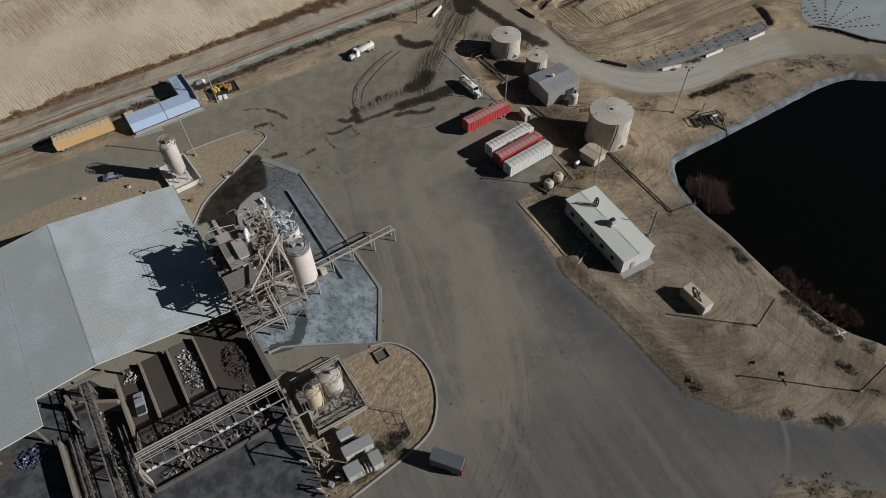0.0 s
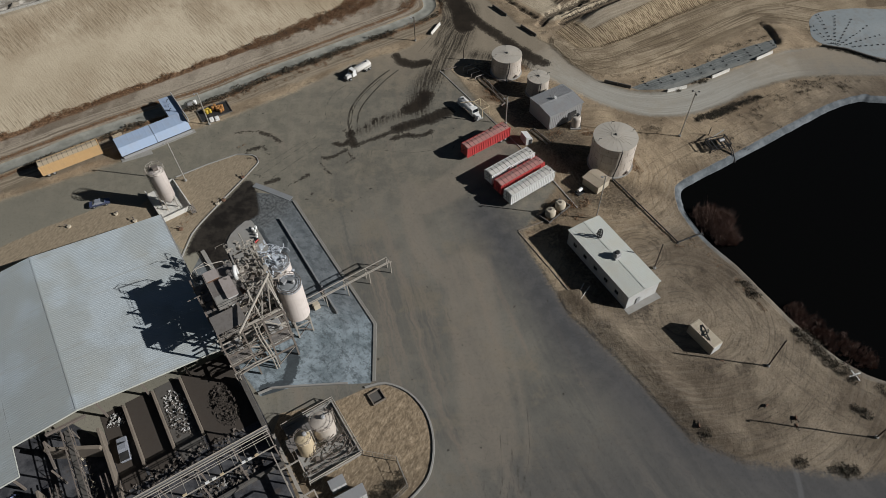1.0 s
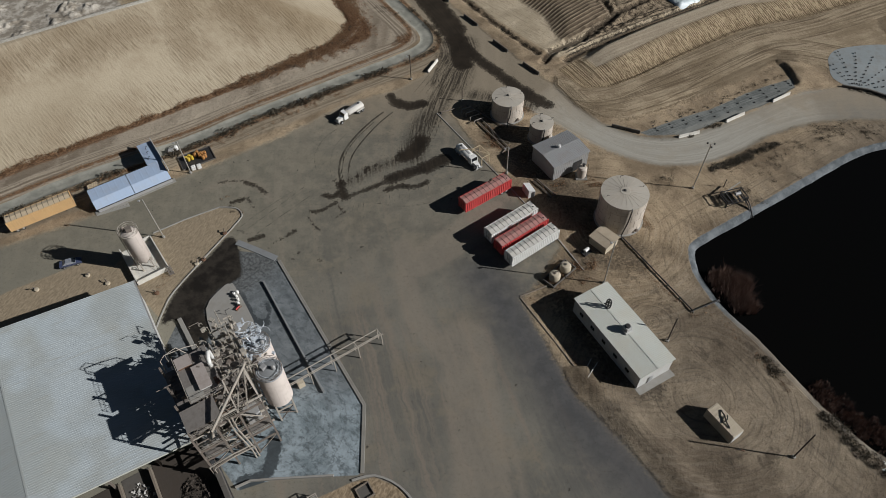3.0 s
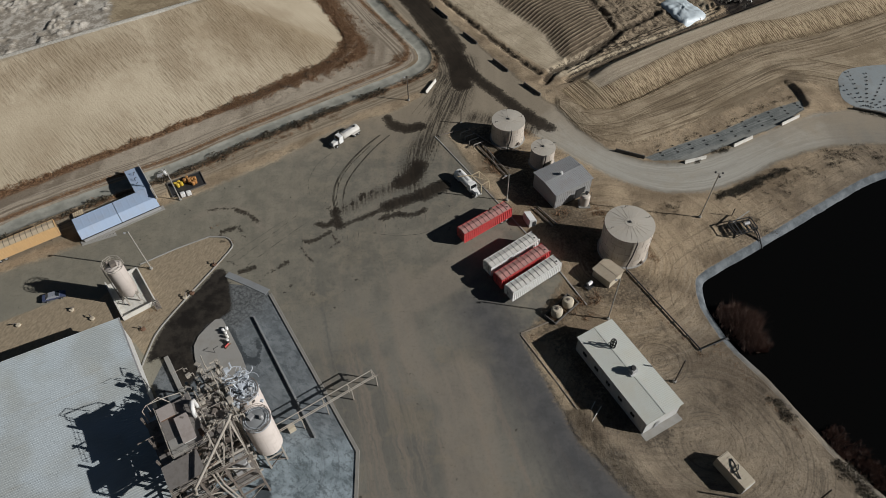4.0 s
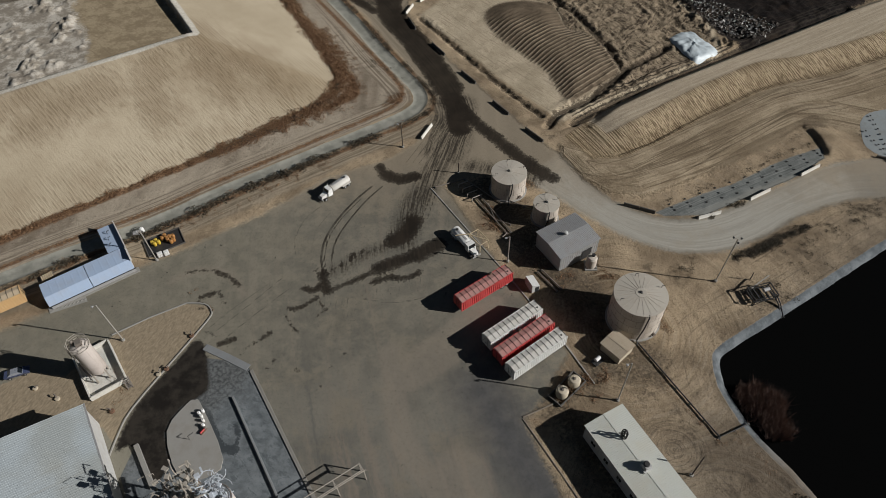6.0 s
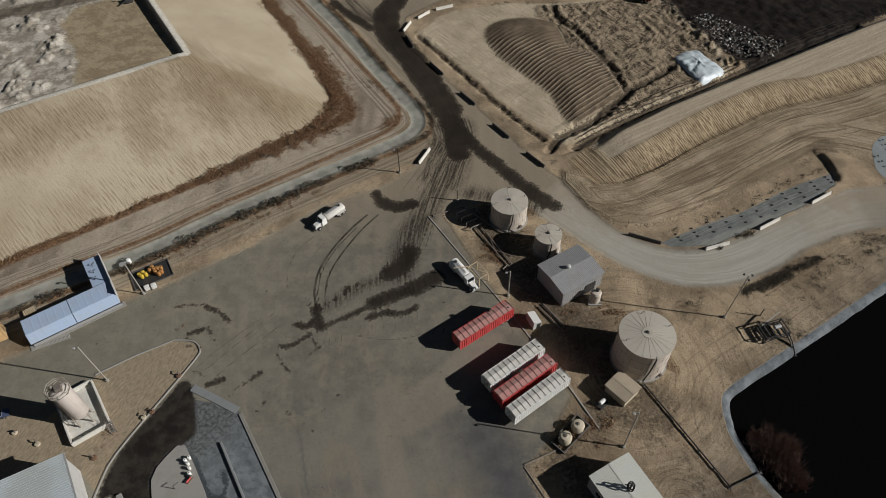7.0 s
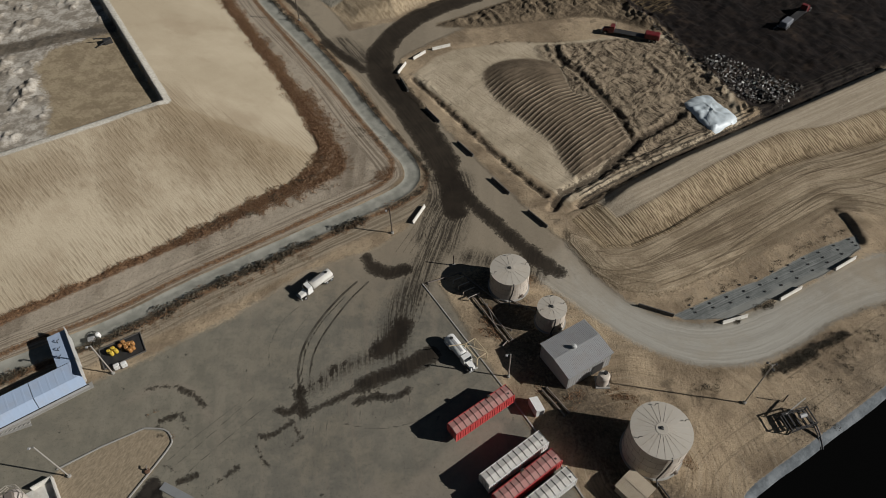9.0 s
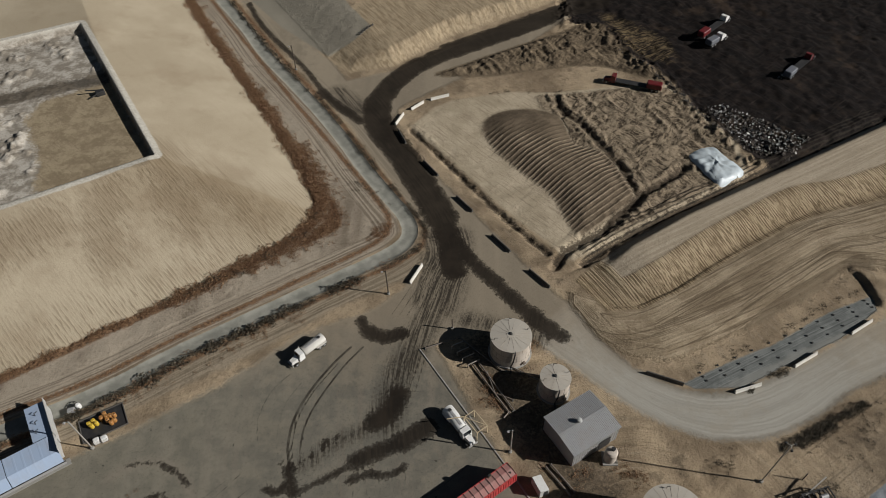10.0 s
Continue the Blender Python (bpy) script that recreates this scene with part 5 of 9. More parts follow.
def leaf_material(name, a, b):
    mat, nt, bsdf = nodes_of(name)
    geo = nt.nodes.new("ShaderNodeNewGeometry")
    nt.links.new(mix(nt, geo.outputs["Random Per Island"], a, b), bsdf.inputs["Base Color"])
    bsdf.inputs["Roughness"].default_value = 0.85
    return mat


M_BUSH = leaf_material("dry_olive_leaves", (0.034, 0.029, 0.018), (0.085, 0.066, 0.04))
M_WEED = leaf_material("dry_red_brown_weeds", (0.1, 0.052, 0.024), (0.29, 0.165, 0.083))
M_ROCKP = leaf_material("pale_broken_rubble", (0.03, 0.027, 0.024), (0.62, 0.6, 0.57))
M_REED = leaf_material("dry_reeds", (0.05, 0.03, 0.022), (0.2, 0.115, 0.085))

# ---- the big warehouse ----
WX, WY, WTURN = -65.4, 59.6, 33.0
WC, WS = math.cos(radians(WTURN)), math.sin(radians(WTURN))


def plant(x, y):
    """From the plant's own grid, along the warehouse, to the world."""
    return WX + x * WC - y * WS, WY + x * WS + y * WC


def warehouse():
    t = thing("warehouse", WX, WY, 0, WTURN, "large open-fronted warehouse with weathered pale corrugated steel roof", "warehouse")
    ridge, eave = 10.6, 7.6
    for y0, y1 in ((0.0, 13.3), (13.3, 26.6), (26.6, 39.9)):
        part("roof_panel", S().ribbed(0, 26.2, y0, y1 - 0.02, ridge, eave, 0.45, 0.028), M_ROOF, t)
    part("roof_panel", S().ribbed(0, -11.2, 0, 19.9, ridge, ridge - 1.28, 0.45, 0.028), M_ROOF, t)
    part("roof_panel", S().ribbed(0, -11.2, 19.9, 39.9, ridge, ridge - 1.28, 0.45, 0.028), M_ROOF, t)
    part("roof_panel", S().ribbed(-11.22, -34, -6.0, 17, ridge - 1.28, ridge - 3.9, 0.45, 0.028), M_ROOF, t)
    part("roof_panel", S().ribbed(-11.22, -34, 17, 39.9, ridge - 1.28, ridge - 3.9, 0.45, 0.028), M_ROOF, t)
    part("ridge_cap", S().box(0, 20, ridge + 0.015, 0.3, 39.9, 0.025), M_ROOF, t)
    part("gutter", S().box(26.35, 20, eave - 0.25, 0.25, 39.9, 0.25), M_SHEET, t)
    part("fascia", S().beam((-11.2, -0.06, ridge - 1.45), (0, -0.06, ridge - 0.15), 0.06, 0.35).beam((0, -0.06, ridge - 0.15), (26.2, -0.06, eave - 0.15), 0.06, 0.35), M_CREAM, t)
    part("fascia", S().beam((-34, -6.06, ridge - 4.05), (-11.2, -6.06, ridge - 1.43), 0.06, 0.35).beam((-11.24, -6, ridge - 1.43), (-11.24, 0, ridge - 1.43), 0.06, 0.35), M_CREAM, t)
    part("wall", S().prism([(26.0, 2), (26.0, 39.7), (25.8, 39.7), (25.8, 2)], 0, eave - 0.3), M_WALL, t)
    part("wall", S().prism([(-34, 39.7), (25.8, 39.7), (25.8, 39.5), (-34, 39.5)], 0, 6.6), M_WALL, t)
    part("gable", S().put([(-34, 39.6, 6.6), (25.8, 39.6, 6.6), (25.8, 39.6, eave - 0.1), (0, 39.6, ridge - 0.1), (-34, 39.6, 6.62), (-34, 39.45, 6.6), (25.8, 39.45, 6.6), (25.8, 39.45, eave - 0.1), (0, 39.45, ridge - 0.1), (-34, 39.45, 6.62)],
                          [(0, 1, 2, 3, 4), (9, 8, 7, 6, 5), (0, 5, 6, 1), (1, 6, 7, 2), (2, 7, 8, 3), (3, 8, 9, 4)]), M_WALL, t)
    for x in (-30, -22, -14, -6, 2, 10, 18, 25.6):
        y = 3.0 if x > -11 else -3.0
        top = ridge - abs(x) * 0.1145 - 0.4
        part("column", S().box(x, y, 0, 0.35, 0.35, top), M_STEEL, t)
        part("rafter", S().beam((x, y, top - 0.1), (x, 39.4, top - 0.1), 0.25, 0.5), M_STEEL, t)
    return t


warehouse()


# ---- the process tower ----
def frame_tower():
    t = thing("process_tower", *plant(0, 0), 0, WTURN, "tall open steel-framed process building with decks, rails and pipework", "process building")
    xs, ys = (25.9, 30.0, 34.0, 38.0), (-4.2, 1.0, 5.0, 9.2)
    tops = {(i, j): (18.4 if xs[i] < 33 and ys[j] > 0 else 15.7 if ys[j] < 6 else 16.6) for i in range(4) for j in range(4)}
    for (i, j), top in tops.items():
        part("column", S().box(xs[i], ys[j], 0, 0.32, 0.32, top), M_STEEL, t)
    levels = (3.6, 6.8, 10.2, 15.6)
    for z in levels:
        for y in ys:
            part("floor_beam", S().beam((25.7, y, z), (38.2, y, z), 0.2, 0.42), M_PIPE if y == -3.0 else M_STEEL, t)
        for x in xs:
            part("floor_beam", S().beam((x, -4.4, z - 0.03), (x, 9.4, z - 0.03), 0.18, 0.36), M_STEEL, t)
    # the last two decks are added to fill out the tower's shadow on the roof
    for x0, x1, y0, y1, z in ((26.1, 33.8, 1.2, 9.0, 3.85), (34.2, 37.8, -4, 4.8, 7.05), (26.1, 29.8, -4, 4.8, 7.05), (26.1, 33.8, 1.2, 9, 10.45), (26.0, 37.9, 1.2, 9.0, 15.85), (26, 31.0, -4.1, 0.8, 15.85), (28.2, 33.8, 0.0, 9.2, 18.3), (26.0, 31.6, -4.2, -0.05, 17.7), (27.0, 33.6, 9.3, 10.4, 17.2)):
        part("deck", S().box((x0 + x1) / 2, (y0 + y1) / 2, z, x1 - x0, y1 - y0, 0.12), M_GRATE, t)
    part("deck_slab", S().box(29.5, 1.6, 18.42, 2.4, 3.0, 0.08), M_CONC, t)
    # posts under the added shadow-casting deck
    for x, y in ((26.1, -4.1), (30.3, -4.1)):
        part("column", S().box(x, y, 15.7, 0.24, 0.24, 2.1), M_STEEL, t)
    part("overhead_duct", S().tube([(26.4, 9.6, 15.7), (26.4, 10.2, 18.6), (27.4, 10.4, 19.4), (30.5, 10.4, 19.0), (32.6, 10.2, 18.6), (33, 9.8, 14)], 0.09, 8), M_PIPE, t, soft=60)
    part("overhead_duct", S().tube([(27.6, 9.4, 18.4), (27.6, 9.8, 20.2), (29.6, 9.9, 20.6), (30.6, 9.6, 18.4)], 0.07, 8), M_PIPE, t, soft=60)
    # hand rails round the open edges
    for p, q, z in (((28.2, 0), (33.8, 0), 18.42), ((28.2, 0), (28.2, 9.2), 18.42), ((33.8, 0), (33.8, 9.2), 18.42), ((25.9, -4.3), (38.1, -4.3), 15.97), ((38.1, -4.3), (38.1, 9.2), 15.97), ((25.9, -4.3), (25.9, 1), 15.97), ((25.9, -4.35), (38.1, -4.35), 7.17), ((25.9, -4.35), (38.1, -4.35), 10.5), ((25.9, -4.35), (34, -4.35), 3.9)):
        rail = S()
        for h in (0.55, 1.05):
            rail.beam((*p, z + h), (*q, z + h), 0.05)
        n = max(2, round(math.dist(p, q) / 1.6))
        for k in range(n + 1):
            x, y = p[0] + (q[0] - p[0]) * k / n, p[1] + (q[1] - p[1]) * k / n
            rail.beam((x, y, z), (x, y, z + 1.05), 0.05)
        part("handrail", rail, M_PIPE, t)
    for a, b in (((26, -4.25, 3.6), (30, -4.25, 6.8)), ((34, -4.25, 0.2), (38, -4.25, 3.6)), ((30, -4.25, 10.2), (34, -4.25, 15.6)), ((34, -4.25, 15.6), (38, -4.25, 10.2)), ((34, -4.25, 6.8), (30, -4.25, 10.2)), ((38.05, -4.2, 3.6), (38.05, 1, 6.8)), ((38.05, 1, 10.2), (38.05, -4.2, 15.6)), ((25.95, 1, 0.2), (25.95, 5, 3.6))):
        part("brace", S().beam(a, b, 0.16), M_PIPE, t)
    # tall light frame over the lower terrace, and the long sloping duct
    for p, q in (((34, -4, 15.7), (37, 1.2, 19.4)), ((38, -3.8, 15.7), (37.6, 1.4, 19.4)), ((34, 1, 15.7), (34, 1, 19)), ((38, 4.8, 15), (37.6, 1.4, 19.4)), ((34, -4, 15.7), (34, 1, 19)), ((34, 1, 19), (38, 1.6, 19.4)), ((31, -4.2, 15.7), (34, 1, 17))):
        part("frame_member", S().beam(p, q, 0.2), M_PIPE, t)
    part("sloping_duct", S().tube([(38.3, 0.3, 21.6), (37.9, -0.3, 21.7), (29.4, -6.2, 18.2), (29.2, -6.4, 17.0), (29.2, -4.4, 15.9)], 0.24), M_PIPE, t, "pale round sloping duct")
    for q in ((35.6, -4.2, 15.7), (38, -4.2, 15.7), (38, 3.6, 15.7)):
        part("duct_leg", S().beam(q, (37.9, -0.2, 21.5), 0.18), M_PIPE, t)
    for dx in (0, 0.55):
        part("downpipe", S().tube([(33.0 + dx, -4.8, 0), (33.0 + dx, -4.6, 3), (32.2 + dx, -4.8, 12), (32.2 + dx, -4.4, 16.2)], 0.16), M_PIPE, t)
    part("side_pipe", S().tube([(25.6, -4.4, 0), (25.6, -4.4, 4.4), (29.4, -4.6, 5.2), (33.5, -4.8, 5.2)], 0.13), M_PIPE, t)
    part("side_pipe", S().tube([(26.2, -4.8, 0), (26.2, -4.8, 4.0), (29.6, -4.9, 4.7), (33.8, -5.1, 4.7)], 0.13), M_PIPE, t)
    for y, z, r in ((-2.4, 4.6, 0.22), (-1.6, 8.0, 0.25), (-0.6, 11.2, 0.25), (-2.2, 11.6, 0.16), (0.2, 5.2, 0.3)):
        part("process_pipe", S().tube([(25.4, y, z), (31, y, z), (31.6, y, z + 0.4), (38.6, y, z + 0.4)], r), M_PIPE, t)
    # machines on the floors
    for x, y, z, sx, sy, h in ((35.8, -1.2, 7.2, 2.6, 2.4, 2.6), (28, -1.0, 7.2, 2.6, 2.0, 1.5), (28.2, 3, 10.6, 3, 2.6, 2.2), (31.8, 6.2, 10.6, 2.2, 3.4, 2.4), (36, 3.2, 3.9, 2.4, 3.6, 2.2), (30.5, 3.0, 3.97, 4, 2.4, 2.2), (28.0, -1.1, 16.0, 2.2, 1.6, 0.9)):
        part("machine_housing", S().box(x, y, z, sx, sy, h, 0, 0.15), M_BEIGE if sx < 2.5 else M_SHEET, t)
    for k in range(4):
        part("drive_motor", S().tube([(35.0 + 0.75 * k, -2.3, 4.4), (35.0 + 0.75 * k, -1.3, 4.4)], 0.32, 10), M_CONCW, t)
    # cabins on the top deck
    for cx, cy, sx, sy, m in ((29.6, 7.8, 2.2, 2.0, M_TANROOF), (31.4, 3.6, 1.8, 4.6, M_SHEET)):
        cab = part("rooftop_cabin", S().box(cx, cy, 16.2, sx, sy, 2.7), M_RUST if m == M_TANROOF else M_WALL, t)
        part("cabin_roof", S().box(cx, cy, 18.95, sx + 0.3, sy + 0.3, 0.12), M_CABROOF, cab)
    part("deck", S().box(30.0, 7.0, 16.1, 8, 4.4, 0.12), M_GRATE, t)
    # cyclones, fans and ducts behind
    for x, y, z, r in ((36.2, 12.2, 9.5, 1.0), (34.0, 12.0, 9.0, 0.7), (38.2, 11.5, 10.5, 0.8)):
        part("cyclone", S().lathe(x, y, [(0.15, z - 4), (r, z), (r, z + 2.2), (r * 0.8, z + 2.5), (0.3, z + 2.6)], 16), M_WALL, t, soft=40)
    part("white_duct", S().tube([(33.4, 5.0, 16.0), (33.4, 5.0, 19.2), (33.5, 5.5, 19.8), (33.8, 6.6, 19.9), (34.0, 7.2, 19.3), (34.0, 7.3, 16.0)], 0.36, 10), M_WHITE, t, "white curved duct", soft=60)
    for x, y in ((35, 10.6), (39.4, 10.6), (35, 14.4), (39.4, 14.4)):
        part("column", S().box(x, y, 0, 0.28, 0.28, 14.2), M_STEEL, t)
    for z in (4.5, 8.2, 11.6, 14.1):
        for p, q in (((35, 10.6), (39.4, 10.6)), ((35, 14.4), (39.4, 14.4)), ((35, 10.6), (35, 14.4)), ((39.4, 10.6), (39.4, 14.4))):
            part("floor_beam", S().beam((*p, z), (*q, z), 0.16, 0.3), M_PIPE, t)
    part("deck", S().box(36.2, 12.5, 8.4, 2.2, 3.4, 0.1), M_GRATE, t)
    for k in range(6):
        part("stair_flight", S().beam((39.6 + 0.0, 5 + 1.5 * (k % 2), 1 + 2.3 * k), (39.6, 9.5 - 1.5 * (k % 2), 3.3 + 2.3 * k), 0.7, 0.12), M_GRATE, t)
    rng = random.Random(5)
    clutter = S()
    for k in range(170):
        x, y, z = rng.uniform(33.5, 39.6), rng.uniform(2.5, 15.7), rng.choice((8.6, 11.7, 16.0, 16.0, 14.3))
        if rng.random() < 0.5:
            clutter.box(x, y, z, rng.uniform(0.3, 1.0), rng.uniform(0.3, 1.0), rng.uniform(0.3, 1.3), rng.uniform(0, 90))
        else:
            h, reach, cross = z + rng.uniform(0.5, 2.2), rng.uniform(-2.4, 2.4), rng.random() < 0.5
            clutter.tube([(x, y, z), (x, y, h), (x + reach * cross, y + reach * (not cross), h), (x + reach * cross, y + reach * (not cross), h - rng.uniform(0.2, 1.6))], rng.uniform(0.04, 0.12), 6)
    tagged(part("pipe_clutter", clutter, M_PIPE, t), kind="stuff")
    # bluish coils, valves and cable loops round the rear silo
    coils = S()
    for k in range(150):
        x, y, z = rng.gauss(41.2, 1.2), rng.gauss(7.6, 1.7), rng.uniform(13.6, 16.6)
        if k % 3 == 0:
            coils.box(x, y, z, rng.uniform(0.2, 0.8), rng.uniform(0.2, 0.8), rng.uniform(0.2, 0.7), rng.choice((0, 0, 45, rng.uniform(0, 90))))
        elif k % 3 == 1:
            r0, a0 = rng.uniform(0.4, 1.3), rng.uniform(0, 6.28)
            coils.tube([(x + r0 * math.cos(a0 + 0.35 * i), y + r0 * math.sin(a0 + 0.35 * i), z + 0.05 * i) for i in range(9)], rng.uniform(0.04, 0.08), 5)
        else:
            coils.beam((x, y, z), (x + rng.uniform(-1.4, 1.4), y + rng.uniform(-1.4, 1.4), z + rng.uniform(-0.5, 1.2)), rng.uniform(0.06, 0.14))
    tagged(part("coil_clutter", coils, M_COIL, t, "bluish white coiled pipes and fittings"), kind="stuff")
    clutter = S()
    for k in range(110):
        x, y, z = rng.uniform(26.2, 37.5), rng.uniform(-3.8, 8.5), rng.choice((3.97, 7.17, 10.57, 16.0, 16.0))
        if z > 18 and x > 33:
            continue
        if rng.random() < 0.4:
            clutter.box(x, y, z, rng.uniform(0.3, 1.1), rng.uniform(0.3, 1.1), rng.uniform(0.3, 1.2), rng.uniform(0, 90))
        else:
            h, reach, cross = z + rng.uniform(0.4, 1.6), rng.uniform(-3.8, 2.6), rng.random() < 0.6
            clutter.tube([(x, y, z), (x, y, h), (x + reach * cross, y + reach * (not cross), h)], rng.uniform(0.05, 0.13), 6)
    tagged(part("steel_clutter", clutter, M_STEEL, t), kind="stuff")
    # light cross members and conduits over the lower terrace
    for k in range(26):
        x, y, z = rng.uniform(26, 36), rng.uniform(-4.2, 1.2), rng.choice((7.4, 10.6, 16.1, 16.1, 16.5))
        q = (x + rng.choice((0, rng.uniform(1.5, 4.5))), y + rng.choice((0.05, rng.uniform(1.0, 3.4))), z + rng.uniform(0, 0.5))
        part("conduit", S().beam((x, y, z), q, rng.uniform(0.08, 0.16)), M_PIPE if k % 3 else M_RUST, t)
    for k in range(6):
        x, y = rng.uniform(28.6, 33.4), rng.uniform(0.4, 8.6)
        part("deck_fitting", S().box(x, y, 18.42, rng.uniform(0.3, 0.9), rng.uniform(0.2, 0.7), rng.uniform(0.2, 0.8), rng.uniform(0, 90)), (M_PIPE, M_RUST, M_STEEL, M_DARK)[k % 4], t)


frame_tower()


def tall_silo(x, y, r, z0, top, label, rings):
    t = thing("silo", *plant(x, y), 0, WTURN, label, "silo", "silos by the process building")
    part("shell", S().lathe(0, 0, [(0.5, z0 - 2.4), (r, z0), (r + 0.03, z0 + 0.05), (r, z0 + 0.1), (r, top), (r * 0.93, top + 0.25), (0.4, top + 0.7)], 40), M_SILO, t, soft=35)
    for k in range(4):
        a = radians(45 + 90 * k)
        part("leg", S().box(r * 0.93 * math.cos(a), r * 0.93 * math.sin(a), 0, 0.3, 0.3, z0 + 0.6), M_PIPE, t)
        b = a + math.pi / 2
        for h0, h1 in ((0.3, z0 - 2.6), (z0 - 2.6, 0.3)):
            part("leg_brace", S().beam((r * 0.93 * math.cos(a), r * 0.93 * math.sin(a), h0), (r * 0.93 * math.cos(b), r * 0.93 * math.sin(b), h1), 0.14), M_STEEL, t)
        part("leg_tie", S().beam((r * 0.93 * math.cos(a), r * 0.93 * math.sin(a), z0 - 2.4), (r * 0.93 * math.cos(b), r * 0.93 * math.sin(b), z0 - 2.4), 0.2), M_PIPE, t)
    for h in (0.5, 1.05):
        part("top_rail", S().tube([(r * math.cos(radians(12 * k)), r * math.sin(radians(12 * k)), top + h) for k in range(31)], 0.045, 5), M_STEEL, t)
    for k in range(12):
        a = radians(30 * k)
        part("rail_post", S().beam((r * math.cos(a), r * math.sin(a), top), (r * math.cos(a), r * math.sin(a), top + 1.05), 0.06), M_STEEL, t)
    for k in range(rings):
        rr = r * (1.02 - 0.15 * k)
        part("roof_ring", S().tube([(rr * math.cos(radians(15 * i)), rr * math.sin(radians(15 * i)), top + 0.32 + 0.12 * k + 0.09 * math.sin(1.7 * i + k)) for i in range(25)], 0.035, 5), M_COIL, t)
    part("roof", S().lathe(0, 0, [(r * 1.01, top + 0.02), (r * 0.95, top + 0.3), (0.4, top + 0.78), (0.1, top + 0.8)], 40), M_CONCB, t, soft=40)
    part("filter_box", S().box(-0.6, 0.5, top + 0.4, 1.0, 0.8, 0.9, 20), M_SHEET, t)
    part("vent", S().lathe(0.8, -0.5, [(0.35, top + 0.3), (0.35, top + 1.3), (0.2, top + 1.5)], 10), M_SHEET, t)
    part("vent_pipe", S().tube([(-r * 0.6, r * 0.4, top + 0.3), (-r * 0.6, r * 0.4, top + 2.2), (-r * 1.1, r * 0.5, top + 2.4), (-r * 1.25, r * 0.5, 2)], 0.15), M_PIPE, t)
    return t


tall_silo(41.3, 0.9, 2.35, 6.0, 15.2, "tall beige steel silo on braced legs", 3)
tall_silo(41.7, 6.9, 2.2, 5.5, 15.0, "tall beige steel silo with coiled pipes on its roof", 5)


def pipe_rack():
    x0, y0, x1, y1 = -31.0, 86.4, -14.2, 98.0
    n = math.hypot(x1 - x0, y1 - y0)
    t = thing("pipe_rack", x0, y0, 0, math.degrees(math.atan2(y1 - y0, x1 - x0)), "overhead steel pipe rack on portal legs over the wash pad", "pipe rack")
    for k, y in enumerate((-0.8, -0.5, 0.75)):
        part("pipe", S().tube([(0, y, 3.75), (n - 0.3 * k, y, 3.75), (n - 0.3 * k, y, 3.4 - 0.3 * k)], 0.09), M_PIPE, t)
    for x in (4.5, 9.5, 14.8, n - 0.4):
        for y in (-0.9, 0.9):
            part("leg", S().beam((x, y, 0), (x, y, 3.7), 0.16), M_PIPE, t)
        part("crossbar", S().beam((x, -1.0, 3.58), (x, 1.0, 3.58), 0.16), M_PIPE, t)
    part("valve_box", S().box(2.4, 0.2, 0, 1.3, 1.1, 1.6), M_BEIGE, t)


pipe_rack()


# ---- wash pad, kerbs and low walls ----
def low_wall(name, pts, w, h, mat, label, category="low wall", z=0.0, group=""):
    """Continuous wall or kerb of even width along a line."""
    p = [Vector((x, y)) for x, y in pts]
    verts, n = [], len(p)
    for i in range(n):
        a, c = (p[i] - p[i - 1]).normalized() if i else None, (p[i + 1] - p[i]).normalized() if i < n - 1 else None
        d = ((a or c) + (c or a)).normalized()
        k = 1.0 / max(0.5, d.dot(c or a))
        side = Vector((-d.y, d.x)) * w / 2 * k
        e = 0.04
        for s, zz in ((-1, 0), (-1, h - e), (-1 + 2 * e / w, h), (1 - 2 * e / w, h), (1, h - e), (1, 0)):
            verts.append((p[i].x + side.x * s, p[i].y + side.y * s, zz))
    faces = [(6 * i + k, 6 * i + 6 + k, 6 * i + 7 + k, 6 * i + 1 + k)[::-1] for i in range(n - 1) for k in range(5)]
    faces += [tuple(range(6)), tuple(range(6 * n - 1, 6 * n - 7, -1))]
    return single(name, S().put(verts, faces), mat, 0, 0, z, 0, label, category, group, "structure")


low_wall("pad_border_wall", [(-38.7, 118.4), (-16.6, 83.9), (-15.8, 70.8)], 0.7, 0.2, M_CONCT2, "wide concrete border wall along the wash pad", group="pad walls")
low_wall("pad_divider_wall", [(-41.0, 112.5), (-24.6, 86.4)], 0.4, 0.5, M_CONCB, "long low concrete divider on the wash pad", group="pad walls")
low_wall("pad_end_wall", [(-49.2, 123.7), (-44.2, 121.4), (-39.4, 119.0)], 1.5, 0.12, M_CONCB, "low concrete sill at the end of the pad", group="pad walls")
low_wall("pad_south_wall", [(-37.8, 68.0), (-35.4, 69.2), (-31.2, 69.6), (-20.8, 70.3)], 0.35, 0.5, M_CONC, "low concrete wall at the foot of the pad", group="pad walls")
low_wall("track_wall", [(-56.8, 102.8), (-51.4, 95.0)], 0.9, 0.6, M_CONC, "low concrete wall beside the dark wheel track", group="pad walls")
low_wall("yard_kerb", smooth([(-61.2, 100), (-60.9, 105.1), (-59.9, 110.1), (-54.8, 120.7), (-50.2, 130.0), (-49.9, 132.4), (-51.8, 134.2), (-55.7, 134.4)], False, 3).tolist(), 0.3, 0.2, M_CONC, "pale concrete kerb round a dirt island", "kerb", group="kerbs")
low_wall("yard_kerb", [(-55.7, 134.4), (-62.6, 130.7), (-69.2, 126.4)], 0.3, 0.18, M_CONC, "pale concrete kerb round a dirt island", "kerb", group="kerbs")
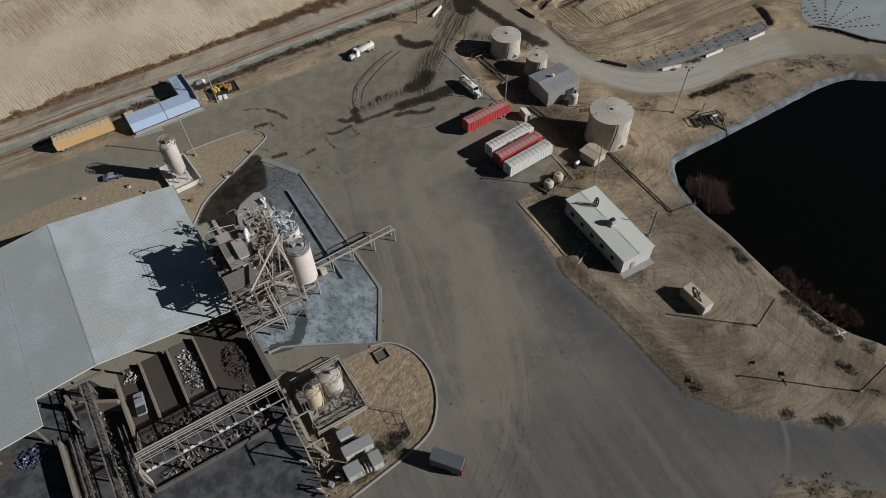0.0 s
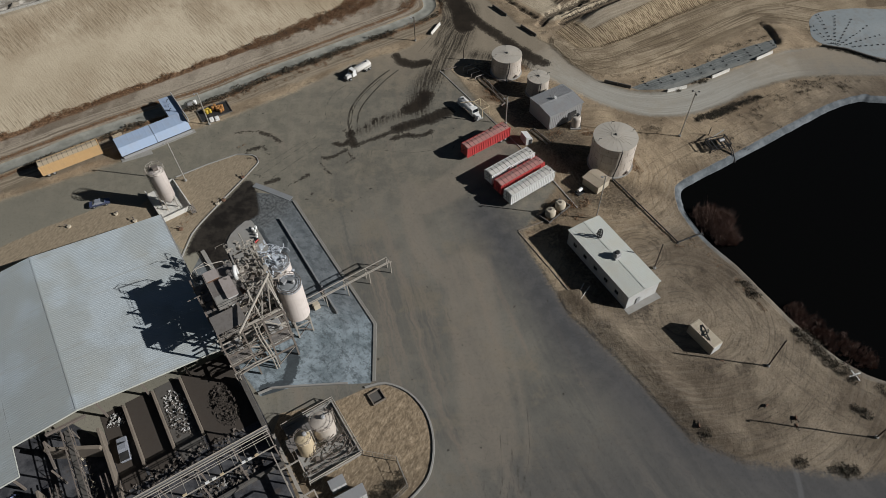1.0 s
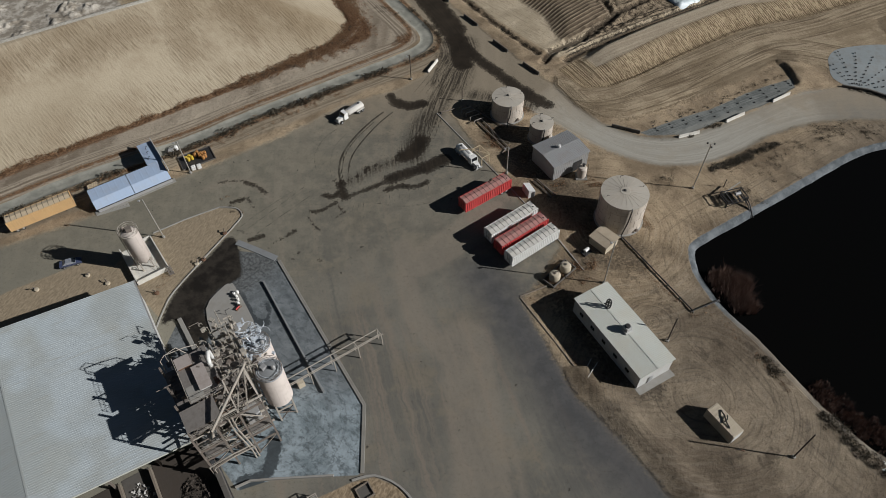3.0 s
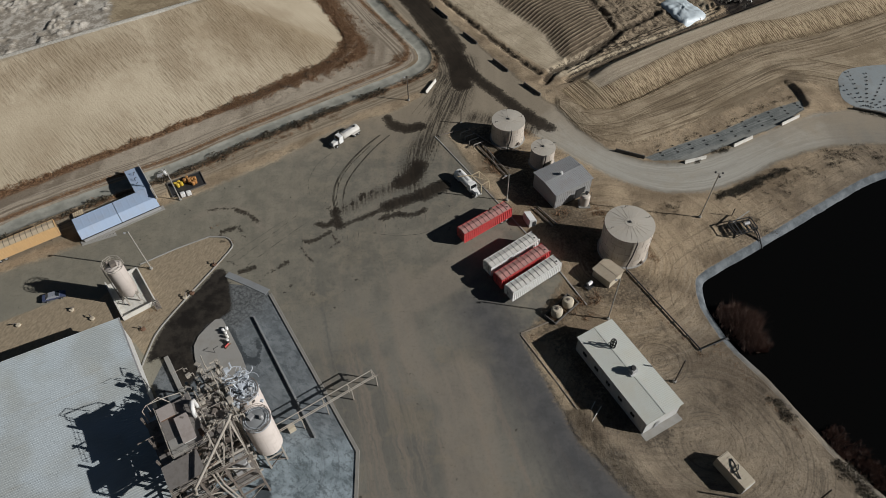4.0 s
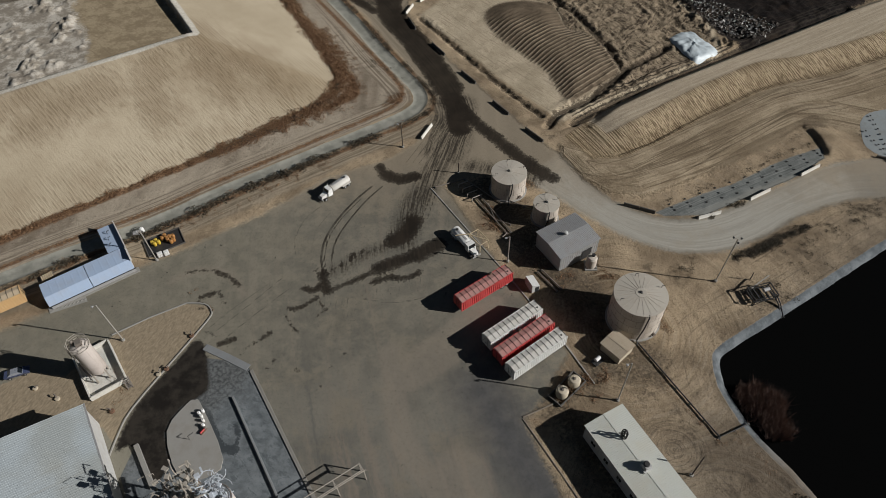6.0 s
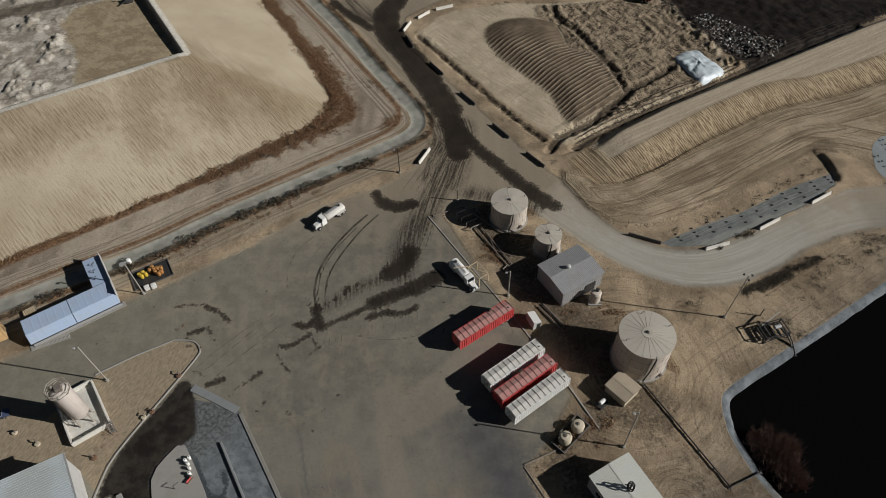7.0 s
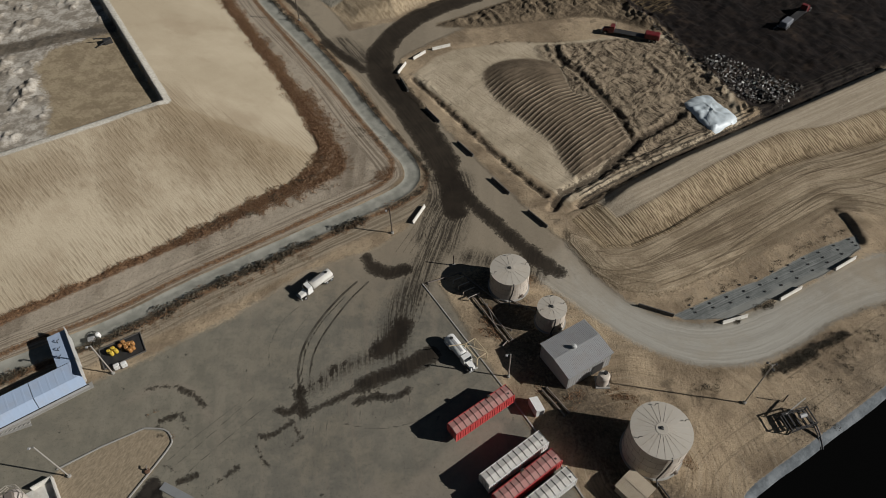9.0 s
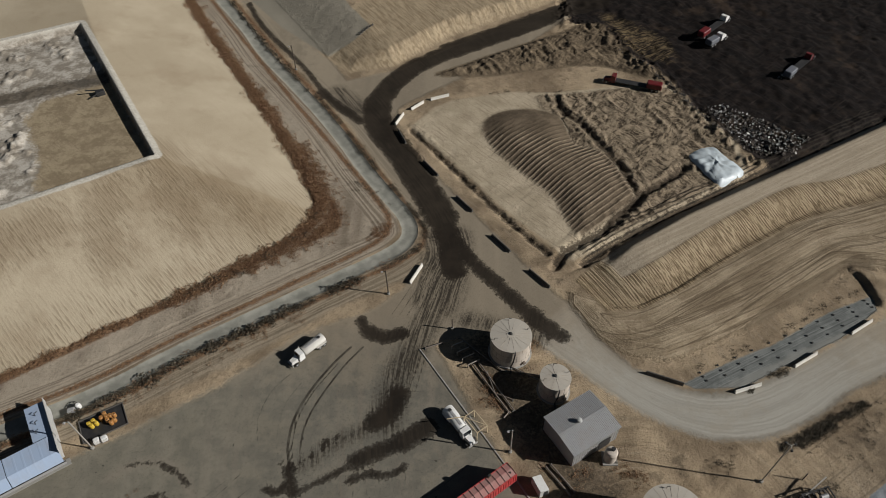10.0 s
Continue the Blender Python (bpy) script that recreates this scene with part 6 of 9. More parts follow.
low_wall("yard_kerb", smooth([(-17.5, 69.5), (-13.6, 70.4), (-9.0, 68.5), (-5.5, 64.3), (-4.0, 58.9), (-4.4, 53.2), (-6.7, 49.4), (-12.0, 44.6), (-19.0, 38.8)], False, 3).tolist(), 0.4, 0.25, M_CONC, "curved concrete kerb round a tan dirt island", "kerb", group="kerbs")
low_wall("yard_kerb", [(-4.7, 168.3), (13.4, 141.0), (22.8, 126.0), (28.3, 116.0)], 0.3, 0.14, M_CONC, "straight concrete kerb beside the tank compound", "kerb", group="kerbs")
low_wall("yard_kerb", [(14.2, 109.0), (21.0, 112.2)], 0.3, 0.15, M_CONCT, "short concrete kerb at the shed yard", "kerb", group="kerbs")
low_wall("yard_kerb", [(14.2, 108.6), (24.9, 90.6)], 0.25, 0.14, M_CONCT, "dirt-covered kerb at the shed yard", "kerb", group="kerbs")
single("wash_island", S().prism(smooth([(-49.5, 111.2), (-48.2, 111.9), (-46.8, 111.0), (-40.2, 100.4), (-42.5, 97.0), (-47.5, 97.2), (-51.9, 105.5)], True, 3).tolist(), 0.0, 0.25), M_CONC, 0, 0, 0, 0, "raised smooth concrete island on the wash pad", "concrete island", kind="structure")
for k, (x, y) in enumerate(((-46.6, 109.0), (-46.0, 108.4), (-45.5, 107.6), (-46.0, 109.5), (-45.2, 106.6))):
    b = thing("plastic_drum", x, y, 0.25, 0, "small white plastic drum on the concrete island", "drum", "drums on the island")
    part("body", S().lathe(0, 0, [(0.28, 0), (0.3, 0.3), (0.3, 0.75), (0.22, 0.86)], 14), M_WHITE, b, soft=40)
    part("cap", S().lathe(0.1, 0, [(0.06, 0.86), (0.06, 0.93)], 8), M_DARK, b)
p = thing("pump_skid", -45.0, 105.6, 0.25, 60, "small rusty pump skid standing on the concrete island", "pump")
part("base", S().box(0, 0, 0, 1.5, 0.5, 0.15), M_RUST, p)
part("motor", S().tube([(-0.7, 0, 0.4), (0.4, 0, 0.4)], 0.16, 10), M_RED, p)
part("frame", S().box(0.55, 0, 0.15, 0.35, 0.35, 0.6), M_STEEL, p)
p = thing("pump_skid", -47.2, 104.0, 0.25, 40, "thin dark hose stand on the concrete island", "hose stand")
part("post", S().beam((0, 0, 0), (0, 0, 1.4), 0.08), M_DARK, p)
part("arm", S().beam((0, 0, 1.4), (1.1, 0, 1.4), 0.08), M_DARK, p)


# ---- storage bays, pipe bridge and conveyors south of the warehouse ----
def plant_wall(name, x0, y0, x1, y1, w, h, mat, label, category="bay wall", group="bay walls", z=0.0):
    (ax, ay), (bx, by) = plant(x0, y0), plant(x1, y1)
    n = math.dist((ax, ay), (bx, by))
    t = thing(name, (ax + bx) / 2, (ay + by) / 2, z, math.degrees(math.atan2(by - ay, bx - ax)), label, category, group)
    k = max(1, round(n / 4))
    for i in range(k):
        part("panel", S().box(-n / 2 + n * (i + 0.5) / k, 0, 0, n / k - 0.04, w, h, 0, 0.04), mat, t)
    return t


for x, h in ((5.2, 1.3), (10.7, 1.3), (16.1, 1.3)):
    plant_wall("bay_wall", x, 3.0, x, -10.5, 0.45, h, M_CONCT, "dirty concrete wall between storage bays")
plant_wall("bay_wall", 0.3, 0.0, 0.3, -15.5, 0.5, 2.8, M_CONCT, "tall pale concrete wall beside the storage bays")
plant_wall("bay_wall", -11.4, -6.2, -11.2, -30, 0.5, 3.2, M_CONCT, "tall pale concrete wall beside the loading lane")
plant_wall("bay_wall", 26.2, -3.6, 26.2, -19.0, 0.9, 2.2, M_CONCD, "thick dark concrete wall behind the bays")
plant_wall("bay_wall", 0, -23.2, 26.5, -23.2, 0.5, 0.9, M_CONCD, "low dark concrete wall under the pipe bridge")
plant_wall("bay_wall", -8.6, 0.5, 0.0, -4.4, 0.7, 3.6, M_CONCT, "pale concrete beam wall under the roof notch")
for x0, x1, m in ((0.7, 4.9, M_DUNG), (5.5, 10.4, M_DUNG), (11.0, 15.8, M_CONCD), (16.4, 25.6, M_DUNG)):
    (ax, ay) = plant((x0 + x1) / 2, -4.5)
    single("bay_floor", S().box(0, 0, 0, x1 - x0, 17, 0.06), m, ax, ay, 0, WTURN, "brown stained floor of a storage bay", "bay floor", "bay floors", "structure")


def heap(name, cx, cy, n, rx, ry, size, mat, label, seed, height=0.8):
    rng = random.Random(seed)
    sh = S()
    for k in range(n):
        a, r = rng.uniform(0, 6.28), math.sqrt(rng.random())
        x, y = rx * r * math.cos(a), ry * r * math.sin(a)
        s = size * rng.uniform(0.4, 1.4)
        z = max(0.0, height * (1 - r) * rng.random())
        v = [Vector((rng.uniform(-1, 1), rng.uniform(-1, 1), rng.uniform(-0.6, 0.9))) * s for _ in range(6)]
        v[0].z, v[1].z = s, -s * 0.3
        sh.put([(x + p.x, y + p.y, max(0.0, z + p.z * 0.7 + s * 0.2)) for p in v], [(0, 2, 3), (0, 3, 4), (0, 4, 5), (0, 5, 2), (1, 3, 2), (1, 4, 3), (1, 5, 4), (1, 2, 5)])
    ob = single(name, sh, mat, cx, cy, ground_at(cx, cy), WTURN, label, "heap", "heaps", "stuff")
    return ob


heap("scrap_heap", *plant(13.4, -3.0), 150, 2.0, 5.0, 0.28, M_ROCKW, "heap of pale plastic scrap in a storage bay", 1)
heap("scrap_heap", *plant(13.4, -4.0), 120, 2.2, 6.0, 0.3, M_ROCKD, "dark scrap in a storage bay", 2)
heap("scrap_heap", *plant(3.0, 1.4), 70, 1.8, 1.6, 0.3, M_ROCKW, "heap of pale scrap under the roof edge", 3)
heap("scrap_heap", *plant(21.8, -6.5), 420, 3.0, 5.0, 0.24, M_DUNG, "heap of brown matted material in a bay", 4, 1.4)
heap("scrap_heap", *plant(12, -13.5), 260, 11.0, 2.0, 0.35, M_ROCKD, "row of dark scrap behind the pipe bridge", 5)
heap("scrap_heap", *plant(13, -21.0), 240, 11.5, 1.6, 0.34, M_ROCKD, "dark scrap under the pipe bridge", 6)
heap("scrap_heap", *plant(12, -21.0), 40, 9, 1.4, 0.3, M_ROCKW, "pale scrap under the pipe bridge", 7)
heap("scrap_heap", *plant(-17, -5.0), 90, 2.8, 2.2, 0.36, M_BLUE, "pile of dark blue and rusty drums", 8, 0.6)


def pickup(x, y, turn, body_mat, label, z=0.0):
    t = thing("pickup_truck", x, y, z, turn, label, "vehicle")
    part("body", S().box(0, 0, 0.45, 4.9, 1.85, 0.5, 0, 0.12), body_mat, t)
    cab = part("cab", S().put([(-0.6, -0.85, 0.9), (1.3, -0.85, 0.9), (1.3, 0.85, 0.9), (-0.6, 0.85, 0.9), (-0.4, -0.7, 1.7), (0.7, -0.7, 1.7), (0.7, 0.7, 1.7), (-0.4, 0.7, 1.7)], [(4, 5, 6, 7), (0, 1, 5, 4), (1, 2, 6, 5), (2, 3, 7, 6), (3, 0, 4, 7)]), body_mat, t)
    part("windscreen", S().put([(1.3, -0.75, 0.98), (1.3, 0.75, 0.98), (0.77, 0.66, 1.66), (0.77, -0.66, 1.66)], [(0, 1, 2, 3)]), M_GLASS, cab)
    part("load_bed", S().box(-1.5, 0, 0.9, 1.7, 1.6, 0.08), M_DARK, t)
    for sx in (-1.5, 1.5):
        for sy in (-0.82, 0.82):
            w = part("wheel", S().tube([(sx, sy - 0.12, 0.36), (sx, sy + 0.12, 0.36)], 0.36, 14), M_TYRE, t)
            part("rim", S().tube([(sx, sy - 0.125, 0.36), (sx, sy + 0.125, 0.36)], 0.2, 10), M_SHEET, w)


pickup(*plant(2.8, -5.4), WTURN + 85, M_CARSILVER, "small grey loader truck parked in a storage bay", 0.06)


def pipe_bridge():
    t = thing("pipe_bridge", *plant(0, 0), 0, WTURN, "long overhead pipe bridge on steel legs across the bays", "pipe bridge")
    for k, y in enumerate((-18.9, -19.4, -19.9, -20.5, -21.0)):
        part("pipe", S().tube([(0.4, y, 7.8 - 0.1 * (k % 2)), (26.6, y, 7.8 - 0.1 * (k % 2))], 0.1 if k < 3 else 0.06), M_PIPE, t)
    part("cable_tray", S().box(13.5, -19.2, 7.45, 26.2, 0.5, 0.12), M_SHEET, t)
    for y in (-18.7, -22.9):
        part("chord", S().beam((0.4, y, 7.3), (26.6, y, 7.3), 0.14, 0.22), M_PIPE, t)
    for x in (0.5, 7.0, 13.5, 20.0, 26.3):
        for y in (-18.7, -22.9):
            part("leg", S().box(x, y, 0, 0.25, 0.25, 7.3), M_STEEL, t)
        part("crossbar", S().beam((x, -18.7, 7.2), (x, -22.9, 7.2), 0.15, 0.25), M_PIPE, t)
    for k in range(12):
        part("hanger", S().beam((2.5 + 2.1 * k, -18.7, 7.35), (2.5 + 2.1 * k, -22.9, 7.25), 0.06), M_PIPE, t)
    for k, x in enumerate((1.6, 2.6, 3.8, 8.0, 9.2, 10.6, 14.4, 15.6, 17.0, 20.8, 21.9, 23.1)):
        part("junction_box", S().box(x, -22.9, 7.46, 0.65, 0.3, 0.35), M_YTANK if k % 3 == 2 else M_WHITE, t)
    fan = S()
    for k in range(5):
        fan.tube([(0.5, -19 - 0.5 * k, 7.7), (-0.2, -19 - 0.5 * k, 7.0), (-0.3, -19.3 - 0.6 * k, 3.5), (0.2, -21 - 0.4 * k, 0)], 0.09, 6)
    part("dropping_pipes", fan, M_PIPE, t)
    # leg portals continuing past the bays
    for y in (-27.0, -33.0):
        for x in (25.4, 28.8):
            part("portal_leg", S().beam((x, y, 0), (x, y, 6.4), 0.22), M_PIPE, t)
        part("portal_bar", S().beam((25.4, y, 6.4), (28.8, y, 6.4), 0.22), M_PIPE, t)
    part("portal_chord", S().beam((25.4, -23.2, 6.4), (25.4, -36, 6.4), 0.2), M_PIPE, t)


pipe_bridge()


def lattice(name, x0, x1, y0, y1, z, w, label, group):
    """Box truss along the plant's y axis."""
    t = thing(name, *plant((x0 + x1) / 2, (y0 + y1) / 2), 0, WTURN, label, "conveyor", group)
    n = abs(y1 - y0)
    for sx in (-w / 2, w / 2):
        for h in (z, z + 1.4):
            part("chord", S().beam((sx, -n / 2, h), (sx, n / 2, h), 0.14), M_STEEL, t)
        k = round(n / 2)
        for i in range(k):
            a, b = -n / 2 + n * i / k, -n / 2 + n * (i + 1) / k
            part("lacing", S().beam((sx, a, z if i % 2 else z + 1.4), (sx, b, z + 1.4 if i % 2 else z), 0.09), M_STEEL, t)
            part("post", S().beam((sx, a, z), (sx, a, z + 1.4), 0.09), M_STEEL, t)
    part("belt", S().box(0, 0, z + 0.2, w * 0.7, n, 0.1), M_CONCD, t)
    for y in (-n / 2 + 0.5, 0, n / 2 - 0.5):
        for sx in (-w / 2, w / 2):
            part("leg", S().beam((sx, y, 0), (sx, y, z), 0.18), M_STEEL, t)


lattice("conveyor", -5.0, -3.6, 2, -27, 3.4, 1.4, "dusty steel lattice conveyor running out of the warehouse", "conveyors")
lattice("conveyor", -9.6, -8.6, -6.5, -28, 1.2, 1.0, "low rusty steel conveyor beside a tall wall", "conveyors")
lattice("conveyor", -1.6, -0.9, -9, -24, 1.0, 0.9, "narrow steel walkway beside the bay wall", "conveyors")
heap("scrap_heap", *plant(-4.3, -12), 120, 1.2, 12.0, 0.26, M_BEIGE, "spilled pale material along the conveyor", 12, 0.5)
for x0, y0, x1, y1, w in ((-7, 1.2, 0, 1.2, 0.5), (-7.5, 0.0, -6.8, -6, 0.4)):
    plant_wall("roof_beam", x0, y0, x1, y1, w, 0.5, M_STEEL, "steel beam at the notch of the roof", "beam", "roof beams", 6.0)
p = thing("roof_beam", *plant(-7.5, -2.8), 0, WTURN + 90, "steel posts carrying the notch beams", "beam", "roof beams")
for dx in (-3, 3):
    part("post", S().beam((dx, 0, 0), (dx, 0, 6.05), 0.25), M_STEEL, p)

# ---- tank bund and switchgear on the south island ----
bund = thing("tank_bund", *plant(33.9, -23.3), 0, WTURN, "concrete bund with pale pipe rails round two tanks", "bund")
part("slab", S().box(0, 0, 0, 10, 12, 0.5), M_CONC, bund)
for x, y, sx, sy in ((0, 5.9, 10, 0.25), (0, -5.9, 10, 0.25), (4.9, 0, 0.25, 11.5), (-4.9, 0, 0.25, 11.5)):
    part("bund_wall", S().box(x, y, 0.5, sx, sy, 0.7), M_CONC, bund)
for z in (1.2, 2.0):
    part("pipe_rail", S().tube([(-5.2, -6.2, z), (5.2, -6.2, z), (5.2, 6.2, z), (-5.2, 6.2, z)], 0.1), M_PIPE, bund)
for x, y in ((-5.2, -6.2), (0, -6.2), (5.2, -6.2), (5.2, 0), (5.2, 6.2), (-5.2, 6.2), (-1.5, 6.2)):
    part("rail_post", S().beam((x, y, 0), (x, y, 2.0), 0.1), M_PIPE, bund)
rng = random.Random(31)
tangle = S()
for k in range(34):
    x, y, z = rng.uniform(-4.6, 4.4), rng.uniform(-5.4, 5.4), rng.uniform(0.8, 3.2)
    tangle.tube([(x, y, 0.5), (x, y, z), (x + rng.uniform(-2.2, 2.2), y, z), (x + rng.uniform(-1.5, 1.5), y + rng.uniform(-1.2, 1.2), rng.uniform(0.6, 1.2))], rng.uniform(0.05, 0.12), 6)
    if k % 3 == 0:
        tangle.box(x, y + 0.5, 0.5, rng.uniform(0.4, 0.9), rng.uniform(0.4, 0.9), rng.uniform(0.4, 1.2), rng.uniform(0, 90))
tagged(part("pipe_clutter", tangle, M_STEEL, bund), kind="stuff")
for y in (-4.6, -3.6, -1.0):
    part("floor_pipe", S().tube([(-4, y, 0.9), (3.6, y, 0.9), (4.2, y + 0.6, 0.9), (4.2, 5, 0.9)], 0.11), M_STEEL, bund)


def bund_tank(x, y, r, h, mat, label):
    t = thing("process_tank", *plant(x, y), 0.5, WTURN, label, "tank", "tanks in the bund")
    part("shell", S().lathe(0, 0, [(r, 0), (r, h), (r * 0.94, h + 0.08), (0.3, h + 0.5)], 32), mat, t, soft=35)
    rail = S()
    for z in (0.5, 1.0):
        rail.tube([(r * math.cos(radians(15 * k)), r * math.sin(radians(15 * k)), h + z) for k in range(25)], 0.04, 5)
    for k in range(10):
        a = radians(36 * k)
        rail.beam((r * math.cos(a), r * math.sin(a), h), (r * math.cos(a), r * math.sin(a), h + 1.0), 0.05)
    part("top_rail", rail, M_STEEL, t)
    part("hatch", S().lathe(0.5, 0.3, [(0.4, h + 0.2), (0.4, h + 0.9), (0.2, h + 1.0)], 12), M_SHEET, t)
    part("deck", S().box(-r - 0.7, 0, h - 0.1, 1.4, 2.4, 0.1), M_GRATE, t)
    part("ladder", S().beam((-r - 1.2, -1, 0), (-r - 1.2, -1, h + 0.8), 0.08).beam((-r - 0.6, -1, 0), (-r - 0.6, -1, h + 0.8), 0.08), M_STEEL, t)
    part("feed_pipe", S().tube([(r + 0.3, 0.4, 0.3), (r + 0.3, 0.4, h + 0.5), (0.3, 0.4, h + 0.9)], 0.1), M_PIPE, t)


bund_tank(35.2, -21.9, 2.1, 4.2, M_TANK, "beige round process tank with railed top")
bund_tank(31.0, -23.4, 1.5, 5.0, M_YTANK, "yellowish stained process tank with pipe cage")
for sx, sy, dx, dy, h, m, lb in ((5.4, 1.9, -17.9, 48.0, 2.4, M_SHEET, "long grey steel switchgear cabinet"), (2.6, 1.6, -20.4, 50.4, 2.2, M_SHEET, "grey steel electrical cabinet"), (2.7, 2.2, -18.2, 43.6, 2.6, M_SHEET, "grey box transformer with cooling fins"), (1.9, 2.4, -14.4, 45.7, 2.4, M_SHEET, "grey box transformer on a concrete plinth")):
    c = thing("electrical_cabinet", dx, dy, ground_at(dx, dy), 30, lb, "cabinet", "switchgear")
    part("plinth", S().box(0, 0, 0, sx + 0.3, sy + 0.3, 0.2), M_CONC, c)
    part("body", S().box(0, 0, 0.2, sx, sy, h - 0.2, 0, 0.05), m, c)
    part("roof", S().box(0, 0, h, sx + 0.2, sy + 0.2, 0.08), M_SHEET, c)
    for k in range(round(sx / 0.6)):
        part("roof_rib", S().box(-sx / 2 + 0.3 + 0.6 * k, 0, h + 0.08, 0.06, sy + 0.1, 0.025), M_SHEET, c)
    for k in range(round(sx / 0.9)):
        part("door", S().box(-sx / 2 + 0.45 + 0.9 * k, -sy / 2 - 0.02, 0.35, 0.8, 0.04, h - 0.6), M_WALL, c)
for k in range(4):
    c = thing("cooling_unit", -16.6 + 0.55 * k, 44.0 + 0.32 * k, ground_at(-16, 44), 30, "pale finned radiator of a transformer", "radiator", "radiators")
    part("fins", S().box(0, 0, 0.1, 0.25, 1.3, 1.7, 0, 0.04), M_WALL, c)
    part("header", S().tube([(0, -0.6, 1.9), (0, 0.6, 1.9)], 0.09), M_PIPE, c)
d = thing("duct_run", 0, 0, 0, 0, "pale square duct running beside the tank bund", "duct")
part("duct", S().beam((-32.6, 58.5, 3.2), (-25.6, 47.2, 3.2), 0.6, 0.6).beam((-25.6, 47.6, 3.2), (-22.6, 45.6, 3.2), 0.6, 0.6), M_PIPE, d)
for x, y in ((-31.5, 56.7), (-28.6, 52.0), (-25.8, 47.4), (-22.9, 45.8)):
    part("support", S().beam((x, y, 0), (x, y, 2.8), 0.2), M_STEEL, d)
d = thing("valve_station", -23.2, 43.8, 0, 33, "cluster of pale pipes and valves beside the duct", "valve station")
rng = random.Random(8)
for k in range(14):
    x, y = rng.uniform(-2.4, 2.4), rng.uniform(-4, 3.4)
    part("valve_pipe", S().tube([(x, y, 0), (x, y, rng.uniform(0.8, 2.4)), (x + rng.uniform(-1.6, 1.6), y + rng.uniform(-1, 1), rng.uniform(0.8, 2.4))], rng.uniform(0.08, 0.22)), M_PIPE if k % 3 else M_STEEL, d)
for k in range(5):
    part("valve_box", S().box(rng.uniform(-2, 2), rng.uniform(-3, 3), 0, rng.uniform(0.5, 1.1), rng.uniform(0.5, 1.1), rng.uniform(0.6, 1.4), 10 * k), M_SHEET, d)


def wire_fence(pts, h, step, label, gap=None):
    t = thing("wire_fence", *pts[0], 0, 0, label, "fence")
    ox, oy = pts[0]
    for p, q in zip(pts, pts[1:]):
        n = max(1, round(math.dist(p, q) / step))
        for k in range(n + 1):
            x, y = p[0] + (q[0] - p[0]) * k / n, p[1] + (q[1] - p[1]) * k / n
            z = ground_at(x, y)
            part("post", S().beam((x - ox, y - oy, z), (x - ox, y - oy, z + h), 0.08), M_GALV, t)
        for z in (0.15, h * 0.5, h):
            part("rail", S().beam((p[0] - ox, p[1] - oy, z), (q[0] - ox, q[1] - oy, z), 0.05), M_GALV, t)


wire_fence([(-26.5, 51.8), (-17.0, 56.2), (-10.4, 55.0), (-8.2, 50.2), (-12.8, 45.6), (-21.0, 40.2)], 2.2, 2.4, "wire fence round the switchgear yard")
c = thing("sump_box", -15.0, 67.5, ground_at(-15, 67.5), 33, "open square steel sump tray on the dirt island", "sump")
part("floor", S().box(0, 0, 0, 2.6, 2.6, 0.06), M_CONCD, c)
for x, y, sx, sy in ((0, 1.25, 2.7, 0.2), (0, -1.25, 2.7, 0.2), (1.25, 0, 0.2, 2.3), (-1.25, 0, 0.2, 2.3)):
    part("side", S().box(x, y, 0, sx, sy, 0.4), M_CONCT, c)


# ---- vehicles ----
def wheels(t, places, r=0.5, w=0.3, half=1.05):
    for x in places:
        for s in (-half, half):
            o = part("wheel", S().tube([(x, s - w / 2, r), (x, s + w / 2, r)], r, 16), M_TYRE, t)
            part("rim", S().tube([(x, s - w / 2 - 0.01, r), (x, s + w / 2 + 0.01, r)], r * 0.55, 12), M_SHEET, o)


def cab_unit(t, x, mat):
    part("bonnet", S().put([(x, -0.75, 0.7), (x + 1.9, -0.62, 0.7), (x + 1.9, 0.62, 0.7), (x, 0.75, 0.7), (x, -0.7, 1.75), (x + 1.8, -0.5, 1.5), (x + 1.8, 0.5, 1.5), (x, 0.7, 1.75)], [(3, 2, 1, 0), (4, 5, 6, 7), (0, 1, 5, 4), (1, 2, 6, 5), (2, 3, 7, 6), (3, 0, 4, 7)]), mat, t)
    cab = part("cab", S().put([(x - 1.5, -1.1, 0.7), (x, -1.1, 0.7), (x, 1.1, 0.7), (x - 1.5, 1.1, 0.7), (x - 1.5, -1.0, 2.75), (x - 0.35, -1.0, 2.75), (x - 0.35, 1.0, 2.75), (x - 1.5, 1.0, 2.75), (x, -1.08, 1.8), (x, 1.08, 1.8)],
                              [(3, 2, 1, 0), (4, 5, 6, 7), (0, 1, 8, 5, 4), (1, 2, 9, 8), (8, 9, 6, 5), (2, 3, 7, 6, 9), (3, 0, 4, 7)]), mat, t)
    part("windscreen", S().put([(x + 0.01, -0.95, 1.86), (x + 0.01, 0.95, 1.86), (x - 0.30, 0.88, 2.66), (x - 0.30, -0.88, 2.66)], [(0, 1, 2, 3)]), M_GLASS, cab)
    part("exhaust", S().tube([(x - 1.6, -1.0, 0.8), (x - 1.6, -1.0, 3.2)], 0.08), M_CHROME, t)
    part("bumper", S().box(x + 2.0, 0, 0.45, 0.2, 2.2, 0.4), M_CHROME, t)


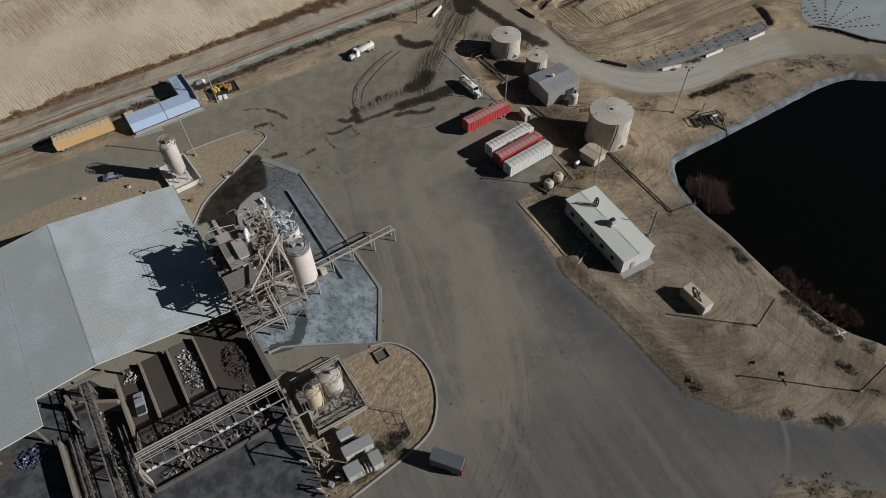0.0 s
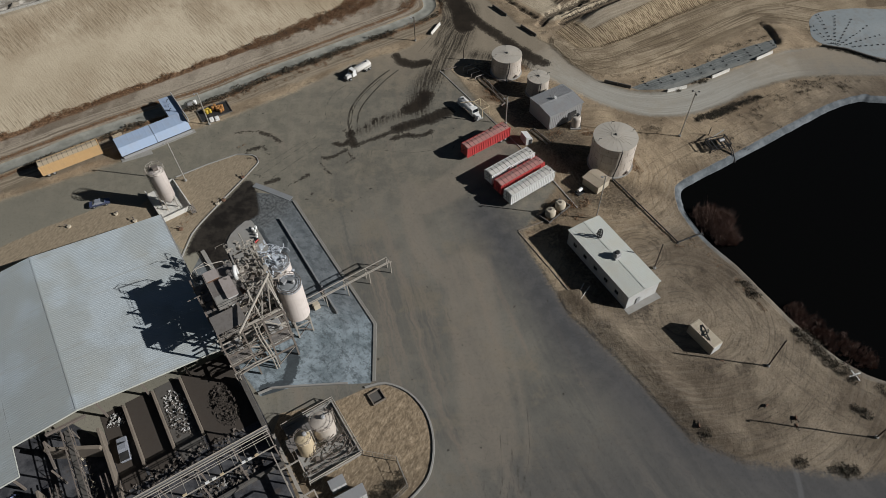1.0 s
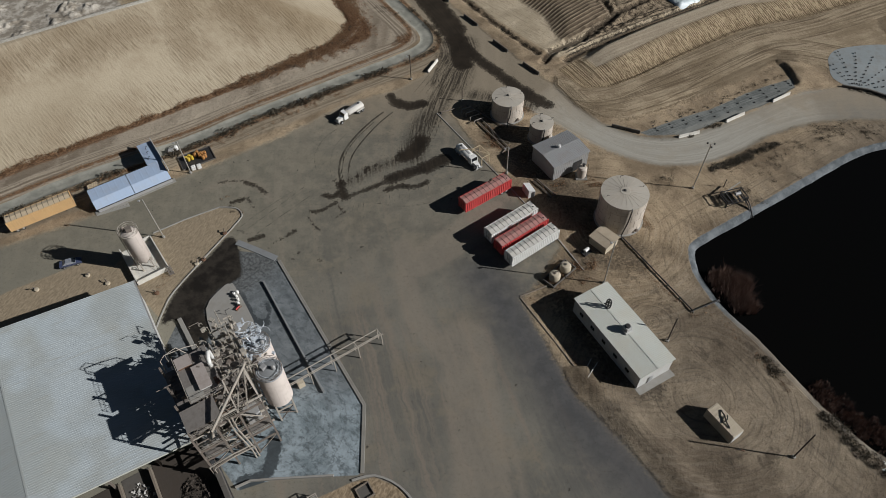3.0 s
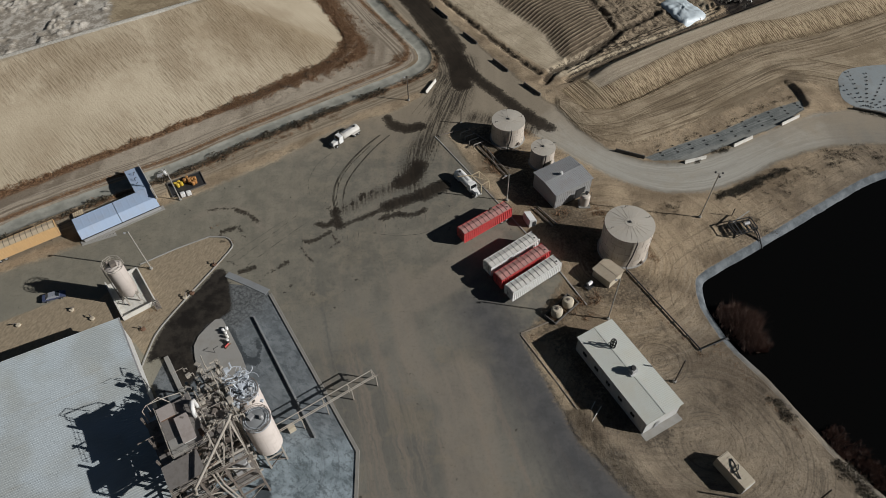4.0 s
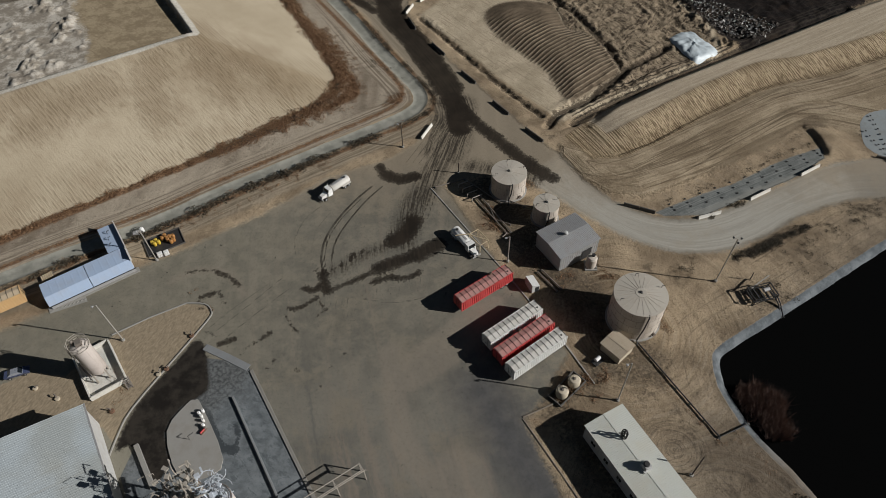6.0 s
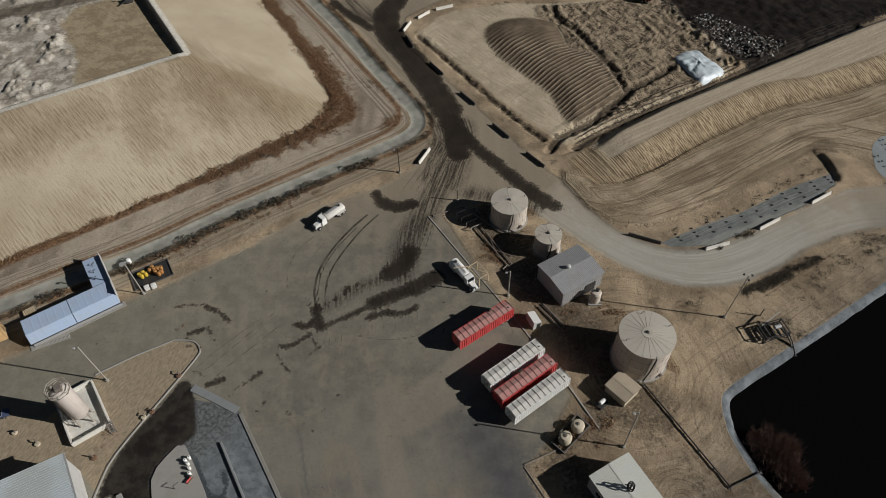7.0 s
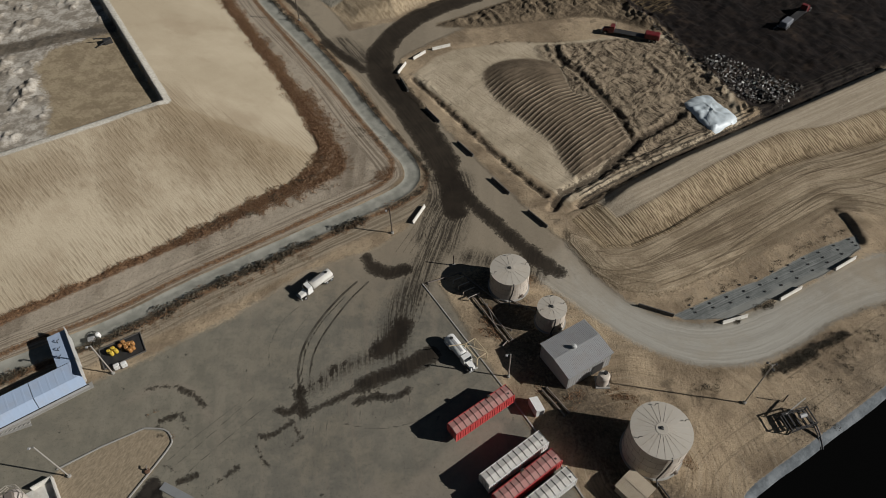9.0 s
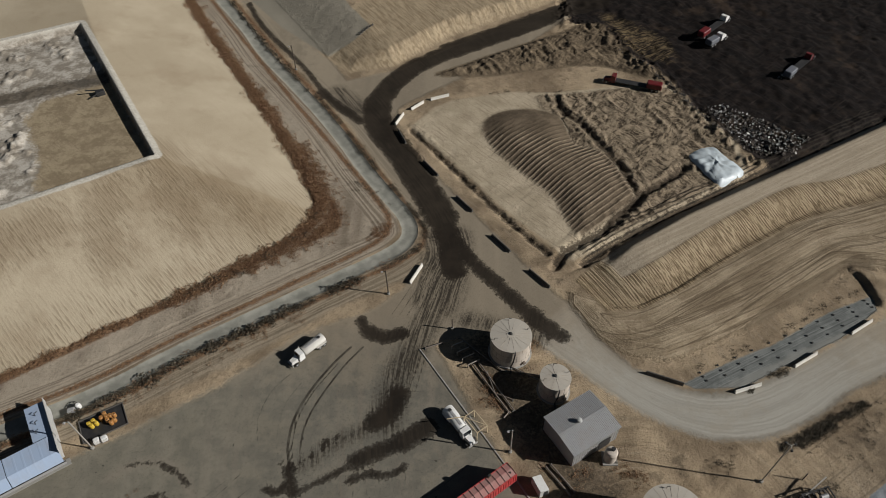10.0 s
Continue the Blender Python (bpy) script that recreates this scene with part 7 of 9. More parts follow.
def tank_truck(x, y, turn, label, tank_mat):
    t = thing("tank_truck", x, y, ground_at(x, y), turn, label, "truck", "tank trucks")
    part("chassis", S().box(-0.6, 0, 0.65, 8.6, 0.9, 0.25), M_DARK, t)
    prof = [(1.25 * math.cos(a), 0.85 * math.sin(a)) for a in (2 * math.pi * k / 20 for k in range(20))]
    tank = S()
    tank.put([(px, py * (0.9 if i in (0, 3) else 1), 1.85 + pz * (0.9 if i in (0, 3) else 1)) for i, px in enumerate((-4.8, -4.6, 0.9, 1.1)) for py, pz in prof],
             [(i * 20 + k, i * 20 + (k + 1) % 20, (i + 1) * 20 + (k + 1) % 20, (i + 1) * 20 + k)[::-1] for i in range(3) for k in range(20)] + [tuple(range(20)), tuple(range(79, 59, -1))])
    body = part("tank", tank, tank_mat, t, soft=50)
    part("hatch", S().lathe(-3.6, 0, [(0.35, 2.6), (0.35, 2.85), (0.3, 2.9)], 14), M_DARK, body)
    part("walkway", S().box(-1.8, 0.0, 2.68, 4.6, 0.5, 0.06), M_SHEET, body)
    for s in (-1.2, 1.2):
        part("mudguard", S().box(-3.4, s * 0.9, 1.05, 2.9, 0.5, 0.08), tank_mat, t)
    cab_unit(t, 2.9, M_WHITE)
    wheels(t, (-4.1, -2.8, 3.9))
    t.scale = (0.88, 0.92, 0.92)


tank_truck(-27.9, 167.3, 226, "white and cream tank truck parked on the yard", M_WHITETOP)
tank_truck(3.6, 150.4, -54.5, "white tank truck parked beside the loading gantry", M_WHITE)


def trailer(x, y, turn, side, top, label, length=13.4, group="ribbed trailers", gear=True):
    t = thing("trailer", x, y, ground_at(x, y), turn, label, "trailer", group)
    a = length / 2
    body = part("body", S().put([(-a, -1.28, 1.0), (a, -1.28, 1.0), (a, 1.28, 1.0), (-a, 1.28, 1.0), (-a, -1.28, 3.75), (a, -1.28, 3.75), (a, 1.28, 3.75), (-a, 1.28, 3.75), (-a, 0, 3.98), (a, 0, 3.98)],
                                [(3, 2, 1, 0), (0, 1, 5, 4), (2, 3, 7, 6), (4, 5, 9, 8), (8, 9, 6, 7), (1, 2, 6, 9, 5), (3, 0, 4, 8, 7)]), side, t)
    part("cover", S().put([(-a + 0.1, -1.3, 3.78), (a - 0.1, -1.3, 3.78), (a - 0.1, 0, 4.02), (-a + 0.1, 0, 4.02), (a - 0.1, 1.3, 3.78), (-a + 0.1, 1.3, 3.78)], [(0, 1, 2, 3), (3, 2, 4, 5)]), top, t)
    n = round(length / 0.56)
    rib = S().box(0, -1.33, 0.95, 0.16, 0.12, 2.85).mesh("rib", side)
    for k in range(n + 1):
        for s in (0.0, 2.66):
            o = new("rib", rib)
            o.parent, o.matrix_basis = body, pose(-a + length * k / n, s, 0)
    bow = S().beam((0, -1.32, 3.82), (0, 0, 4.06), 0.07, 0.06).beam((0, 0, 4.06), (0, 1.32, 3.82), 0.07, 0.06).mesh("roof_bow", M_DARK)
    m = round(length / 1.25)
    for k in range(m + 1):
        o = new("roof_bow", bow)
        o.parent, o.matrix_basis = t, pose(-a + 0.1 + (length - 0.2) * k / m, 0, 0)
    for s in (-1.34, 1.34):
        part("top_rail", S().box(0, s, 3.68, length, 0.12, 0.14), side, t)
        part("bottom_rail", S().box(0, s * 0.96, 0.88, length, 0.14, 0.2), side, t)
    part("chassis", S().box(0, 0, 0.7, length - 1, 0.9, 0.25), M_DARK, t)
    part("roof_hatch", S().lathe(a - 0.8, -0.5, [(0.16, 3.85), (0.16, 4.08), (0.1, 4.1)], 10), M_DARK, t)
    part("ladder", S().beam((-a - 0.2, -0.6, 0.9), (-a - 0.2, -0.6, 4.0), 0.06).beam((-a - 0.2, 0.2, 0.9), (-a - 0.2, 0.2, 4.0), 0.06).beam((-a - 0.2, -0.6, 2.4), (-a - 0.2, 0.2, 2.4), 0.05).beam((-a - 0.9, -0.2, 2.9), (-a, -0.2, 2.9), 0.05).beam((-a - 0.9, 0.6, 2.9), (-a, 0.6, 2.9), 0.05).beam((-a - 0.9, -0.2, 2.9), (-a - 0.9, 0.6, 2.9), 0.05), M_DARK, t)
    wheels(t, (a - 1.2, a - 2.5), 0.5, 0.5, 0.95)
    for s in (-0.8, 0.8):
        part("landing_leg", S().box(-a + 2.4, s, 0, 0.18, 0.18, 0.9), M_DARK, t)
    return t


trailer(17.3, 121.3, 37.2, M_WHITE, M_WHITETOP, "white ribbed bulk trailer with a dusty cover")
trailer(15.1, 124.5, 37.2, M_RED, M_REDTOP, "dark red ribbed bulk trailer with a faded cover")
trailer(13.0, 127.8, 37.2, M_WHITE, M_WHITETOP, "white ribbed bulk trailer parked in a row")
trailer(7.4, 137.0, 36.4, M_RED, M_REDTOP, "bright red ribbed bulk trailer standing alone")
trailer(-96.4, 131.2, 214, M_ORANGE, M_ORANGETOP, "orange-tan ribbed trailer parked along the channel", 14.6)
for x, y in ((9.2, 138.8), (14.6, 124.9)):
    c = thing("roof_vent", x, y, 3.95, 36, "small vent unit on a trailer roof", "vent", "trailer vents")
    part("box", S().box(0, 0.75, 0, 0.7, 0.5, 0.35, 0, 0.04), M_RUST, c)
    part("lid", S().box(0, 0.75, 0.35, 0.5, 0.4, 0.06), M_DARK, c)

t = thing("dump_trailer", -1.8, 45.4, 0, -20, "grey ribbed truck body with red rear lights", "truck")
part("body", S().box(0, 0, 0.9, 6.0, 2.5, 2.2, 0, 0.06), M_TRUCK, t)
for k in range(20):
    part("cover_slat", S().box(-2.85 + 0.3 * k, 0, 3.1, 0.1, 2.4, 0.07), M_TRUCK, t)
part("tailgate", S().box(3.05, 0, 0.9, 0.1, 2.5, 2.1), M_DARKRED, t)
for s in (-0.9, 0.9):
    part("rear_light", S().box(3.12, s, 1.2, 0.06, 0.4, 0.5), M_RED, t)
wheels(t, (1.4, 2.5, -2.4))
t = thing("car", -84.9, 117.3, 0, 21, "silver-blue saloon car in the shadow of a silo", "car")
part("body", S().put([(x, s * w, z) for x, w, z in ((-2.3, 0.78, 0.4), (2.3, 0.78, 0.4), (2.3, 0.82, 0.75), (1.2, 0.88, 0.95), (-1.5, 0.88, 1.0), (-2.3, 0.8, 0.95)) for s in (-1, 1)],
                     [(0, 2, 3, 1)[::-1], (2, 4, 5, 3)[::-1], (4, 6, 7, 5)[::-1], (6, 8, 9, 7)[::-1], (8, 10, 11, 9)[::-1], (10, 0, 1, 11)[::-1], (0, 10, 8, 6, 4, 2)[::-1], (1, 3, 5, 7, 9, 11)[::-1]]), M_BLUE, t, soft=30)
part("roof", S().put([(1.2, -0.8, 0.96), (1.2, 0.8, 0.96), (-1.6, 0.8, 1.0), (-1.6, -0.8, 1.0), (0.4, -0.62, 1.45), (0.4, 0.62, 1.45), (-0.9, 0.62, 1.45), (-0.9, -0.62, 1.45)], [(4, 5, 6, 7), (0, 1, 5, 4), (1, 2, 6, 5), (2, 3, 7, 6), (3, 0, 4, 7)]), M_CARSILVER, t)
part("windscreen", S().put([(1.16, -0.72, 1.0), (1.16, 0.72, 1.0), (0.46, 0.6, 1.44), (0.46, -0.6, 1.44)], [(0, 1, 2, 3)]), M_GLASS, t)
wheels(t, (-1.4, 1.4), 0.32, 0.2, 0.78)


def red_truck(x, y, turn, length, cab, load, label):
    t = thing("flatbed_truck", x, y, ground_at(x, y), turn, label, "truck", "trucks by the dark pit")
    part("chassis", S().box(0, 0, 0.7, length, 1.0, 0.3), M_DARK, t)
    part("load", S().box(-length / 2 + 2.2, 0, 1.0, 4.4, 2.3, 1.6, 0, 0.2), load, t)
    part("bed", S().box(0.6, 0, 1.0, length - 5.0, 2.2, 0.15), M_DARK, t)
    cab_unit(t, length / 2 - 1.9, cab)
    wheels(t, (-length / 2 + 1.2, -length / 2 + 2.6, length / 2 - 1.0))


red_truck(54.8, 262.0, 160, 17.0, M_DARKRED, M_DARKRED, "long flatbed truck with a dark red cab")
red_truck(86.3, 292.8, 45, 17.0, M_WHITE, M_DARKRED, "long dark red flatbed truck with a white cab")
red_truck(85.2, 285.2, 40, 9.0, M_WHITE, M_TRUCK, "grey tipper truck with a white cab")
red_truck(106.3, 270.2, 45, 16.5, M_DARKRED, M_TRUCK, "dark truck with a red cab on black ground")
for x, y, tn in ((101, 267, 20), (99.5, 265.2, 35)):
    heap("scrap_heap", x, y, 16, 1.6, 0.8, 0.25, M_ROCKW, "pale scraps beside a truck", int(x))


# ---- tanks and sheds of the compound ----
def storage_tank(x, y, r, h, sectors, label, plates):
    t = thing("storage_tank", x, y, 0, 0, label, "tank", "storage tanks")
    part("base_ring", S().lathe(0, 0, [(r + 0.35, 0), (r + 0.35, 0.15), (r, 0.25)], 48), M_CONC, t)
    part("shell", S().lathe(0, 0, [(r, 0.1), (r, h), (r - 0.1, h + 0.05)], 64), M_TANK, t, soft=30)
    part("roof", S().lathe(0, 0, [(r + 0.06, h), (r + 0.06, h + 0.1), (r * 0.2, h + r * 0.09), (0.3, h + r * 0.1)], 64), M_TANKTOP, t, soft=20)
    for k in range(sectors):
        a = 2 * math.pi * (k + 0.3) / sectors
        part("roof_seam", S().beam((r * 0.22 * math.cos(a), r * 0.22 * math.sin(a), h + r * 0.088 + 0.03), (r * 0.99 * math.cos(a), r * 0.99 * math.sin(a), h + 0.12), 0.03 + 0.005 * r, 0.03), M_TANK, t)
    part("centre_plate", S().lathe(0, 0, [(r * 0.22, h + r * 0.08), (r * 0.22, h + r * 0.095), (r * 0.2, h + r * 0.1)], 32), M_TANKTOP, t)
    part("vent", S().lathe(-0.1, 0.1, [(0.28, h + r * 0.09), (0.28, h + r * 0.1 + 0.12), (0.34, h + r * 0.1 + 0.15), (0.2, h + r * 0.1 + 0.22)], 12), M_DARK, t)
    # plates of the shell, one by one
    rows = max(2, round(h / 2.2))
    for j in range(rows):
        z = 0.15 + (h - 0.2) * j / rows
        seam = S().tube([((r + 0.01) * math.cos(radians(7.5 * k)), (r + 0.01) * math.sin(radians(7.5 * k)), z) for k in range(49)], 0.022, 4)
        if j:
            part("shell_seam", seam, M_STEEL, t)
        for k in range(plates):
            a = 2 * math.pi * (k + 0.5 * (j % 2)) / plates
            part("plate_seam", S().beam(((r + 0.01) * math.cos(a), (r + 0.01) * math.sin(a), z), ((r + 0.01) * math.cos(a), (r + 0.01) * math.sin(a), z + (h - 0.2) / rows), 0.035), M_STEEL, t)
    for a in (20, 95, 200):
        c, s = math.cos(radians(a)) * r * 0.86, math.sin(radians(a)) * r * 0.86
        part("roof_bracket", S().beam((c, s, h + 0.1), (c, s, h + 0.75), 0.08).beam((c, s, h + 0.75), (c + 0.6, s, h + 0.75), 0.08), M_DARK, t)
    part("downpipe", S().tube([(r * 0.15, -r * 0.95, h + 0.1), (r * 0.15, -r - 0.2, h - 0.2), (r * 0.1, -r - 0.2, h * 0.5), (-r * 0.02, -r - 0.25, 0.6), (-r * 0.02, -r - 1.5, 0.3)], 0.14), M_DARK, t)
    part("manway", S().tube([(r * 0.6, -r * 0.78, 0.9), (r * 0.66, -r * 0.88, 0.9)], 0.4, 12), M_STEEL, t)
    return t


storage_tank(37.9, 131.0, 5.25, 8.6, 22, "large dusty steel storage tank with plated shell", 14)
storage_tank(13.9, 168.0, 4.15, 5.6, 16, "pale dusty steel storage tank", 12)
storage_tank(22.0, 158.8, 2.95, 4.9, 12, "small dusty steel storage tank", 9)


def gable_shed(name, x, y, turn, sx, sy, eave, ridge, pitch, wall, roof, label, ribs_across=True, ov=0.25):
    """Shed with its ridge along local x."""
    t = thing(name, x, y, ground_at(x, y), turn, label, "shed")
    a, b = sx / 2, sy / 2
    for s in (-1, 1):
        part("side_wall", S().box(0, s * (b - 0.06), 0, sx, 0.12, eave), wall, t)
        part("gable_wall", S().put([(s * a, -b, 0), (s * a, b, 0), (s * a, b, eave), (s * a, 0, ridge - 0.05), (s * a, -b, eave), (s * (a - 0.12), -b, 0), (s * (a - 0.12), b, 0), (s * (a - 0.12), b, eave), (s * (a - 0.12), 0, ridge - 0.05), (s * (a - 0.12), -b, eave)],
                                   [(0, 1, 2, 3, 4), (9, 8, 7, 6, 5), (0, 5, 6, 1), (1, 6, 7, 2), (2, 7, 8, 3), (3, 8, 9, 4), (4, 9, 5, 0)]), wall, t)
        slope = new("roof_panel", S().ribbed(0, b + ov, -a - ov, a + ov, ridge, eave - (ridge - eave) * ov / b, pitch, 0.03).mesh("roof_panel", roof))
        slope.parent, slope.matrix_basis = t, pose(0, 0, 0, 0, 0, 90 * s)
        n = round(sx / 0.6)
        for k in range(n):
            part("wall_rib", S().box(-a + sx * (k + 0.5) / n, s * (b + 0.03), 0.05, 0.08, 0.06, eave - 0.15), wall, t)
    part("ridge_cap", S().box(0, 0, ridge + 0.01, sx + 2 * ov, 0.4, 0.04), roof, t)
    return t


m = gable_shed("metal_shed", 26.0, 149.5, 32, 10.4, 8.6, 4.7, 5.2, 0.33, M_SHEET, M_SHEET, "grey ribbed steel shed with a low gable roof")
part("roof_vent", S().lathe(-0.6, 0.2, [(0.35, 5.1), (0.35, 5.5), (0.5, 5.55), (0.42, 5.9), (0.1, 6.0)], 16), M_WALL, m, "round pale roof ventilator")
# solid black panel stands in for the dark inside of the open doorway
part("door", S().box(2.0, -4.42, 0.05, 2.6, 0.06, 3.0), M_DARK, m, "black panel for the shaded opening of the roller door")
m = gable_shed("long_shed", 33.4, 98.5, -60, 20.4, 8.0, 4.5, 4.75, 0.36, M_WALL, M_CREAM, "long low shed with a cream corrugated roof")
part("apron_slab", S().box(10.9, 0, 0, 1.6, 8.6, 0.12), M_CONC, m)
for k in range(5):
    part("window", S().box(-7.5 + 3.6 * k, -4.02, 1.6, 1.1, 0.08, 0.9), M_GLASS, m, "dark window")
part("door", S().box(10.32, -1.0, 0.12, 0.06, 1.0, 2.05), M_SHEET, m)
c = thing("roof_aerial", 31.0, 103.2, 4.8, -60, "black hoop and post frame standing on the shed roof", "aerial")
part("post", S().beam((0, 0, 0), (0, 0, 2.6), 0.24), M_DARK, c)
part("arm", S().beam((0, 0, 1.6), (-0.9, -0.3, 0.2), 0.14), M_DARK, c)
for h in (0.5, 1.3):
    part("hoop", S().tube([(0.6 * math.cos(radians(30 * k)), 0.3 * math.sin(radians(30 * k)), h + 0.7 * math.sin(radians(30 * k)) + 0.2) for k in range(13)], 0.13, 6), M_DARK, c)
c = thing("roof_cooler", 33.9, 97.8, 4.85, -60, "pale box cooler with a round fan on the shed roof", "cooler")
part("kerb", S().box(0, 0, 0, 1.7, 1.7, 0.25), M_WALL, c)
part("box", S().box(0, 0, 0.25, 1.3, 1.3, 1.0, 0, 0.06), M_SHEET, c)
part("fan", S().lathe(0, 0, [(0.5, 1.25), (0.5, 1.5), (0.4, 1.55)], 16), M_DARK, c)
m = gable_shed("pump_shed", 33.4, 123.4, -47, 4.6, 4.3, 2.5, 2.7, 0.35, M_BEIGE, M_TANROOF, "small tan pump shed with a ribbed roof")
c = thing("vertical_tank", 30.9, 144.6, 0, 0, "small tan vertical tank beside the steel shed", "tank")
part("shell", S().lathe(0, 0, [(1.15, 0.3), (1.15, 2.9), (0.9, 3.25), (0.3, 3.4)], 28), M_TANK, c, soft=35)
part("base", S().box(0, 0, 0, 2.7, 2.7, 0.3), M_CONC, c)
part("nozzle", S().lathe(0.2, 0.1, [(0.3, 3.3), (0.3, 3.8), (0.4, 3.85), (0.4, 3.95)], 12), M_DARK, c)
part("ladder", S().beam((1.3, -0.2, 0), (1.3, -0.2, 3.8), 0.07).beam((1.3, 0.3, 0), (1.3, 0.3, 3.8), 0.07), M_STEEL, c)
c = thing("equipment_cabinet", 17.8, 139.0, 0, 25, "small pale equipment cabinet with a sloped roof", "cabinet")
part("body", S().put([(-0.9, -1.5, 0), (0.9, -1.5, 0), (0.9, 1.5, 0), (-0.9, 1.5, 0), (-0.9, -1.5, 2.5), (0.9, -1.5, 1.8), (0.9, 1.5, 1.8), (-0.9, 1.5, 2.5)], [(3, 2, 1, 0), (4, 5, 6, 7), (0, 1, 5, 4), (1, 2, 6, 5), (2, 3, 7, 6), (3, 0, 4, 7)]), M_WALL, c)
part("door", S().box(0.3, -1.52, 0.1, 0.9, 0.04, 1.5), M_DARK, c)
c = thing("storage_box", 49.3, 80.2, ground_at(49.3, 80.2), -57, "beige steel storage box with dark pipes on its roof", "container")
part("body", S().box(0, 0, 0.1, 6.4, 2.6, 2.6, 0, 0.06), M_BEIGE, c)
for k in range(9):
    part("roof_rib", S().box(-2.9 + 0.72 * k, 0, 2.7, 0.1, 2.5, 0.06), M_BEIGE, c)
part("roof_pipe", S().tube([(-1.8, 0.7, 2.8), (-0.6, 0.3, 3.1), (0.4, -0.3, 3.0), (1.6, -0.6, 2.8)], 0.12), M_DARK, c)
part("roof_pipe", S().tube([(-0.4, 0.9, 2.85), (0.2, 0.1, 3.2), (0.2, -0.9, 2.85)], 0.12), M_DARK, c)
part("door", S().box(3.22, 0, 0.2, 0.05, 2.3, 2.3), M_WALL, c)

# loading gantry, pipe hoops and pipe runs
c = thing("loading_gantry", 6.6, 150.6, 0, -54, "tan steel loading gantry beside the kerb", "gantry")
for x, y in ((-2, -1.2), (2, -1.2), (-2, 1.2), (2, 1.2)):
    part("post", S().beam((x, y, 0), (x, y, 2.6), 0.14), M_YTANK, c)
for p, q in (((-2, -1.2), (2, -1.2)), ((-2, 1.2), (2, 1.2)), ((-2, -1.2), (-2, 1.2)), ((2, -1.2), (2, 1.2)), ((-2, -1.2), (2, 1.2))):
    part("bar", S().beam((*p, 2.6), (*q, 2.6), 0.14), M_YTANK, c)
part("arm", S().beam((-2, -1.2, 2.7), (-3.4, -4.2, 2.9), 0.14), M_YTANK, c)
for k in range(4):
    x, y = 3.2 + 1.1 * k, 169.0 - 1.5 * k
    c = thing("pipe_hoop", x, y, 0, 25, "grey bent pipe stub over the kerbed pipe bed", "pipe", "pipe hoops")
    part("pipe", S().tube([(-1.4, 0, 0), (-1.4, 0, 1.0), (-1.2, 0, 1.2), (1.2, 0.1, 1.2)], 0.12), M_PIPE, c, soft=60)
    part("flange", S().tube([(1.2, 0.1, 1.2), (1.28, 0.1, 1.2)], 0.2, 10), M_STEEL, c)
for pts, r, lb in (([(6.0, 164.9), (13.0, 153.8), (12.0, 152.6)], 0.16, "long grey pipe on the ground of the compound"), ([(7.2, 165.4), (14.0, 154.2)], 0.16, "long grey pipe on the ground of the compound"), ([(19.2, 142.8), (23.0, 137.6)], 0.18, "grey pipe across the compound"), ([(20.1, 143.4), (23.9, 138.2)], 0.18, "grey pipe across the compound"),
                   ([(38.0, 125.0), (49.5, 105.3), (55.5, 108.0)], 0.15, "dark steel pipe running to the pond"), ([(-3.6, 168.4), (3.5, 171.2), (12, 163.2), (19.5, 162)], 0.14, "grey pipe round the tank bed"), ([(14, 164), (21, 160)], 0.13, "pipe between two tanks"), ([(9.0, 163.0), (10.5, 158.0), (14.0, 156.5)], 0.12, "bent pipe in the compound")):
    c = thing("ground_pipe", *pts[0], 0.12, 0, lb, "pipe", "ground pipes")
    part("run", S().tube([(x - pts[0][0], y - pts[0][1], r + 0.05) for x, y in pts], r), M_DARK if r == 0.15 or r > 0.18 else M_STEEL, c)
    for (ax, ay), (bx, by) in zip(pts, pts[1:]):
        k = max(1, round(math.dist((ax, ay), (bx, by)) / 4))
        for i in range(k + 1):
            part("sleeper", S().box(ax + (bx - ax) * i / k - pts[0][0], ay + (by - ay) * i / k - pts[0][1], -0.16, 0.7, 0.2, 0.2, math.degrees(math.atan2(by - ay, bx - ax)) + 90), M_CONCD, c)
c = thing("tank_tray", 22.9, 114.8, 0, 45, "low concrete tray round two plastic tanks", "tray")
for x, y, sx, sy in ((0, 1.5, 7.6, 0.2), (0, -1.5, 7.6, 0.2), (3.7, 0, 0.2, 2.8), (-3.7, 0, 0.2, 2.8)):
    part("side", S().box(x, y, 0, sx, sy, 0.6), M_CONCD, c)
for x, y in ((21.8, 113.7), (24.3, 116.0)):
    c = thing("plastic_tank", x, y, 0, 20 * x, "round cream plastic tank with ribbed top", "tank", "plastic tanks")
    part("shell", S().lathe(0, 0, [(1.15, 0), (1.2, 0.3), (1.2, 1.5), (0.9, 1.9), (0.25, 2.05)], 24), M_BEIGE, c, soft=40)
    for k in range(6):
        a = radians(60 * k)
        part("top_rib", S().beam((0.25 * math.cos(a), 0.25 * math.sin(a), 2.05), (1.1 * math.cos(a), 1.1 * math.sin(a), 1.66), 0.12), M_BEIGE, c)
    part("lid", S().lathe(0, 0, [(0.28, 2.0), (0.28, 2.15), (0.2, 2.2)], 12), M_STEEL, c)
c = thing("generator_skid", 29.4, 120.9, 0, 40, "small white generator on a dark skid", "generator")
part("skid", S().box(0, 0, 0, 2.2, 1.5, 0.25), M_DARK, c)
part("housing", S().tube([(-0.5, 0.1, 0.8), (0.7, 0.1, 0.8)], 0.42, 12), M_WHITE, c)
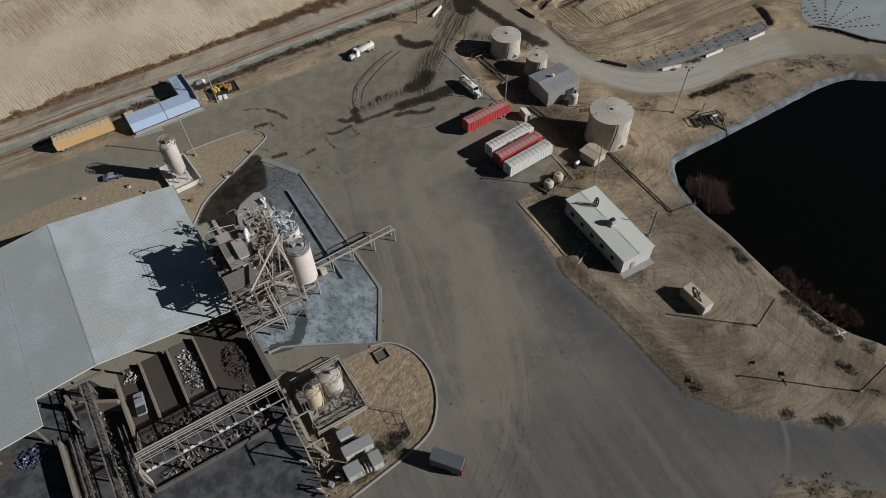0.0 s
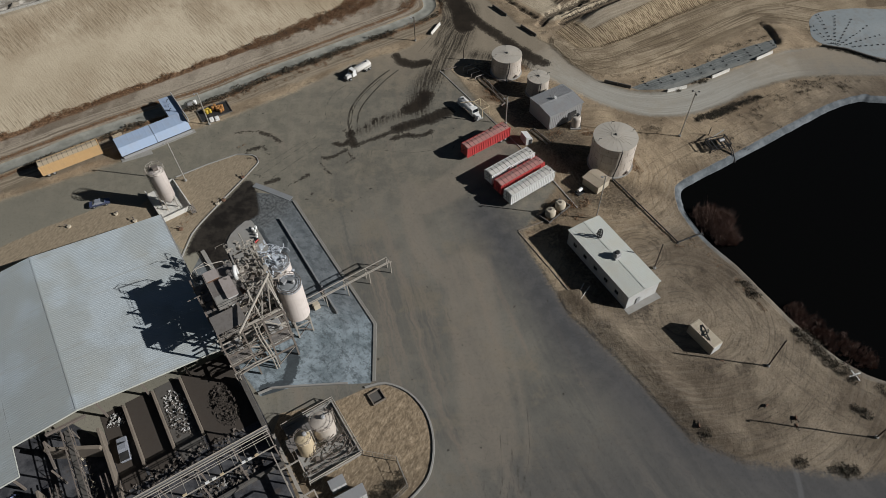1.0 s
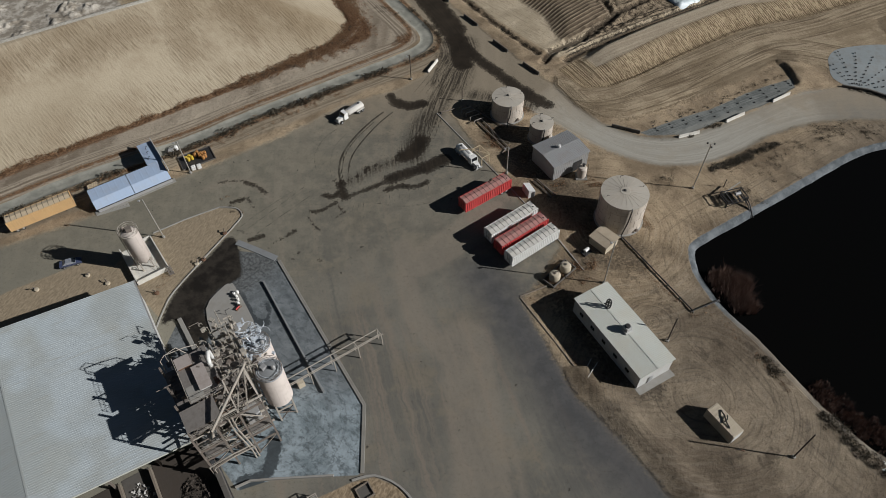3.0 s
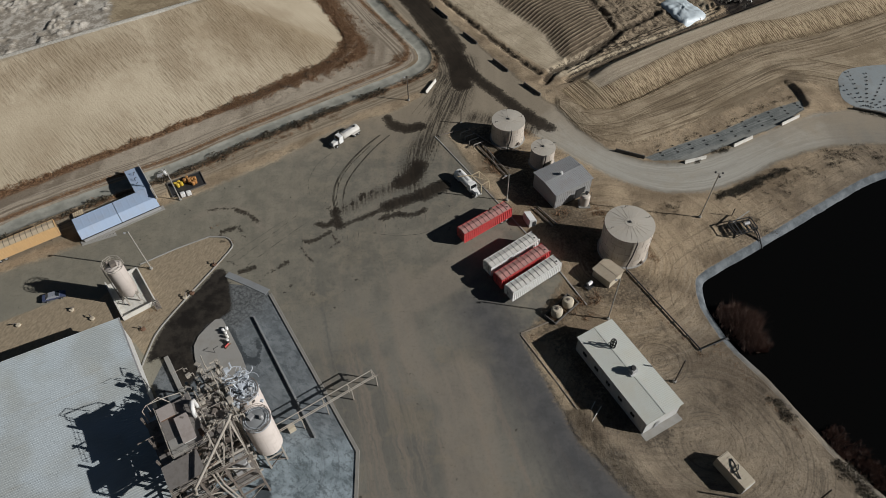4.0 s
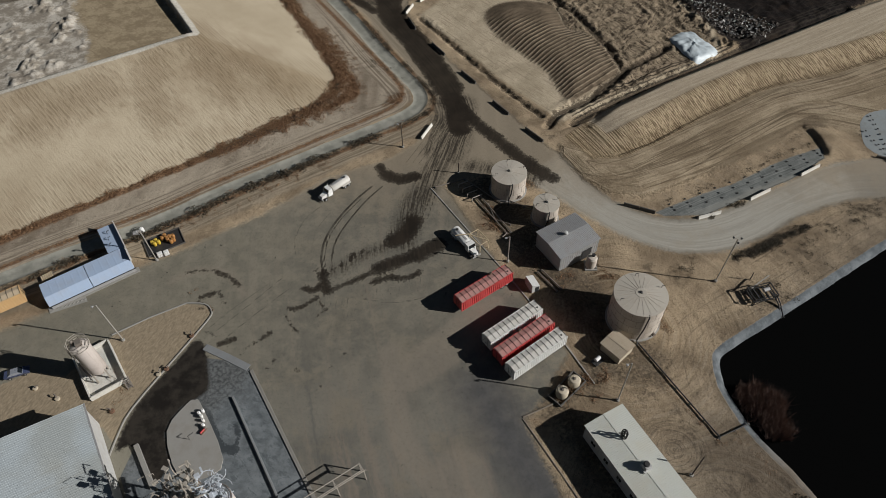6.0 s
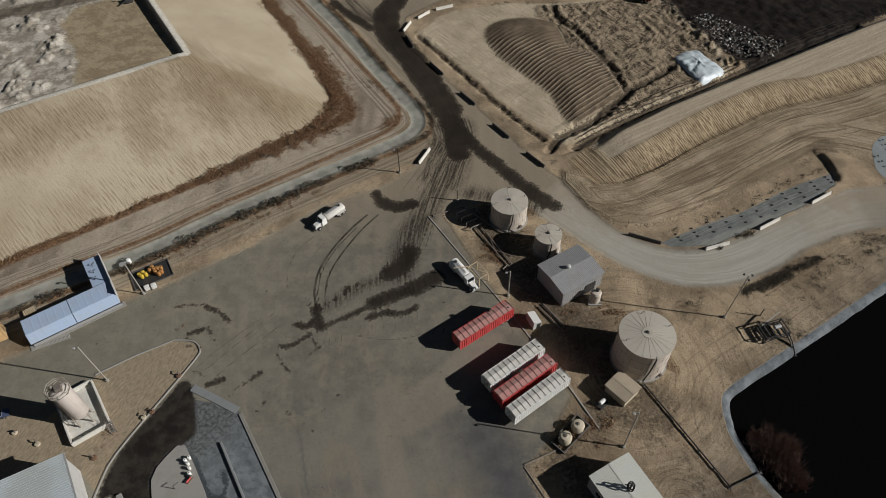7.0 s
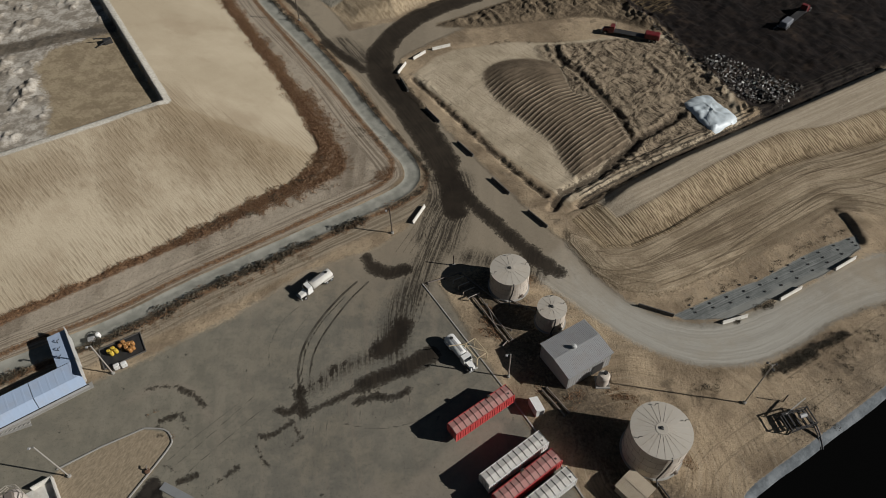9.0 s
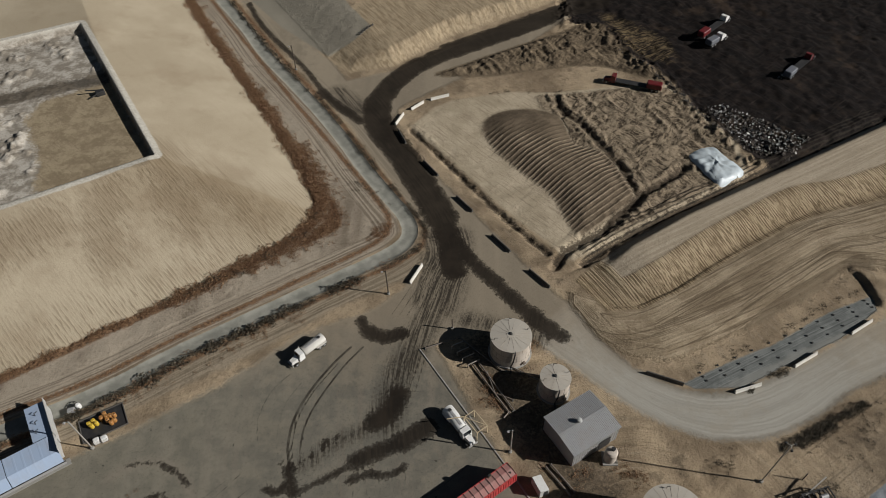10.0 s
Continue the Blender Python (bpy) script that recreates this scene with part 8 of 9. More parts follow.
part("frame", S().beam((-0.9, -0.6, 0.25), (-0.9, -0.6, 1.2), 0.08).beam((-0.9, 0.6, 0.25), (-0.9, 0.6, 1.2), 0.08).beam((-0.9, -0.6, 1.2), (-0.9, 0.6, 1.2), 0.08), M_DARK, c)


# ---- north-west: blue-roofed store, silo, drums ----
b = thing("roofed_store", -78.2, 140.2, 0, 35, "low L-shaped store with a pale blue steel roof", "store")
part("roof_panel", S().ribbed(-1.6, 2.1, -9.0, -0.12, 2.9, 3.4, 1.5, 0.012), M_ROOFBLUE, b).matrix_basis = pose(0, 0, 0, 0, 0, 90)
part("roof_skirt", S().ribbed(-3.1, -1.6, -9.0, -0.12, 1.3, 2.9, 1.5, 0.012), M_ROOFBLUE, b).matrix_basis = pose(0, 0, 0, 0, 0, 90)
part("roof_panel", S().ribbed(-1.6, 2.1, 0.0, 9.2, 2.9, 3.4, 1.5, 0.012), M_ROOFBLUE, b).matrix_basis = pose(0, 0, 0, 0, 0, 90)
part("roof_skirt", S().ribbed(-3.1, -1.6, 0.0, 9.2, 1.3, 2.9, 1.5, 0.012), M_ROOFBLUE, b).matrix_basis = pose(0, 0, 0, 0, 0, 90)
part("roof_panel", S().ribbed(5.6, 9.2, 2.3, 10.6, 3.4, 3.3, 1.5, 0.012), M_ROOFBLUE, b)
part("parapet", S().box(9.3, 4.2, 2.9, 0.15, 12.8, 1.3), M_WALL, b)
part("eave_gutter", S().box(0.1, -3.15, 1.12, 18.4, 0.15, 0.15), M_DARK, b)
part("wall", S().box(0, 0.3, 0, 18.0, 3.3, 2.8), M_WALL, b)
part("front_wall", S().box(0.1, -2.9, 0, 18.0, 0.2, 1.15), M_SHEET, b)
part("wall", S().box(7.4, 6.4, 0, 3.4, 8.2, 3.0), M_WALL, b)
part("slab", S().box(0, -2.8, 0, 19.5, 1.4, 0.15), M_CONC, b)
for k in range(3):
    part("roof_hook", S().beam((6.6 + 0.3 * k, 4.0 + 2 * k, 3.4), (6.6 + 0.3 * k, 4.0 + 2 * k, 4.1), 0.1).beam((6.6 + 0.3 * k, 4.0 + 2 * k, 4.1), (7.2 + 0.3 * k, 4.2 + 2 * k, 4.1), 0.1), M_DARK, b)
for k in range(9):
    (x, y) = (-83.6 + 0.72 * k, 132.4 + 0.36 * k)
    c = thing("wheel_stop", x, y, 0, 35, "small concrete block in a row on the yard", "concrete block", "wheel stops")
    part("block", S().box(0, 0, 0, 0.5, 0.2, 0.2, 25, 0.04), M_CONC, c)
    part("pin", S().lathe(0, 0, [(0.03, 0.2), (0.03, 0.3)], 6), M_STEEL, c)
single("loading_slab", S().prism([(-84.6, 134.4), (-84.2, 131.6), (-77.2, 134.8), (-79.8, 138.4)], 0.0, 0.05), M_CONC, 0, 0, 0, 0, "pale worn concrete slab before the store", "slab", kind="structure")
c = thing("hose_reel", -88.2, 141.0, 0, 35, "yellow hoses stacked on a steel rack", "hose rack")
for k in range(5):
    part("hose", S().tube([(-1.2, -0.8 + 0.35 * k, 0.7), (1.2, -0.6 + 0.35 * k, 0.7)], 0.06), M_YTANK, c)
part("rack", S().box(0, 0, 0, 2.6, 1.8, 0.6), M_STEEL, c)
c = thing("pump_unit", -72.3, 153.6, 0, 20, "small grey pump with bent pipes beside the store", "pump")
part("body", S().box(0, 0, 0, 1.4, 1.0, 0.9, 0, 0.1), M_SHEET, c)
part("hose", S().tube([(0.9 * math.cos(radians(24 * k)), 1.2 + 1.1 * math.sin(radians(24 * k)), 0.08) for k in range(15)], 0.07, 6), M_DARK, c)
part("tank", S().lathe(1.3, 0.6, [(0.5, 0), (0.5, 0.9), (0.3, 1.1)], 14), M_WHITE, c)
c = thing("drum_tray", -65.2, 151.2, ground_at(-65.2, 151.2), 31, "dark containment tray holding chemical drums", "tray")
part("floor", S().box(0, 0, 0, 8.2, 5.2, 0.08), M_DARK, c)
for x, y, sx, sy in ((0, 2.6, 8.4, 0.15), (0, -2.6, 8.4, 0.15), (4.15, 0, 0.15, 5.1), (-4.15, 0, 0.15, 5.1)):
    part("side", S().box(x, y, 0, sx, sy, 0.3), M_CONCD, c)
rng = random.Random(3)
for k, (x, y) in enumerate(((-67.6, 150.6), (-66.9, 150.2), (-67.0, 151.3), (-66.2, 150.8), (-65.7, 151.9), (-64.8, 152.2), (-64.1, 152.4), (-64.3, 151.5), (-63.4, 151.0), (-63.0, 151.6), (-63.4, 152.6), (-65.4, 152.8))):
    m = M_YELLOW if k < 4 else M_ORANGEP
    c = thing("chemical_drum", x, y, ground_at(x, y) + 0.08, rng.uniform(0, 360), ("yellow" if k < 4 else "orange") + " plastic chemical drum in a containment tray", "drum", "chemical drums")
    part("body", S().lathe(0, 0, [(0.36, 0), (0.4, 0.1), (0.4, 0.5), (0.37, 0.52), (0.4, 0.55), (0.4, 0.95), (0.33, 1.03)], 16), m, c, soft=40)
    part("cap", S().lathe(0.2, 0, [(0.07, 1.03), (0.07, 1.1)], 8), M_DARK, c)
for x, y in ((-64.9, 147.2), (-63.6, 147.7)):
    c = thing("caged_tank", x, y, ground_at(x, y), 31, "white caged bulk container beside the drum tray", "container", "caged tanks")
    part("pallet", S().box(0, 0, 0, 1.2, 1.0, 0.15), M_STEEL, c)
    part("bottle", S().box(0, 0, 0.15, 1.1, 0.92, 0.95, 0, 0.1), M_WHITE, c)
    for z in (0.4, 0.7, 1.0):
        part("cage_ring", S().box(0, -0.5, z, 1.2, 0.04, 0.04).box(0, 0.5, z, 1.2, 0.04, 0.04), M_GALV, c)
t = thing("silo", -67.6, 117.0, 0, 30, "beige steel silo with a railed top beside the warehouse", "silo")
part("shell", S().lathe(0, 0, [(0.4, 1.3), (1.75, 3.4), (1.75, 11.4), (1.6, 11.6), (0.4, 12.0)], 32), M_SILO, t, soft=35)
for k in range(4):
    a = radians(45 + 90 * k)
    part("leg", S().beam((1.65 * math.cos(a), 1.65 * math.sin(a), 0), (1.65 * math.cos(a), 1.65 * math.sin(a), 3.8), 0.24), M_PIPE, t)
cage = S()
for h in (0.0, 0.55, 1.1):
    cage.tube([(2.0 * math.cos(radians(45 * k)), 2.0 * math.sin(radians(45 * k)), 11.6 + h) for k in range(9)], 0.06, 5)
for k in range(8):
    a = radians(45 * k)
    cage.beam((2 * math.cos(a), 2 * math.sin(a), 11.5), (2 * math.cos(a), 2 * math.sin(a), 12.7), 0.07)
part("top_rail", cage, M_PIPE, t)
part("top_unit", S().box(0.2, 0, 11.8, 1.1, 1.1, 1.0).lathe(-0.8, 0.5, [(0.3, 11.7), (0.3, 12.9), (0.15, 13.1)], 10), M_STEEL, t)
ladder = S()
for s in (-0.3, 0.3):
    ladder.beam((-2.1, s, 0), (-2.1, s, 12.6), 0.07)
for k in range(24):
    ladder.beam((-2.1, -0.3, 0.4 + 0.5 * k), (-2.1, 0.3, 0.4 + 0.5 * k), 0.05)
part("ladder", ladder, M_STEEL, t)
part("fill_pipe", S().tube([(-1.9, 0.8, 0), (-1.9, 0.8, 11.6), (-1.0, 0.5, 12.3)], 0.11), M_PIPE, t)
bd = thing("silo_bund", -68.6, 118.2, 0, -53, "white-walled concrete bund round the silo foot", "bund")
part("slab", S().box(0, 0, 0, 11.2, 7.2, 0.15), M_CONCW, bd)
for x, y, sx, sy in ((0, 3.5, 11.2, 0.25), (5.5, 0, 0.25, 7.2), (-5.5, 1.8, 0.25, 3.6), (0, -3.5, 11.2, 0.25)):
    part("bund_wall", S().box(x, y, 0.15, sx, sy, 1.1), M_CONCW, bd)
st = thing("stair_unit", -61.6, 114.6, 0, -55, "steel stair leading over the bund wall", "stairs")
for k in range(6):
    part("tread", S().box(-0.3 * k, 0, 0.2 + 0.2 * k, 0.28, 1.0, 0.05), M_GRATE, st)
for s in (-0.5, 0.5):
    part("stringer", S().beam((0.3, s, 0), (-1.8, s, 1.4), 0.08, 0.2), M_STEEL, st)
    part("rail", S().beam((0.3, s, 0.9), (-1.8, s, 2.3), 0.06), M_STEEL, st)
for k, (x, y) in enumerate(((-80.2, 114.2), (-55.6, 118.6), (-56.8, 117.4), (-52.5, 126.2), (-75.0, 112.0), (-63.5, 109.5), (-90, 110.3))):
    c = thing("valve_pit", x, y, ground_at(x, y), 30 * k, "low rusty valve fitting on the bare dirt", "valve", "valves in the dirt")
    part("collar", S().lathe(0, 0, [(0.5, 0), (0.5, 0.35), (0.35, 0.4)], 12), M_RUST if k % 2 else M_BEIGE, c)
    part("stem", S().tube([(0.2, 0, 0.3), (0.2, 0, 0.9), (0.8, 0.2, 0.9)], 0.12), M_STEEL, c)


# ---- poles, barriers, fittings on the ground ----
def lamp_pole(x, y, h, mat, heads, label, lean=(0, 0), group="poles"):
    t = thing("lamp_pole", x, y, ground_at(x, y), 0, label, "pole", group)
    part("base", S().lathe(0, 0, [(0.35, 0), (0.35, 0.4), (0.28, 0.45)], 12), M_CONC, t)
    part("shaft", S().tube([(0, 0, 0.3), (lean[0] / 2, lean[1] / 2, h / 2), (lean[0], lean[1], h)], 0.13, 10), mat, t)
    for k in range(heads if heads > 1 else 0):
        a = radians(20 + 360 * k / heads)
        dx, dy = 0.85 * math.cos(a), 0.85 * math.sin(a)
        part("crossarm", S().beam((lean[0], lean[1], h - 0.15), (lean[0] + dx, lean[1] + dy, h - 0.1), 0.08), mat, t)
        part("lamp_head", S().box(lean[0] + dx, lean[1] + dy, h - 0.3, 0.38, 0.38, 0.3, 20 + 360 * k / heads, 0.06), M_DARK, t, "dark floodlight head")
    if heads == 1:
        part("crossarm", S().beam((lean[0] - 0.8, lean[1], h - 0.2), (lean[0] + 0.1, lean[1], h - 0.2), 0.1), mat, t)
        part("lamp_head", S().box(lean[0] - 0.8, lean[1] - 0.15, h - 0.35, 0.45, 0.4, 0.25, 0, 0.06), M_SHEET, t)
    return t


lamp_pole(-66.4, 125.2, 12.6, M_GALV, 1, "tall pale steel lamp pole", (-0.4, 0))
lamp_pole(-65.4, 146.0, 10.3, M_GALV, 1, "tall pale steel lamp pole beside the drum tray", (-0.2, 0))
lamp_pole(57.0, 140.5, 14.1, M_GALV, 3, "tall steel floodlight mast by the pond", (0.4, 0))
lamp_pole(60.6, 74.4, 9.6, M_WOOD, 0, "dark wooden pole on the bare dirt")
lamp_pole(75.6, 59.8, 11.2, M_WOOD, 1, "dark wooden lamp pole by the pond")
lamp_pole(43.0, 98.3, 8.2, M_WOOD, 0, "dark wooden pole beside the long shed")
lamp_pole(32.2, 112.5, 14.0, M_GALV, 1, "slim steel lamp pole by the shed")
lamp_pole(12.9, 145.8, 8.5, M_GALV, 1, "slim steel lamp pole in the compound")
lamp_pole(-12.3, 183.0, 8.0, M_WOOD, 1, "dark wooden pole at the road corner")
lamp_pole(-47.7, 272.4, 8.5, M_WOOD, 1, "dark wooden pole beside the drainage channel")
lamp_pole(2.0, 173.5, 3.4, M_WOOD, 0, "short dark post by the tank bed")


for k in range(6):
    x, y = -29.0 + 0.75 * k, 288.4 + 0.95 * k
    c = thing("edge_block", x, y, ground_at(x, y), 49, "dark block in a row on the edge of the scarp", "block", "scarp edge blocks")
    part("block", S().box(0, 0, -0.2, 0.6, 0.45, 0.75, 0, 0.06), M_CONCD, c)


def barrier(p, q, mat, label):
    n = math.dist(p, q)
    cx, cy = (p[0] + q[0]) / 2, (p[1] + q[1]) / 2
    t = thing("concrete_barrier", cx, cy, ground_at(cx, cy), math.degrees(math.atan2(q[1] - p[1], q[0] - p[0])), label, "barrier", "road barriers")
    prof = [(-0.3, 0), (0.3, 0), (0.3, 0.12), (0.16, 0.35), (0.1, 0.85), (-0.1, 0.85), (-0.16, 0.35), (-0.3, 0.12)]
    k = 2
    for i in range(k):
        a, b = -n / 2 + n * i / k + 0.03, -n / 2 + n * (i + 1) / k - 0.03
        part("segment", S().put([(x, y, z) for x in (a, b) for y, z in prof], [tuple(range(8)), tuple(range(15, 7, -1))] + [(j, 8 + j, 8 + (j + 1) % 8, (j + 1) % 8) for j in range(8)]), mat, t)


# barriers along the haul road coloured dark in place of shade on their west faces
for p, q in (((-13.7, 241.3), (-11.3, 235.6)), ((-6.1, 227.9), (-2.2, 222.2)), ((2.7, 214.1), (6.7, 208.8)), ((11.2, 200.7), (15.3, 195.4)), ((19.4, 189.7), (23.6, 184.7))):
    barrier(p, q, M_CONCD, "concrete road barrier coloured dark for its shaded side")
for p, q in (((-14.7, 243.9), (-12.7, 248.9)), ((-10.6, 251.0), (-7.1, 254.6)), ((-5.1, 255.7), (0.3, 257.8)), ((-7.7, 185.9), (-5.1, 191.4)), ((57.2, 158.4), (62.8, 160.2)), ((70.6, 164.3), (76.1, 167.5)), ((84.9, 172.4), (90.4, 175.7))):
    barrier(p, q, M_CONCW, "pale concrete road barrier")
# dark log, given the shape of a concrete barrier
barrier((40.8, 162.8), (47.7, 160.1), M_CONCD, "dark log at the road bend, built in the barrier's shape")
wgt = S().lathe(0, 0, [(0.12, 0), (0.22, 0.05), (0.22, 0.16), (0.12, 0.2)], 10).mesh("tyre_weight", M_TYRE)
for i in range(3):
    for k in range(11):
        s = k / 10
        x, y = 52.5 + (92 - 52.5) * s - 1.2 * i * 0.4, 161.6 + (179.8 - 161.6) * s + (i - 0.6) * 1.5 * (0.6 + 0.6 * math.sin(math.pi * s)) - 1.4 * math.sin(math.pi * s)
        o = new("tyre_weight", wgt)
        o.matrix_basis = pose(x, y, ground_at(x, y) + 0.02)
        tagged(o, "old tyre holding down a grey liner", "tyre", "tyres on the liner")
for i in range(8):
    for k in range(9):
        a = radians(-12 + 17 * i)
        x, y = 109 + (2.2 + 1.7 * k) * math.cos(a), 177.6 + (2.2 + 1.7 * k) * math.sin(a)
        if y < 180 - (x - 107) * 0.32 or y > 194 or x < 105.5:
            continue
        o = new("tyre_weight", wgt)
        o.matrix_basis = pose(x, y, ground_at(x, y) + 0.3)
        tagged(o, "old tyre holding down a pale cover", "tyre", "tyres on the cover")


def cloth(name, outline, height, mat, label, folds, seed, lift=0.03):
    """Sheet thrown over a low heap, with folds."""
    rng = random.Random(seed)
    cx, cy = sum(p[0] for p in outline) / len(outline), sum(p[1] for p in outline) / len(outline)
    edge = smooth(outline, True, 6)
    n, rings = len(edge), 9
    verts, faces = [], []
    for j in range(rings):
        f = 1 - j / rings
        for i, (x, y) in enumerate(edge):
            px, py = cx + (x - cx) * f, cy + (y - cy) * f
            z = height * (1 - f * f) + 2.2 * folds * noise.noise((px * 0.45, py * 0.9, seed)) + 1.2 * folds * noise.noise((px * 1.3, py * 0.8, seed + 7)) + rng.uniform(-folds, folds) * 0.25
            verts.append((px - cx, py - cy, (z if j else 0.0) + ground_at(px, py) + (lift if j else 0.03)))
    verts.append((0, 0, height + ground_at(cx, cy)))
    for j in range(rings - 1):
        faces += [(j * n + i, j * n + (i + 1) % n, (j + 1) * n + (i + 1) % n, (j + 1) * n + i) for i in range(n)]
    faces += [((rings - 1) * n + i, (rings - 1) * n + (i + 1) % n, rings * n) for i in range(n)]
    return single(name, S().put(verts, faces), mat, cx, cy, 0, 0, label, "cover", soft=50)


cloth("tarpaulin", [(64.3, 229.5), (67.0, 231.9), (71.3, 233.3), (74.1, 228.8), (77.0, 223.2), (74.1, 220.8), (69.8, 218.1), (67.1, 221.8), (65.5, 225.6)], 0.6, M_TARP, "pale blue-white tarpaulin over a low heap", 0.18, 2, 0.35)
cloth("heap_cover", [(104.4, 182.3), (104.8, 187), (106, 191.5), (111, 195.5), (125, 197), (142, 192), (145, 167), (132, 169.5), (119.8, 173.2), (112, 178), (107.4, 178.8)], 0.35, M_COVER, "large pale cover weighted down with tyres", 0.03, 4)
# white survey cross beside the pond
c = thing("survey_cross", 76.6, 72.6, ground_at(76.6, 72.6), 20, "white painted ground cross beside the pond", "marker")
for k in (0, 1):
    part("bar", S().box(0, 0, 0.02 + 0.004 * k, 2.6, 0.28, 0.03, 90 * k), M_WHITE, c)
for x, y, h in ((57.9, 66.0, 0.8), (62.6, 63.6, 0.9), (62.4, 62.2, 0.3), (44.4, 61.8, 0.5), (52.0, 75.6, 0.2)):
    c = thing("well_head", x, y, ground_at(x, y), 10 * x, "small dark steel fitting on the dirt", "fitting", "dirt fittings")
    part("body", S().box(0, 0, 0, 0.8, 0.3, h * 0.6, 0, 0.05), M_RUST, c)
    part("arm", S().tube([(0.2, 0, h * 0.55), (1.0, 0.2, h * 0.6)], 0.06), M_DARK, c)
for dx, dy, tn in ((26.4, 92.4, 60), (27.2, 91.2, 55)):
    c = thing("leaning_beam", dx, dy, ground_at(dx, dy), tn, "pale beam propped against the kerb", "beam", "propped beams")
    part("beam", S().beam((-2.0, 0, 0.1), (1.6, 0, 0.6), 0.14), M_CONCW, c)
    part("block", S().box(1.3, 0, 0, 0.3, 0.3, 0.5), M_CONCD, c)
c = thing("pond_pump", 65.5, 136.8, ground_at(65.5, 136.8), 0, "dark steel pump platform with a pale boom at the pond edge", "pump platform")
deck = [(-2.2, -2.5), (2.8, -1.1), (1.9, 2.1), (-3.1, 0.6)]
for (ax, ay), (bx, by) in zip(deck, deck[1:] + deck[:1]):
    for h in (1.1, 2.0):
        part("rail", S().beam((ax, ay, h), (bx, by, h), 0.16), M_DARK, c)
    part("post", S().beam((ax, ay, -0.1), (ax, ay, 2.1), 0.18), M_DARK, c)
    part("brace", S().beam((ax, ay, 0.1), ((ax + bx) / 2, (ay + by) / 2, 1.1), 0.12), M_DARK, c)
for k in range(5):
    f = (k + 0.5) / 5
    part("deck_plank", S().beam((-2.2 + 5 * f, -2.5 + 1.4 * f, 1.05), (-3.1 + 5 * f, 0.6 + 1.5 * f, 1.05), 0.3), M_DARK, c)
part("boom", S().beam((-2.2, 0.7, 1.7), (2.1, 3.7, 2.2), 0.2), M_GALV, c, "pale steel boom")
part("mast", S().tube([(-1.1, 4.1, -0.1), (-1.1, 4.1, 2.6)], 0.09, 8), M_DARK, c)
part("motor", S().tube([(0.2, 0.3, 1.6), (1.5, 0.7, 1.6)], 0.42, 12), M_SHEET, c, "grey pump motor")
for dx in (0.0, 0.45):
    part("suction_pipe", S().tube([(2.2 + dx, -0.6, 1.5), (2.9 + dx, -2.4, 0.5), (3.3 + dx, -4.9, -0.9)], 0.13, 8), M_DARK, c)
c = thing("pit_excavator", -97.5, 248.0, ground_at(-97.5, 248), 30, "dark pump float standing at the pit wall", "pump")
part("body", S().box(0, 0, 0, 2.4, 1.6, 1.3, 0, 0.15), M_DARK, c)
part("arm", S().beam((0, 0.5, 1.2), (-3.5, 1.5, 1.6), 0.25).beam((0, -0.6, 1.2), (-2.6, -1.6, 0.8), 0.25), M_DARK, c)

# ---- rubble and plants ----
rng = random.Random(21)
for pts, n, size, mat, label in (([(73.3, 251.9), (80, 252), (88, 246), (97.2, 236.0), (92.9, 230.8), (84, 229.9), (77.5, 239.4)], 560, 0.42, M_ROCKP, "pale broken rubble along the dark pit"), ([(71, 252), (86, 247), (99, 236), (90, 228), (80, 231), (74, 240)], 380, 0.6, M_ROCKD, "dark broken rubble along the pit edge"), ([(52, 283), (60, 272), (67, 262), (71, 250), (73, 244), (62, 268)], 260, 0.35, M_ROCKD, "dark clods along the pit edge")):
    xs, ys = [p[0] for p in pts], [p[1] for p in pts]
    sh = S()
    inside = 0
    while inside < n:
        x, y = rng.uniform(min(xs), max(xs)), rng.uniform(min(ys), max(ys))
        hit = False
        for i in range(len(pts)):
            (ax, ay), (bx, by) = pts[i], pts[(i + 1) % len(pts)]
            if (ay > y) != (by > y) and x < (bx - ax) * (y - ay) / (by - ay) + ax:
                hit = not hit
        if not hit:
            continue
        inside += 1
        s, z = size * rng.uniform(0.3, 1.3), ground_at(x, y)
        v = [Vector((rng.uniform(-1, 1), rng.uniform(-1, 1), rng.uniform(-0.5, 0.9))) * s for _ in range(6)]
        v[0].z, v[1].z = s, -s * 0.5
        sh.put([(x + q.x, y + q.y, z + q.z * 0.8) for q in v], [(0, 2, 3), (0, 3, 4), (0, 4, 5), (0, 5, 2), (1, 3, 2), (1, 4, 3), (1, 5, 4), (1, 2, 5)])
    single("rubble", sh, mat, 0, 0, 0, 0, label, "rubble", kind="stuff")


